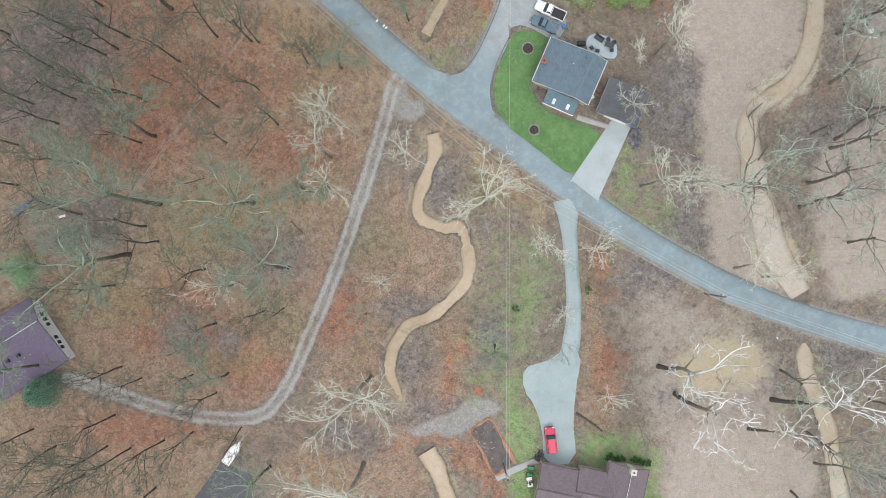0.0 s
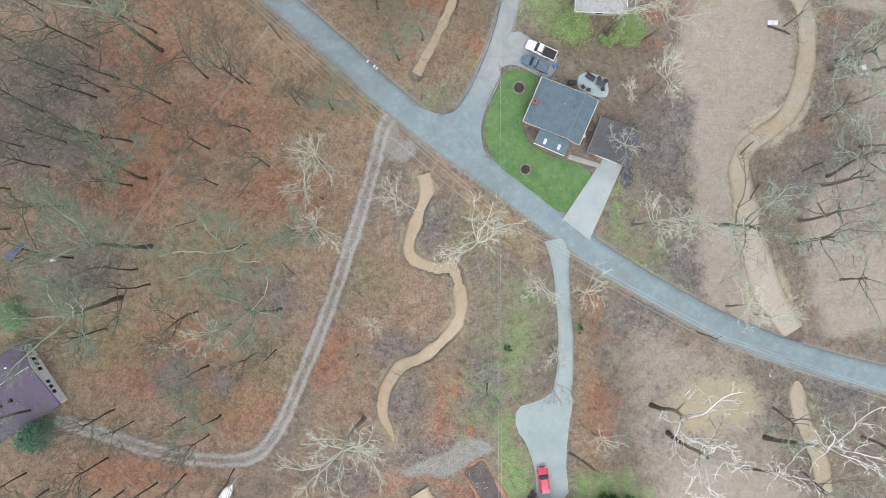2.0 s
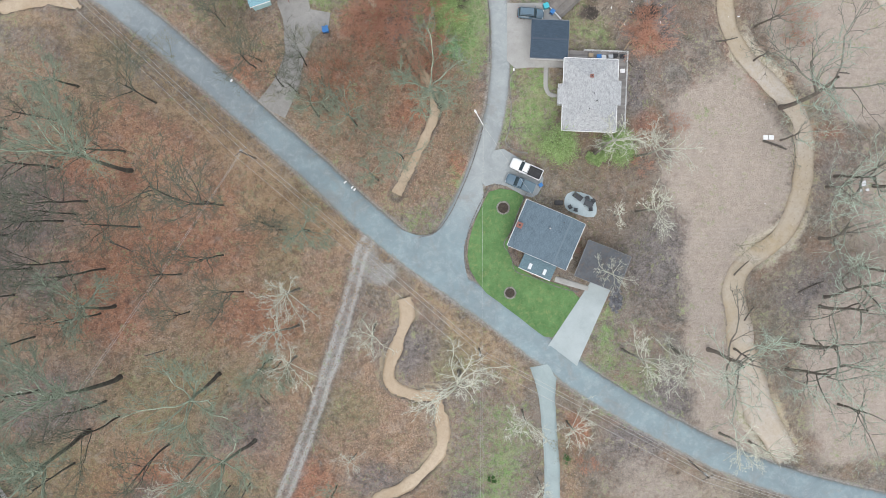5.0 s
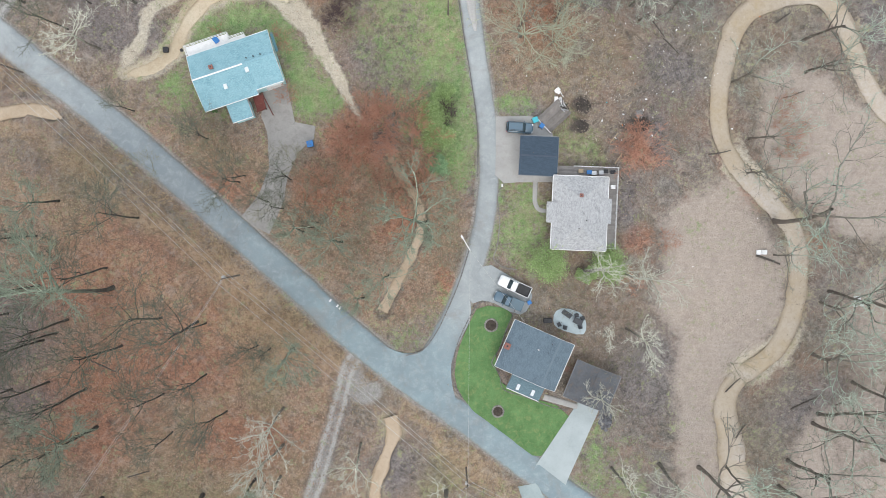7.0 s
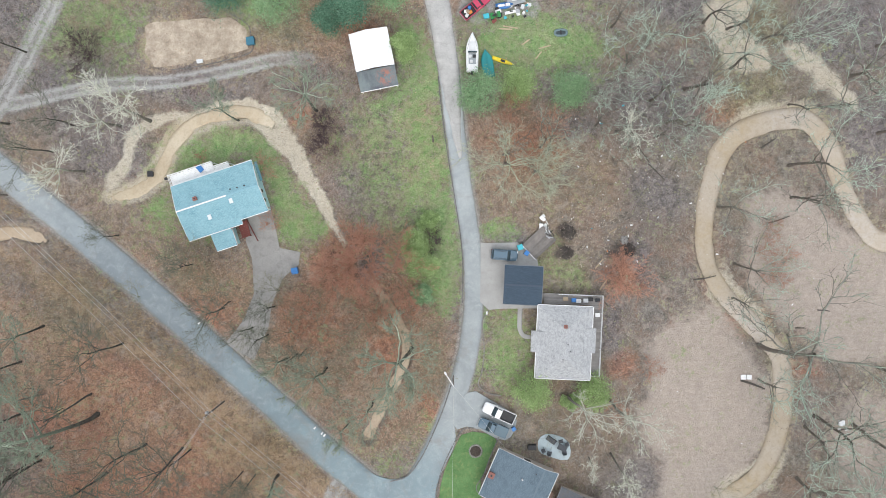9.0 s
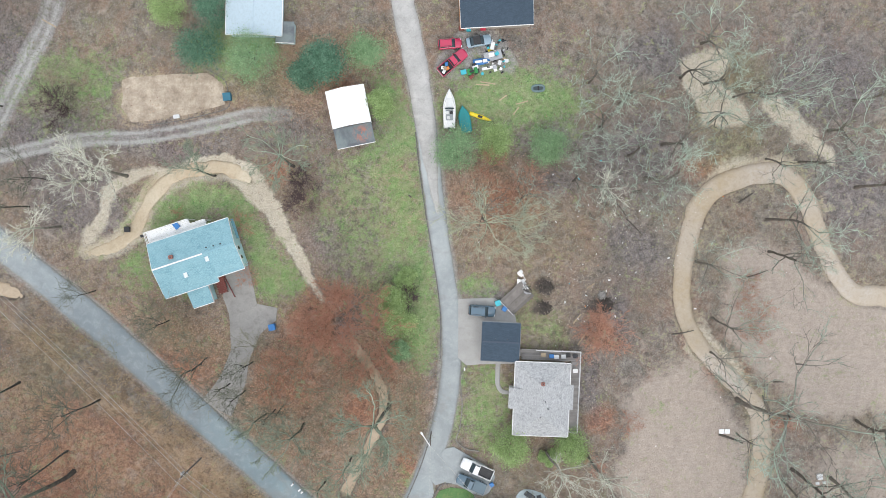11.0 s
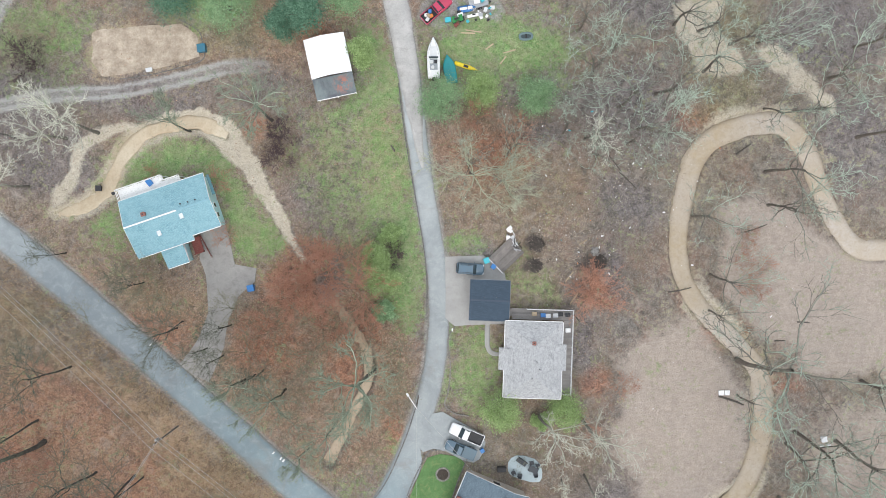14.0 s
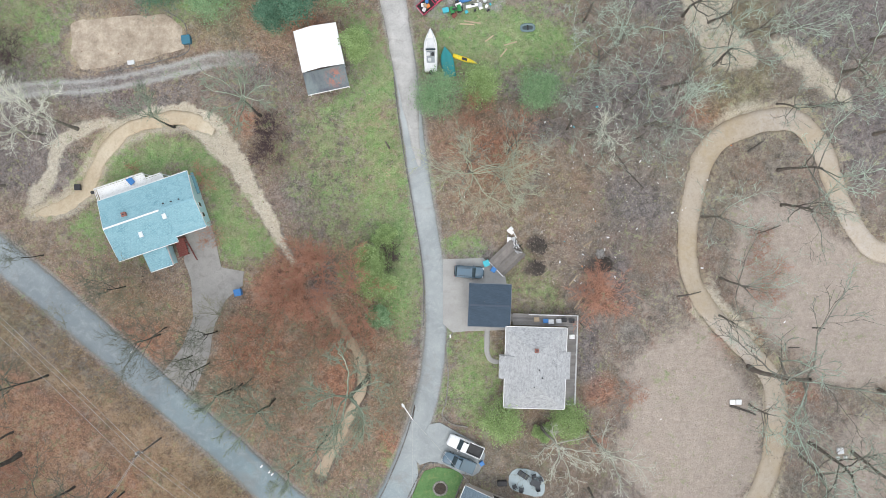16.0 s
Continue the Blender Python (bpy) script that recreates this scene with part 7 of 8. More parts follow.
boat = hull("motorboat", "white cabin motorboat on the verge with an open cockpit", 14.9, 104.0, 90, 6.5, 2.1, 0.95, M_WHITE, lift=0.45)
box_part("cockpit_floor", (-2.0, -0.2, -0.62, 0.62, 0.952, 0.965), plain("grey_cockpit_lining", (0.33, 0.36, 0.37), 0.7), boat)
box_part("foredeck", (0.1, 1.7, -0.5, 0.5, 1.0, 1.16), M_SIDING, boat, "pale raised foredeck", bevel=0.06)
for bx, by in ((-0.75, 0.34), (-0.75, -0.34), (-1.6, 0.15)):
    box_part("seat", (bx - 0.25, bx + 0.25, by - 0.24, by + 0.24, 0.967, 1.35), M_BLACK if by < 0 else M_SIDING, boat, "padded boat seat", bevel=0.06)
box_part("windscreen", (-0.15, 0.05, -0.75, 0.75, 0.96, 1.4), M_CAR_GLASS, boat, "tinted windscreen", bevel=0.02)
box_part("outboard_motor", (-3.65, -3.2, -0.25, 0.25, 0.3, 1.35), M_BLACK, boat, "black outboard motor", bevel=0.08)
for s in (-1, 1):
    rod_part("bow_rail", (0.4, s * 0.85, 1.35), (3.0, s * 0.12, 1.5), 0.025, M_GALV, boat)
    for q in (-0.6, 0.9):
        box_part("trailer_block", (q - 0.2, q + 0.2, s * 0.6 - 0.12, s * 0.6 + 0.12, -0.5, 0.22), M_WOOD, boat)
tarp = hull("covered_boat", "small boat under a teal tarpaulin on grass", 17.45, 102.3, 100, 4.6, 2.0, 0.8, M_TEAL, lift=0.02)
box_part("ridge_fold", (-2.0, 1.9, -0.06, 0.06, 0.78, 0.95), M_TEAL, tarp, bevel=0.05)
kay = hull("kayak", "yellow kayak lying on grass", 20.2, 102.75, -19, 4.0, 0.7, 0.32, M_YELLOW, "kayak", 0.02)
box_part("cockpit", (-0.5, 0.3, -0.2, 0.2, 0.322, 0.335), M_BLACK, kay, "dark kayak cockpit", bevel=0.005)
boat2 = hull("motorboat", "white covered boat on a trailer at a dark driveway", -37.1, -35.9, 56, 4.6, 1.7, 0.9, M_WHITE, lift=0.45)
rod_part("drawbar", (2.2, 0, 0.1), (3.6, 0, 0.05), 0.05, M_GALV, boat2)
for s in (-1, 1):
    wheel(boat2, -0.6, s * 0.95, 0.28)
    box_part("trailer_rail", (-2.0, 2.3, s * 0.5 - 0.05, s * 0.5 + 0.05, -0.12, 0.0), M_GALV, boat2)
patch("dark_driveway", [(-39.3, -37.6), (-37.0, -38.8), (-34.1, -39.7), (-34.5, -47), (-48, -60), (-52, -55)], 0.07, surface("fresh_dark_asphalt", (0.06, 0.062, 0.072), (0.095, 0.097, 0.11), 0.7), "dark new asphalt driveway", "driveway")


def dinghy(x, y, turn):
    root = thing("inflatable_dinghy", "small grey-green inflatable dinghy on grass", "dinghy", x, y, turn)
    t = Tubes()
    ring = [np.array((1.0 * math.copysign(abs(math.cos(a)) ** 0.7, math.cos(a)), 0.5 * math.copysign(abs(math.sin(a)) ** 0.7, math.sin(a)), 0.2)) for a in np.linspace(0, 2 * math.pi, 25)]
    t.add(ring, [0.2] * 25, 8)
    o = new("air_tube", mesh_from("air_tube", t, plain("grey_green_rubber", (0.14, 0.21, 0.22), 0.5)))
    o.parent = root
    box_part("floor", (-0.85, 0.85, -0.36, 0.36, 0.05, 0.12), plain("dark_rubber_floor", (0.06, 0.085, 0.09), 0.7), root)
    box_part("thwart", (-0.12, 0.12, -0.4, 0.4, 0.2, 0.36), M_BLACK, root, bevel=0.03)


dinghy(29.95, 107.6, 2)


def wheelie_bin(x, y, turn, material, label, size=0.55, tall=1.0):
    root = thing("wheeled_bin", label, "bin", x, y, turn, 0.07)
    b = bmesh.new()
    add_loft(b, [(-size / 2, size * 0.45, 0.08, tall, 0.04), (size / 2, size * 0.5, 0.08, tall, 0.04)])
    part("bin_body", b, material, root)
    box_part("lid", (-size / 2 - 0.04, size / 2 + 0.05, -size * 0.54, size * 0.54, tall + 0.003, tall + 0.07), material, root, bevel=0.025)
    for s in (-1, 1):
        rod_part("bin_wheel", (-size / 2, s * size * 0.42 - 0.04, 0.1), (-size / 2, s * size * 0.42 + 0.04, 0.1), 0.1, M_BLACK, root, sides=12)


wheelie_bin(23.0, 71.3, 20, M_CYAN, "turquoise wheeled bin on a concrete slab", 0.85)
wheelie_bin(24.1, 70.3, 55, M_BLUE, "blue wheeled bin fallen beside a slab", 0.7)
wheelie_bin(-15.2, 67.4, 10, M_BLUE, "blue wheeled bin at a driveway's edge", 1.0, 1.1)
wheelie_bin(-22.6, 106.3, 6, plain("petrol_blue_plastic", (0.03, 0.15, 0.22), 0.5), "petrol-blue storage bin by the sandy plot", 1.25, 1.0)
wheelie_bin(21.9, 40.3, 30, M_BLUE, "small blue tub behind a pickup", 0.6, 0.7)
wheelie_bin(34.4, 22.5, -20, M_BLUE, "bright blue tub at the garage corner", 0.75, 0.8)
wheelie_bin(38.2, -46.0, 0, M_BLUE, "blue barrel beside the brown-roofed house", 0.8, 1.0)


def jetski(x, y, turn):
    root = thing("jet_ski", "blue and white jet ski on gravel", "jet ski", x, y, turn)
    b = bmesh.new()
    add_loft(b, [(-1.4, 0.5, 0.1, 0.5, 0.1), (0.3, 0.55, 0.08, 0.55, 0.12), (1.0, 0.4, 0.15, 0.6, 0.1), (1.5, 0.1, 0.3, 0.55, 0.05)])
    soft(part("hull", b, M_BLUE, root))
    box_part("seat", (-1.1, 0.1, -0.2, 0.2, 0.52, 0.78), M_WHITE, root, bevel=0.08)
    box_part("cowl", (0.15, 1.0, -0.28, 0.28, 0.56, 0.8), M_WHITE, root, bevel=0.1)
    rod_part("handlebar", (0.2, -0.35, 0.95), (0.2, 0.35, 0.95), 0.03, M_BLACK, root)


jetski(20.3, 112.0, 8)


def quad_bike(x, y, turn, material, label):
    root = thing("quad_bike", label, "quad bike", x, y, turn)
    box_part("body", (-0.7, 0.75, -0.25, 0.25, 0.45, 0.75), material, root, bevel=0.08)
    for wx in (-0.55, 0.6):
        box_part("fender", (wx - 0.3, wx + 0.3, -0.5, 0.5, 0.76, 0.82), material, root, bevel=0.02)
        for s in (-1, 1):
            wheel(root, wx, s * 0.55, 0.27)
    box_part("seat", (-0.5, 0.2, -0.16, 0.16, 0.825, 0.95), M_BLACK, root, bevel=0.04)
    rod_part("handlebar", (0.35, -0.38, 1.05), (0.35, 0.38, 1.05), 0.025, M_BLACK, root)


quad_bike(18.8, 110.3, 15, M_GREEN, "green quad bike on gravel")
quad_bike(15.7, -40.0, 80, M_GREEN, "green garden tractor beside a path")
quad_bike(15.6, -41.9, 100, M_WHITE, "white garden cart beside a path")
quad_bike(17.3, -37.4, 55, M_BLACK, "dark golf buggy beside the house corner")

# ---- poles, wires and street furniture ----
M_WIRE = plain("weathered_cable", (0.52, 0.52, 0.50), 0.6)


def utility_pole(x, y, tall=9.5, arm=None, label="wooden utility pole with a crossarm"):
    root = thing("utility_pole", label, "utility pole", x, y, arm or 0)
    rod_part("pole", (0, 0, -0.4), (0, 0, tall), 0.16, M_POLE, root, r2=0.11, sides=10)
    if arm is not None:
        box_part("crossarm", (-1.25, 1.25, -0.06, 0.06, tall - 0.5, tall - 0.36), M_POLE, root, bevel=0.01)
        for k in (-1.1, -0.4, 0.45, 1.1):
            rod_part("insulator", (k, 0, tall - 0.36), (k, 0, tall - 0.14), 0.055, M_SIDING, root, "pale insulator", r2=0.03)
        rod_part("transformer", (0.0, 0.32, tall - 1.7), (0.0, 0.32, tall - 0.8), 0.19, M_GALV, root, "grey transformer can", sides=12)
    return root


def wire(a, b, sag=0.7, r=0.022):
    """A sagging cable between two points in the world."""
    a, b = np.array(a, float), np.array(b, float)
    pts = [a + (b - a) * t - np.array((0, 0, 4 * sag * t * (1 - t))) for t in np.linspace(0, 1, 13)]
    t = Tubes()
    t.add(pts, [r] * 13, 4)
    ob = tagged(new("overhead_cable", mesh_from("overhead_cable", t, M_WIRE)), "thin pale overhead cable strung between poles", "cable", "overhead cables")
    return ob


POLES = {"west": (-27.4, 45.2, 35), "road": (11.0, 12.0, 35), "south": (10.9, -38.8, 0), "far_west": (-66.0, 80.5, 40), "east": (48.0, -8.2, 25), "north": (8.3, 89.3, None)}
for x, y, arm in POLES.values():
    utility_pole(x, y, 9.5 if arm is not None else 7.5, arm, "wooden utility pole with a crossarm" if arm is not None else "plain dark wooden pole in rough grass")


def pole_top(key, across, down=0.1):
    x, y, arm = POLES[key]
    a = radians(arm or 0)
    return (x + across * math.cos(a), y + across * math.sin(a), hz(x, y) + 9.5 - 0.14 - down)


for k in (-1.1, 0.45, 1.1):
    wire(pole_top("far_west", k), pole_top("west", k))
    wire(pole_top("west", k), pole_top("road", k))
    wire(pole_top("road", k), pole_top("east", k))
    wire(pole_top("east", k), (112, -30 + 0.6 * k, 8.5))
    wire(pole_top("far_west", k), (-120, 128 + 0.6 * k, 8.5))
for k in (-0.25, 0.25):
    wire(pole_top("road", k), pole_top("south", k), 0.7, 0.015)
    wire(pole_top("west", k, 0.6), (-58.5 + k, -0.5, 12.2), 0.8)
wire(pole_top("road", 0.1), (11.6, 49.4, hz(11.6, 49.4) + 8.2), 0.6, 0.014)
wire((11.6, 49.4, hz(11.6, 49.4) + 8.2), (21.0, 37.0, 4.6), 0.5, 0.015)


lamp = thing("street_lamp", "street lamp on a thin pole with a white arm", "street lamp", 11.6, 49.4)
rod_part("pole", (0, 0, -0.3), (0, 0, 8.3), 0.09, M_POLE, lamp, r2=0.07)
rod_part("arm", (0, 0, 8.25), (-1.15, 1.95, 8.75), 0.075, M_WHITE, lamp, "white lamp arm")
box_part("lamp_head", (-0.3, 0.3, -0.16, 0.16, -0.1, 0.1), M_WHITE, lamp, "white lamp head", bevel=0.06, turn=Matrix.Translation((-1.3, 2.2, 8.8)) @ pose(0, 0, 0, 0, 0, 120))


def mailbox(x, y, turn, n=1):
    root = thing("mailbox", "white roadside mailbox on a wooden post", "mailbox", x, y, turn)
    for i in range(n):
        rod_part("post", (0.55 * i, 0, -0.2), (0.55 * i, 0, 1.0), 0.05, M_WOOD, root)
        b = bmesh.new()
        add_loft(b, [(0.55 * i - 0.12, 0.26, 1.0, 1.26, 0.1), (0.55 * i + 0.12, 0.26, 1.0, 1.26, 0.1)])
        part("box", b, M_WHITE, root)


mailbox(-11.8, 40.9, -40, 1)
mailbox(-10.6, 40.0, -40, 2)
mailbox(-31.4, 58.6, -40, 1)
mailbox(17.3, 60.2, 0, 1)


# ---- garden things ----
def stone_mesh(seed, size=0.2, material=None):
    rng = np.random.RandomState(seed)
    bm = bmesh.new()
    bmesh.ops.create_icosphere(bm, subdivisions=1, radius=size)
    for v in bm.verts:
        v.co *= rng.uniform(0.78, 1.2)
        v.co.z *= 0.62
    me = bpy.data.meshes.new("stone")
    bm.to_mesh(me)
    bm.free()
    me.materials.append(material or M_RING)
    return me


M_RING = surface("weathered_ring_stone", (0.15, 0.14, 0.125), (0.30, 0.285, 0.26), 0.9, large=1, fine=7, vary=0.15)
STONES = [stone_mesh(s) for s in range(5)]
M_ROCK = surface("dark_rock", (0.060, 0.062, 0.070), (0.185, 0.185, 0.195), 0.9, large=1, fine=5, vary=0.3)
DARK_STONES = [stone_mesh(10 + s, 0.22, M_ROCK) for s in range(5)]
M_MULCH = surface("dark_bark_mulch", (0.032, 0.026, 0.022), (0.085, 0.066, 0.052), 0.95, large=2, fine=9, bump=0.8, dist=0.05)


def planting_bed(x, y, r):
    root = thing("planting_bed", "round mulched planting bed ringed with weathered stones", "flower bed", x, y, 0, 0.05, "round planting beds")
    b = bmesh.new()
    bmesh.ops.create_circle(b, cap_ends=True, segments=28, radius=r)
    for f in b.faces[:]:
        bmesh.ops.poke(b, faces=[f])
    for v in b.verts:
        v.co.z = 0.16 if v.co.length < 0.1 else 0.03
    part("mulch", b, M_MULCH, root)
    n = 22
    for i in range(n):
        a = 2 * math.pi * i / n
        s = new("stone", STONES[i % 5])
        s.parent = root
        s.matrix_basis = pose(r * math.cos(a), r * math.sin(a), 0.05, 0, 0, 40 * i)
    t = Tubes()
    rng = np.random.RandomState(int(x * 7))
    for k in range(26):
        a, q = rng.uniform(0, 6.28), rng.uniform(0.05, 0.35)
        t.spike(np.array((q * math.cos(a), q * math.sin(a), 0.05)), np.array((2.2 * q * math.cos(a), 2.2 * q * math.sin(a), rng.uniform(0.5, 1.0))), 0.012)
    o = new("bare_bush", mesh_from("bare_bush", t, M_TWIG_BROWN))
    o.parent = root


planting_bed(15.4, 36.4, 1.05)
planting_bed(16.5, 21.6, 0.95)

def paved_edge(name, label, pts, size, material, lift=0.04, step=0.45):
    """A row of single edging blocks along a line."""
    root = tagged(new(name), label, "edging")
    line = smooth_line(pts, step)
    me = bpy.data.meshes.new("block")
    bm = add_box(bmesh.new(), -size[0] / 2, size[0] / 2, -size[1] / 2, size[1] / 2, -0.1, size[2], 0.015)
    bm.to_mesh(me)
    bm.free()
    me.materials.append(material)
    d = np.gradient(line, axis=0)
    for i, (p, q) in enumerate(zip(line, d)):
        o = new("block", me)
        o.parent = root
        o.matrix_basis = pose(p[0], p[1], hz(p[0], p[1]) + lift, 0, 0, math.degrees(math.atan2(q[1], q[0])) + 3 * math.sin(7 * i))
    return root


M_KERB = surface("dark_kerb_block", (0.12, 0.115, 0.11), (0.22, 0.215, 0.205), 0.9, large=1, fine=7, vary=0.2)
paved_edge("lawn_edging", "low dark edging blocks round a lawn's corner", [(14.9, 40.4), (13.2, 40.1), (11.4, 37.2), (9.6, 33.2), (8.9, 30.2), (8.7, 27.2), (10.2, 24.2)], (0.4, 0.2, 0.12), M_KERB)
paved_edge("lane_kerb", "low dark kerb blocks along a lane's verge", [(1.0, 31.4), (3.6, 32.2), (6.0, 35.2), (8.0, 39.2), (10.0, 44.0), (11.6, 49.0)], (0.42, 0.2, 0.1), M_KERB)
paved_edge("house_edging", "pale paving blocks along a front bed", [(19.4, 38.8), (17.9, 35.4), (16.8, 32.4), (15.5, 30.0), (16.8, 28.0), (17.5, 25.4), (21.3, 24.0), (25.3, 22.4), (28.2, 21.7)], (0.42, 0.16, 0.08), M_KERB)
ribbon("garden_path", [(23.1, 61.4), (23.0, 59.0), (23.0, 57.4), (23.6, 56.2), (25.0, 55.8)], 0.8, 0.05, M_OLD_CONCRETE, "narrow pale concrete path curving to a front door", "path", wobble=0.04, step=0.3)
paved_edge("yard_kerb", "concrete kerb round a front yard", [(17.6, 60.3), (16.6, 58.6), (16.9, 54.0), (16.5, 50.0), (15.9, 47.8), (17.4, 46.4), (19.6, 45.9)], (0.44, 0.2, 0.12), M_RING)
paved_edge("plot_edging", "low timber edging along a sandy plot", [(-26.3, 111.2), (-23.4, 109.4), (-22.7, 107.5), (-22.7, 104.7), (-27.0, 103.4), (-31.4, 102.5), (-36.5, 101.9)], (0.44, 0.12, 0.08), M_KERB)
paved_edge("verge_logs", "line of dark rails along the lane's verge", [(13.2, 62.0), (13.2, 70.0), (12.2, 78.0), (10.9, 86.0), (9.8, 94.0), (9.2, 100.0)], (0.44, 0.16, 0.12), M_KERB)

patio = patch("patio", [(26.2, 38.6), (28.0, 39.4), (31.4, 38.2), (31.9, 35.6), (31.0, 34.4), (27.0, 35.6), (26.0, 36.6)], 0.16, surface("blue_grey_patio_slab", (0.33, 0.40, 0.42), (0.46, 0.53, 0.55), 0.8, large=0.8, fine=6), "pale blue-grey patio slab behind a house", "patio", 1)
M_WICKER = plain("dark_wicker", (0.06, 0.065, 0.072), 0.8)


def patio_chair(x, y, turn):
    root = thing("patio_chair", "dark woven patio chair on a pale slab", "chair", x, y, turn, 0.16, "patio chairs")
    box_part("seat", (-0.3, 0.3, -0.3, 0.3, 0.36, 0.46), M_WICKER, root, bevel=0.03)
    box_part("backrest", (-0.36, -0.27, -0.3, 0.3, 0.462, 0.95), M_WICKER, root, bevel=0.03)
    for s in (-1, 1):
        box_part("armrest", (-0.26, 0.3, s * 0.34 - 0.04, s * 0.34 + 0.04, 0.56, 0.63), M_WICKER, root, bevel=0.02)
        for q in (-0.25, 0.25):
            box_part("leg", (q - 0.03, q + 0.03, s * 0.33 - 0.03, s * 0.33 + 0.03, 0, 0.358), M_WICKER, root)


table = thing("patio_table", "dark rectangular patio table on a pale slab", "table", 30.2, 37.0, -25, 0.16)
box_part("tabletop", (-0.8, 0.8, -0.5, 0.5, 0.68, 0.74), M_WICKER, table, bevel=0.02)
for sx in (-0.7, 0.7):
    for sy in (-0.4, 0.4):
        box_part("leg", (sx - 0.04, sx + 0.04, sy - 0.04, sy + 0.04, 0, 0.678), M_WICKER, table)
for x, y, a in ((30.0, 38.0, -80), (30.6, 36.1, 100), (31.0, 37.5, 200), (27.0, 36.5, 30), (28.0, 36.0, 80)):
    patio_chair(x, y, a)
sofa = thing("patio_bench", "dark cushioned outdoor bench on a pale slab", "bench", 28.3, 38.2, -35, 0.16)
box_part("seat", (-0.9, 0.9, -0.35, 0.35, 0.2, 0.45), M_WICKER, sofa, bevel=0.05)
box_part("backrest", (-0.9, 0.9, 0.36, 0.5, 0.2, 0.85), M_WICKER, sofa, bevel=0.05)
grill = thing("grill", "black covered barbecue grill behind the house", "grill", 25.0, 37.2, 0, 0.05)
box_part("cover", (-0.75, 0.75, -0.4, 0.4, 0.3, 1.15), M_BLACK, grill, bevel=0.1)
for q in (-0.6, 0.6):
    box_part("leg", (q - 0.05, q + 0.05, -0.3, 0.3, 0, 0.298), M_DARK_METAL, grill)


# ---- heaps, debris and logs ----
def heap(name, label, x, y, r, tall, material, seed, sticks=60, long=0.9):
    rng = np.random.RandomState(seed)
    root = thing(name, label, "heap", x, y, rng.uniform(0, 360))
    bm = bmesh.new()
    bmesh.ops.create_icosphere(bm, subdivisions=3, radius=1)
    for v in bm.verts:
        n = noise.noise(v.co * 2.3 + Vector((seed, 0, 0))) + 0.6 * noise.noise(v.co * 5.5 + Vector((0, seed, 0)))
        v.co *= 1 + 0.35 * n
        v.co = Vector((v.co.x * r, v.co.y * r, max(-0.1, v.co.z * tall)))
    part("mound", bm, material, root)
    t = Tubes()
    for k in range(sticks):
        a, q = rng.uniform(0, 6.28), r * math.sqrt(rng.rand()) * 1.05
        p = np.array((q * math.cos(a), q * math.sin(a), tall * max(0.05, 1 - (q / r) ** 2) * 0.9))
        d = rng.normal(0, 1, 3) * (0.8, 0.8, 0.25)
        t.spike(p, p + d * rng.uniform(0.3, long), 0.03)
    o = new("sticks", mesh_from("sticks", t, M_BARK_DARK))
    o.parent = root
    return root


M_ASH = surface("burnt_brush", (0.030, 0.026, 0.024), (0.105, 0.088, 0.078), 0.95, large=1.2, fine=7, bump=0.8, dist=0.06)
heap("burn_pile", "dark burnt brush pile in a littered yard", 30.9, 70.2, 1.25, 0.16, M_ASH, 3, 320, 1.5)
heap("burn_pile", "dark burnt brush pile in a littered yard", 31.3, 73.7, 1.2, 0.16, M_ASH, 4, 300, 1.5)
heap("brush_pile", "low dark heap of brushwood by the flood litter", 41.7, 70.6, 1.2, 0.14, M_ASH, 5, 300, 1.8)
heap("leaf_pile", "low round heap of rusty fallen leaves in grass", 6.3, -25.6, 0.85, 0.22, surface("rusty_leaves", (0.17, 0.07, 0.042), (0.46, 0.24, 0.15), 0.95, large=1.2, fine=5, bump=0.8, dist=0.06), 7, 40, 0.5)
rocks = thing("rock_pile", "dark pile of loose rocks beside a driveway", "rock pile", 35.0, 20.2)
for i in range(120):
    rng_r = random.Random(300 + i)
    a, q = rng_r.uniform(0, 6.283), math.sqrt(rng_r.random())
    mesh = STONES[i % 5] if i % 7 == 0 else DARK_STONES[i % 5]
    o = new("stone", mesh)
    o.parent = rocks
    size = rng_r.uniform(0.7, 1.7)
    o.matrix_basis = pose(1.15 * q * math.cos(a), 2.1 * q * math.sin(a), 0.05 + 0.35 * (1 - q), 0, 0, rng_r.uniform(0, 360)) @ Matrix.Diagonal((size, size, size, 1))
heap("boulder_pile", "pale heap of broken concrete on bare ground", 41.0, 72.4, 0.7, 0.4, M_STONE, 8)
heap("rubble_pile", "white rubble heap at the edge of gravel", -2.7, -29.9, 0.5, 0.3, M_STONE, 9)

wall_mat = surface("dark_rotten_boards", (0.120, 0.108, 0.098), (0.235, 0.215, 0.198), 0.9, large=1, fine=6, vary=0.2)
wreck = thing("collapsed_shed", "collapsed dark sheet roof of a wrecked shed", "wreck", 26.3, 72.1, 43)
deck(wreck, -2.4, 2.4, -1.7, 1.7, 0.55, wall_mat, 0.57)
box_part("edge_board", (-2.55, -2.42, -1.7, 1.7, 0.2, 0.62), M_WHITE, wreck, "white edge board")
box_part("beam", (-1.4, 1.6, -0.1, 0.1, 0.552, 0.66), wall_mat, wreck, bevel=0.02)
junk = thing("scrap_heap", "tangle of white and black scrap metal frames", "scrap", 27.6, 74.2, 120)
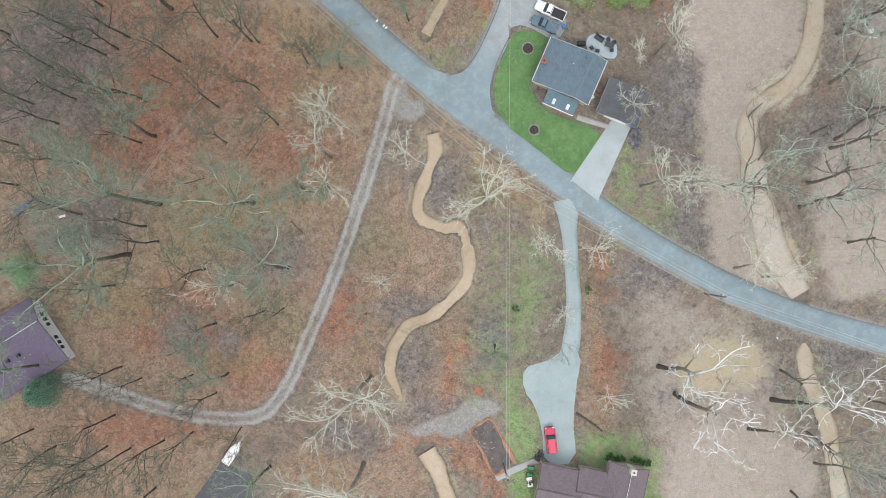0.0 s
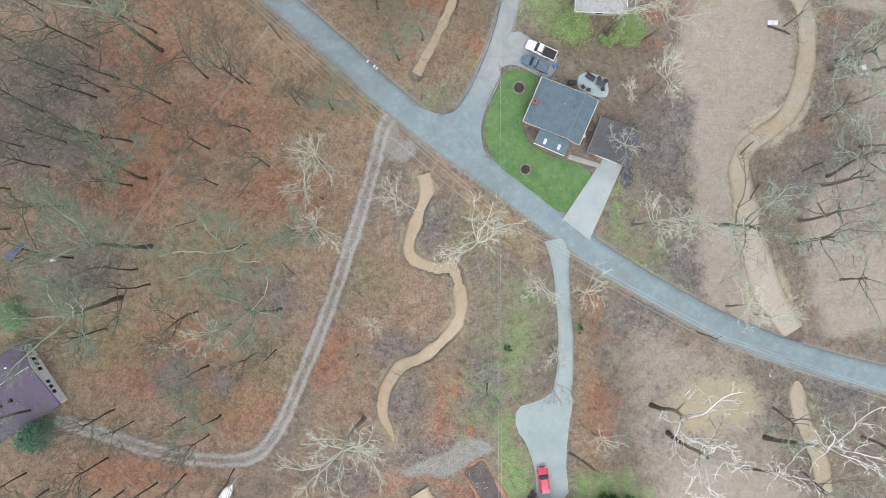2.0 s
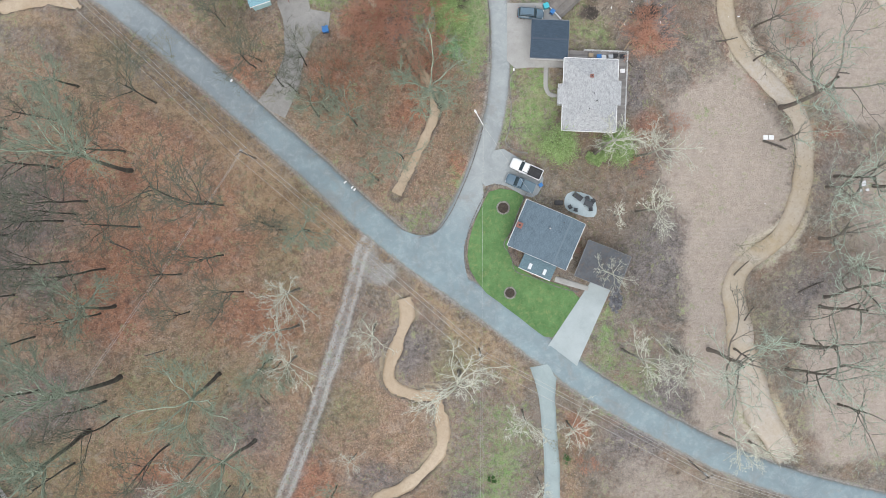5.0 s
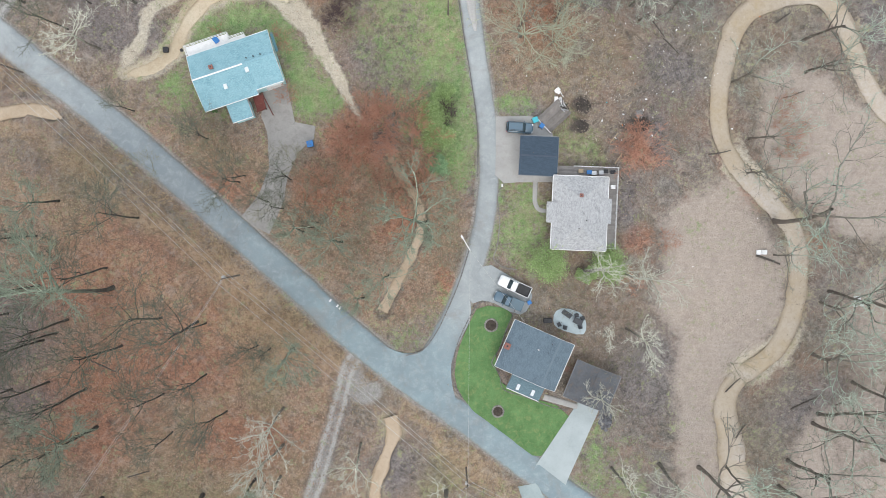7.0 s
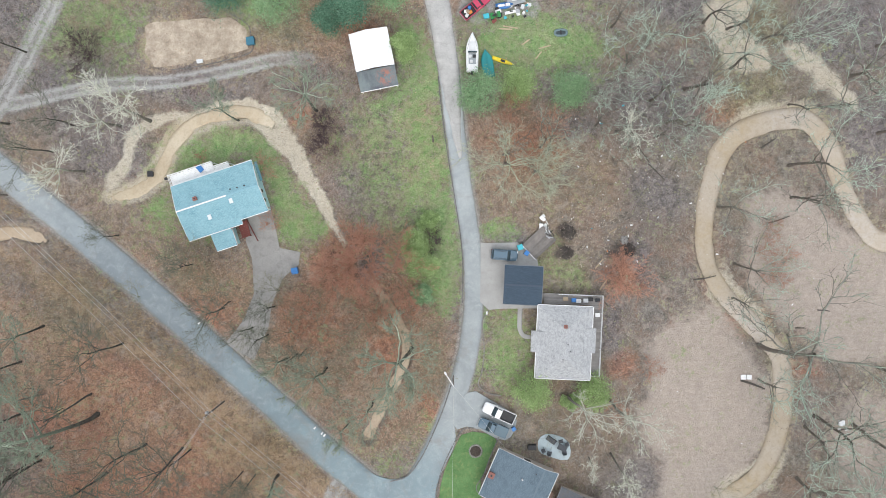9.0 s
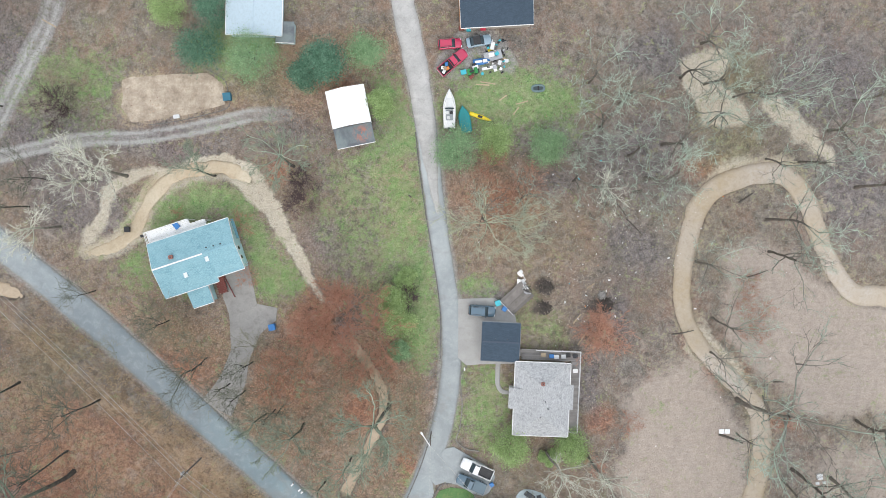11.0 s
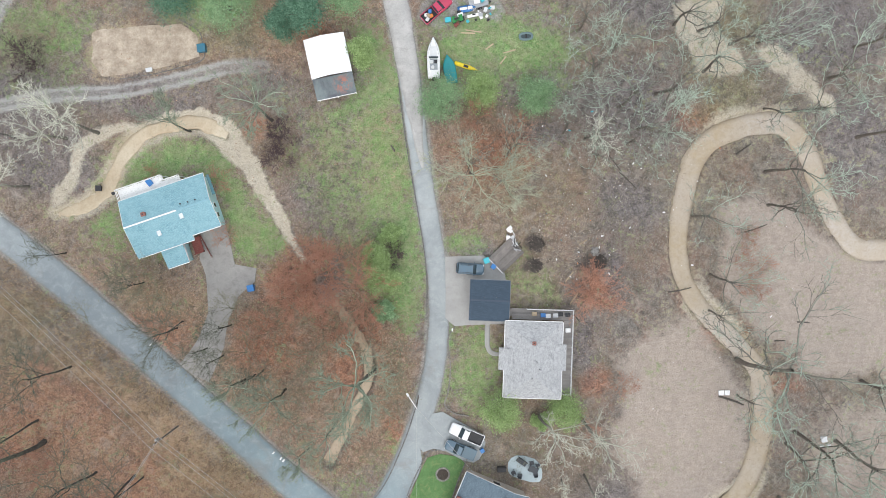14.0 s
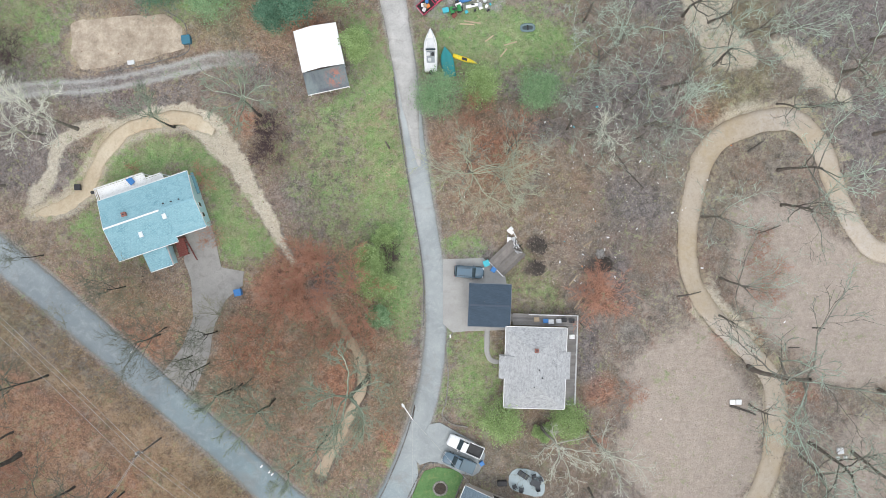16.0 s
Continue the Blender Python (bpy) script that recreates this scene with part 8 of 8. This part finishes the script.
for i in range(16):
    rng_j = random.Random(i)
    box_part("scrap_bar", (-0.6, 0.6, -0.06, 0.06, -0.04, 0.04), (M_WHITE, M_BLACK, M_GALV)[i % 3], junk,
             turn=Matrix.Translation((rng_j.uniform(-1.6, 1.4), rng_j.uniform(-0.6, 0.6), 0.15 + 0.06 * i)) @ pose(0, 0, 0, rng_j.uniform(-25, 25), rng_j.uniform(-25, 25), rng_j.uniform(0, 180)))
for i in range(5):
    rng_j = random.Random(50 + i)
    box_part("scrap_panel", (-0.5, 0.5, -0.3, 0.3, -0.03, 0.03), M_WHITE, junk, turn=Matrix.Translation((rng_j.uniform(-1.2, 2.4), rng_j.uniform(-0.5, 0.7), 0.2 + 0.12 * i)) @ pose(0, 0, 0, 10 * i - 20, 8, 50 * i))

trailer = thing("utility_trailer", "open trailer loaded with white boxes and tools", "trailer", 22.3, 112.9, 14, 0)
box_part("bed", (-1.5, 1.5, -0.75, 0.75, 0.45, 0.55), M_GALV, trailer)
for s in (-1, 1):
    wheel(trailer, 0, s * 0.95, 0.3)
    box_part("side_rail", (-1.5, 1.5, s * 0.75 - 0.03, s * 0.75 + 0.03, 0.552, 0.85), M_GALV, trailer)
rod_part("drawbar", (-1.5, 0, 0.5), (-2.6, 0, 0.45), 0.05, M_GALV, trailer)


def crate(x, y, turn, w, d, h, material, label, lift=0.0, name="storage_box"):
    root = thing(name, label, "box", x, y, turn, lift, "yard clutter")
    box_part("body", (-w / 2, w / 2, -d / 2, d / 2, 0, h), material, root, bevel=min(w, d, h) * 0.12)
    box_part("lid", (-w / 2 - 0.03, w / 2 + 0.03, -d / 2 - 0.03, d / 2 + 0.03, h + 0.003, h + 0.05), material, root, bevel=0.015)


CLUTTER = [(22.0, 113.0, 10, 0.9, 0.6, 0.4, M_WHITE, 0.56), (22.9, 113.2, 40, 0.6, 0.5, 0.5, M_CYAN, 0.56), (21.6, 111.0, 12, 2.3, 0.4, 0.25, M_WHITE, 0.0), (23.4, 111.8, 70, 0.7, 0.5, 0.6, M_SIDING, 0.0),
           (22.6, 111.0, 0, 0.6, 0.5, 0.5, M_GALV, 0.0), (19.3, 111.0, 20, 0.9, 0.5, 0.6, M_WHITE, 0.0), (17.3, 110.2, 10, 0.9, 0.7, 0.6, M_CYAN, 0.0), (22.2, 114.6, 80, 1.2, 0.6, 0.5, M_WHITE, 0.0),
           (23.7, 113.6, 30, 0.5, 0.5, 0.5, M_BLACK, 0.0), (21.9, 113.9, 25, 0.9, 0.5, 0.2, M_YELLOW, 0.0), (18.6, 109.4, 45, 0.6, 0.5, 0.4, M_RED_WOOD, 0.0), (17.0, 117.5, 0, 0.9, 0.6, 0.5, M_RED_WOOD, 0.0),
           (18.2, 117.3, 0, 0.7, 0.6, 0.5, M_CYAN, 0.0), (20.6, 117.4, 0, 0.8, 0.5, 0.6, P_RED, 0.0)]
CLUTTER += [(22.7, 110.6, 15, 0.5, 0.4, 0.4, M_WHITE, 0.0), (23.6, 110.8, 60, 0.4, 0.35, 0.5, M_WHITE, 0.0), (24.5, 112.1, 0, 0.7, 0.5, 0.7, M_SIDING, 0.0), (20.5, 110.0, 30, 0.4, 0.4, 0.3, M_CYAN, 0.0),
            (19.1, 111.4, 15, 0.6, 0.5, 0.5, M_BLACK, 0.0), (18.8, 109.6, 45, 0.4, 0.4, 0.3, M_RED_WOOD, 0.0), (19.6, 110.4, 10, 0.7, 0.6, 0.4, M_DARK_METAL, 0.0), (21.4, 112.0, 75, 0.4, 0.4, 0.4, M_WHITE, 0.0)]
BITS = random.Random(77)
for _ in range(34):
    CLUTTER.append((BITS.uniform(21.2, 24.8), BITS.uniform(110.2, 115.6), BITS.uniform(0, 90), BITS.uniform(0.15, 0.5), BITS.uniform(0.12, 0.35), BITS.uniform(0.1, 0.4),
                    BITS.choice((M_WHITE, M_BLACK, M_GALV, M_CYAN, M_SIDING, M_DARK_METAL, M_BLACK, M_WOOD)), 0.56 if BITS.random() < 0.2 else 0.0))
for x, y, a, w, d, h, mat, up in CLUTTER:
    crate(x, y, a, w, d, h, mat, "plastic or metal storage box among yard clutter", up)
for i, (dx, dy) in enumerate(((-1.9, 0.3), (-1.4, -0.3), (-2.2, -0.35), (-1.1, 0.35), (-1.7, 0.0))):
    a = radians(39.3)
    crate(15.5 + dx * math.cos(a) - dy * math.sin(a), 111.8 + dx * math.sin(a) + dy * math.cos(a), 30 * i, 0.55, 0.45, 0.35 + 0.05 * i, (M_WHITE, M_ORANGE, M_SIDING, M_BLUE, M_WOOD)[i], "loose junk box in a pickup bed", 0.70)
for i, (dx, dy, mat) in enumerate(((2.7, 6.9, M_SIDING), (3.9, 7.0, M_GALV), (4.7, 7.2, M_BLACK), (5.9, 7.1, M_DARK_METAL), (5.9, 4.6, M_WHITE), (1.9, 7.0, M_BLUE), (0.5, 7.2, M_WOOD))):
    crate(30.1 + dx, 55.4 + dy - 0.03 * dx, 0, 0.75, 0.6, 0.5, mat, "box or grill standing on a railed deck", 1.1 + hz(30.1, 55.4) - hz(30.1 + dx, 55.4 + dy - 0.03 * dx))
crate(28.5, 30.8, 60, 0.9, 0.7, 0.6, M_BRICK_WALL, "brown crate standing behind a house")
crate(28.3, 28.9, 65, 0.9, 0.7, 0.6, M_BRICK_WALL, "brown crate standing behind a house")
crate(27.2, 27.6, 20, 0.5, 0.5, 0.3, M_SIDING, "small pale box beside a house wall")
deck_z = hz(-26.95, 79.4) + 3.1
crate(-30.5, 84.6, 40, 0.8, 1.1, 0.25, M_BLUE, "bright blue tub on a white deck", deck_z - hz(-30.5, 84.6))
crate(-36.2, 82.9, 20, 0.4, 0.4, 0.4, M_BLACK, "small dark planter on a white deck", deck_z - hz(-36.2, 82.9))
crate(61.9, 48.6, 2, 0.8, 0.75, 0.3, M_WHITE, "white foam block washed up on silt")
crate(62.9, 48.6, -2, 0.8, 0.75, 0.3, M_WHITE, "white foam block washed up on silt")
crate(79.3, 40.4, 8, 0.9, 0.9, 0.5, M_SIDING, "pale washed-up crate on the flood plain")
crate(80.2, 39.3, 8, 0.5, 0.4, 0.3, M_SIDING, "pale washed-up crate on the flood plain")
crate(79.0, 39.2, 8, 0.5, 0.4, 0.3, M_SIDING, "pale washed-up crate on the flood plain")
crate(-31.6, 103.2, 8, 1.0, 0.6, 0.4, M_SIDING, "pale bench box at the plot's edge")
crate(-40.4, 84.0, 0, 0.9, 0.9, 0.5, M_BLACK, "dark tub at the stream's edge")


def tarp(x, y, turn, w, d, material, label):
    """A crumpled sheet lying on the ground."""
    root = thing("tarp", label, "tarp", x, y, turn, 0.05)
    bm = bmesh.new()
    bmesh.ops.create_grid(bm, x_segments=14, y_segments=10, size=0.5)
    for v in bm.verts:
        n = noise.noise(v.co * 7.0 + Vector((x, y, 0)))
        v.co = Vector((v.co.x * w * (1 + 0.12 * n), v.co.y * d * (1 + 0.15 * n), 0.16 + 0.22 * noise.noise(v.co * 5.0 + Vector((y, x, 3)))))
    bmesh.ops.solidify(bm, geom=bm.faces[:], thickness=0.02)
    part("sheet", bm, material, root)


tarp(-73.1, 7.1, 35, 3.4, 1.1, plain("dusty_blue_tarp", (0.12, 0.15, 0.26), 0.6), "crumpled dusty blue tarp on forest leaves")
tarp(-71.2, 8.6, 10, 1.4, 0.7, plain("grey_tarp", (0.20, 0.21, 0.24), 0.6), "small grey sheet lying on forest leaves")
tarp(-66.4, 5.7, 15, 1.2, 0.4, M_WHITE, "scrap of white sheet on forest leaves")


def log(x, y, turn, L, r, material, label):
    root = thing("log", label, "log", x, y, turn, r * 0.7, "fallen wood")
    t = Tubes()
    rng = np.random.RandomState(int(abs(x * 13 + y * 7)))
    pts = [np.array((q, 0.06 * L * math.sin(q * 2 / L + x), 0.0)) for q in np.linspace(-L / 2, L / 2, 7)]
    t.add(pts, np.linspace(r, r * 0.6, 7), 7)
    t.spike(pts[4], pts[4] + np.array((0.15 * L, 0.12 * L, 0.2)), r * 0.4)
    t.spike(pts[2], pts[2] + np.array((0.12 * L, -0.14 * L, 0.15)), r * 0.35)
    o = new("stem", mesh_from("stem", t, material))
    o.parent = root


LOGS = [(26.3, -31.5, -37, 5.8, 0.25), (63.5, 47.2, -25, 4.5, 0.22), (58.9, 17.5, 60, 3.0, 0.15), (44.0, 87.5, -60, 5.0, 0.12), (46.5, 84.0, -40, 4.0, 0.12), (55.0, 66.0, 10, 4.0, 0.14), (70.0, 22.0, 20, 5.0, 0.16),
        (57.5, 25.5, 40, 3.6, 0.14), (37.5, 62.0, -60, 2.6, 0.12), (76.0, 60.0, -10, 2.2, 0.14), (72.0, 57.0, 5, 1.8, 0.12), (68.0, 76.0, 15, 4.0, 0.12), (-62.0, -1.0, 70, 4.0, 0.14), (-44.0, 12.0, 10, 4.0, 0.12),
        (-50.0, 30.0, -30, 4.5, 0.14), (-34.0, 18.0, 60, 3.5, 0.1), (-60.0, 46.0, 20, 5.0, 0.14), (-26.0, 4.0, -50, 3.0, 0.1), (-47.0, -18.0, 35, 3.6, 0.12), (66.0, 89.0, 40, 3.0, 0.16)]
for x, y, a, L, r in LOGS:
    log(x, y, a, L, r, M_BARK_DARK, "fallen dark log lying on the ground")
for x, y, a, L in ((20.2, 108.2, -3, 3.0), (21.4, 108.5, -9, 2.6), (27.2, 105.2, 15, 2.2), (26.2, 103.8, 50, 1.6), (36.5, 68.2, 50, 2.6), (37.4, 64.8, 55, 2.2), (24.0, 106.0, 35, 1.6), (39.0, 74.0, 30, 1.6), (-53.9, 119.5, 150, 3.0)):
    root = thing("plank", "raw timber plank lying on the ground", "plank", x, y, a, 0.02, "loose planks")
    box_part("board", (-L / 2, L / 2, -0.11, 0.11, 0, 0.07), M_WOOD, root, bevel=0.01)

LITTER = random.Random(9)
BOTTLES = []
for mat in (M_WHITE, M_SIDING, M_CYAN, M_ORANGE):
    bm = bmesh.new()
    add_rod(bm, (-0.16, 0, 0.09), (0.10, 0, 0.09), 0.09, sides=8)
    add_rod(bm, (0.10, 0, 0.09), (0.2, 0, 0.09), 0.09, 0.035, sides=8)
    me = bpy.data.meshes.new("litter")
    bm.to_mesh(me)
    bm.free()
    me.materials.append(mat)
    BOTTLES.append(me)
for i in range(190):
    if i < 130:
        x, y = LITTER.gauss(41, 8.5), LITTER.gauss(83, 9)
    elif i < 160:
        x, y = LITTER.gauss(37, 4), LITTER.gauss(72, 4)
    else:
        x, y = LITTER.uniform(40, 84), LITTER.uniform(-40, 110)
    k = LITTER.choice((0.35, 0.4, 0.5, 0.6, 0.8)) if i % 12 else 1.2
    o = tagged(new("litter", BOTTLES[0 if LITTER.random() < 0.85 else LITTER.randrange(4)]), "small pale plastic flood litter on the ground", "litter", "flood litter")
    o.matrix_basis = pose(x, y, hz(x, y) + 0.02, 0, 0, LITTER.uniform(0, 360)) @ Matrix.Diagonal((k, k * LITTER.uniform(0.7, 1.2), k * 0.7, 1))


# ---- underbrush and loose leaves ----
def scatter_material(name, low, high, mid):
    m, nt, b = start_material(name, 0.95)
    geo = nt.nodes.new("ShaderNodeNewGeometry")
    col = ramp_mix(nt, low, high, geo.outputs["Random Per Island"])
    patchy = noise_tex(nt, 0.25, 4, 0.6, 0.4, 0.6, 0, geo.outputs["Position"])
    nt.links.new(ramp_mix(nt, col, mid, math_node(nt, "MULTIPLY", patchy, 0.5)), b.inputs["Base Color"])
    return m


def open_ground(x, y):
    """Where loose brush may lie: off roads, water, paving, lawns and roofs."""
    ok = np.ones(x.shape, bool)
    for line, width in list(ROADS.values()) + list(STREAMS.values()) + [(DRIVE, 3.2)]:
        ok &= line_distance(x, y, smooth_line(line, 3.0)) > width / 2 + 0.5
    for loop in PAVED.values():
        ok &= outline_distance(x, y, loop) > 0.4
    for cx, cy, r in ((21.5, 32.6, 6.5), (30.1, 55.4, 7.5), (23.3, 65, 4.8), (-27.3, 79.4, 7.5), (-1.2, 103, 5), (27, -43.5, 10), (-72.5, -17, 9), (31.9, 25, 4), (3, 29, 4)):
        ok &= (x - cx) ** 2 + (y - cy) ** 2 > r * r
    return ok


def brush_density(x, y):
    """Brush grows thickest outside the lawns and silt flats."""
    d = np.ones(x.shape)
    for kind, keep in (("grass", 0.2), ("silt", 0.12), ("sand", 0.1), ("gravel", 0.05)):
        for loop in COVERS[kind]:
            d = np.where(outline_distance(x, y, loop) < 0.5, np.minimum(d, keep), d)
    return d * (0.55 + 0.45 * np.clip(ripple(x, y, 26.0) + 0.4, 0, 1))


def scatter_points(n, seed):
    rng = np.random.RandomState(seed)
    x, y = rng.uniform(-86, 92, n), rng.uniform(-52, 130, n)
    keep = open_ground(x, y) & (rng.rand(n) < brush_density(x, y))
    return x[keep], y[keep], rng


def build_brush():
    x, y, rng = scatter_points(26000, 21)
    z = height(x, y)
    v, f = [], []
    for px, py, pz in zip(x, y, z):
        for _ in range(rng.randint(2, 6)):
            a, L, up = rng.uniform(0, 6.283), rng.uniform(0.35, 1.3), rng.uniform(0.15, 0.9)
            w = rng.uniform(0.014, 0.034)
            dx, dy = math.cos(a), math.sin(a)
            bx, by = px + rng.normal(0, 0.25), py + rng.normal(0, 0.25)
            k = len(v)
            v += [(bx - dy * w, by + dx * w, pz - 0.05), (bx + dy * w, by - dx * w, pz - 0.05), (bx + dx * L * up, by + dy * L * up, pz + L * (1 - up * 0.7))]
            f.append((k, k + 1, k + 2))
    ob = mesh_object("underbrush", v, f, scatter_material("dead_brush", (0.055, 0.046, 0.040), (0.52, 0.465, 0.385), (0.22, 0.180, 0.150)))
    return tagged(ob, "sparse dead winter brush and weed stalks", "brush", kind="stuff")


def build_leaves():
    rng = np.random.RandomState(31)
    n = 190000
    x, y = rng.uniform(-86, 40, n), rng.uniform(-52, 118, n)
    w = np.zeros(n)
    for loop in COVERS["leaf"]:
        w = np.maximum(w, np.clip(0.6 - outline_distance(x, y, loop) / 6.0, 0, 1))
    keep = open_ground(x, y) & (rng.rand(n) < np.maximum(w, 0.06))
    x, y = x[keep], y[keep]
    z = height(x, y) + 0.10 * ripple(x, y, 17.0) + 0.03
    n = len(x)
    a = rng.uniform(0, 6.283, n)
    L = rng.uniform(0.06, 0.125, n)
    ca, sa = np.cos(a) * L, np.sin(a) * L
    tilt = rng.uniform(-0.5, 0.5, (4, n)) * L
    corner = [np.stack([x + ca, y + sa, z + tilt[0] + 0.03], 1), np.stack([x - 0.6 * sa, y + 0.6 * ca, z + tilt[1] + 0.03], 1),
              np.stack([x - ca, y - sa, z + tilt[2] + 0.03], 1), np.stack([x + 0.6 * sa, y - 0.6 * ca, z + tilt[3] + 0.03], 1)]
    v = np.stack(corner, axis=1).reshape(-1, 3)
    f = np.arange(4 * n).reshape(-1, 4)
    ob = mesh_object("leaf_litter", v, f, scatter_material("curled_leaves", (0.080, 0.044, 0.033), (0.60, 0.39, 0.285), (0.36, 0.19, 0.125)))
    return tagged(ob, "loose curled brown leaves scattered over the ground", "leaves", kind="stuff")


def build_debris():
    """Pale broken sticks and straw strewn over the burnt yard and flood wrack lines."""
    rng = np.random.RandomState(44)
    v, f = [], []
    for cx, cy, sx, sy, n in ((34, 71.5, 2.2, 2.4, 900), (37, 75, 4, 5, 350), (44, 84, 7, 8, 500), (38.5, 58, 1.4, 5, 160), (70, 48, 4, 6, 500), (68, 20, 5, 9, 500), (62, 103, 7, 5, 500), (3, -34, 4, 3, 250)):
        for _ in range(n):
            x, y = cx + rng.normal(0, sx), cy + rng.normal(0, sy)
            a, L, w = rng.uniform(0, 6.283), rng.uniform(0.08, 0.42), rng.uniform(0.018, 0.045)
            dx, dy, z, k = math.cos(a), math.sin(a), hz(x, y) + 0.06, len(v)
            v += [(x - dy * w, y + dx * w, z), (x + dy * w, y - dx * w, z), (x + dx * L + dy * w, y + dy * L - dx * w, z + 0.1), (x + dx * L - dy * w, y + dy * L + dx * w, z + 0.1)]
            f.append((k, k + 1, k + 2, k + 3))
    ob = mesh_object("stick_litter", v, f, scatter_material("bleached_sticks", (0.10, 0.08, 0.065), (0.58, 0.50, 0.41), (0.30, 0.24, 0.185)))
    return tagged(ob, "bleached broken sticks and straw strewn over bare ground", "sticks", kind="stuff")


def build_roadside():
    """Tall dead weeds and brambles on the verge below the main road."""
    rng = np.random.RandomState(52)
    line = smooth_line(ROADS["road"][0], 0.5)
    line = line[(line[:, 0] > -80) & (line[:, 0] < -2)]
    v, f = [], []
    for _ in range(2200):
        i = rng.randint(1, len(line))
        d = line[i] - line[i - 1]
        d /= np.linalg.norm(d)
        off = 3.2 + 11.0 * rng.beta(1.0, 2.4)
        px, py = line[i] + np.array((d[1], -d[0])) * off + rng.normal(0, 0.4, 2)
        if (ripple(px, py, 13.0) < -0.25 and rng.rand() < 0.8) or (px < -57 and 70.5 < py < 77):
            continue
        pz = hz(px, py)
        for _ in range(rng.randint(5, 11)):
            a, L, up, w = rng.uniform(0, 6.283), rng.uniform(0.3, 1.1), rng.uniform(0.55, 0.97), rng.uniform(0.015, 0.04)
            dx, dy = math.cos(a), math.sin(a)
            bx, by, k = px + rng.normal(0, 0.3), py + rng.normal(0, 0.3), len(v)
            v += [(bx - dy * w, by + dx * w, pz - 0.05), (bx + dy * w, by - dx * w, pz - 0.05), (bx + dx * L * up, by + dy * L * up, pz + L * (1 - up * 0.6))]
            f.append((k, k + 1, k + 2))
    ob = mesh_object("roadside_weeds", v, f, scatter_material("bramble_stalks", (0.085, 0.062, 0.044), (0.62, 0.46, 0.28), (0.30, 0.205, 0.125)))
    return tagged(ob, "tall dead golden-brown weeds and brambles along a road verge", "brush", kind="stuff")


build_roadside()
build_debris()
build_brush()
build_leaves()
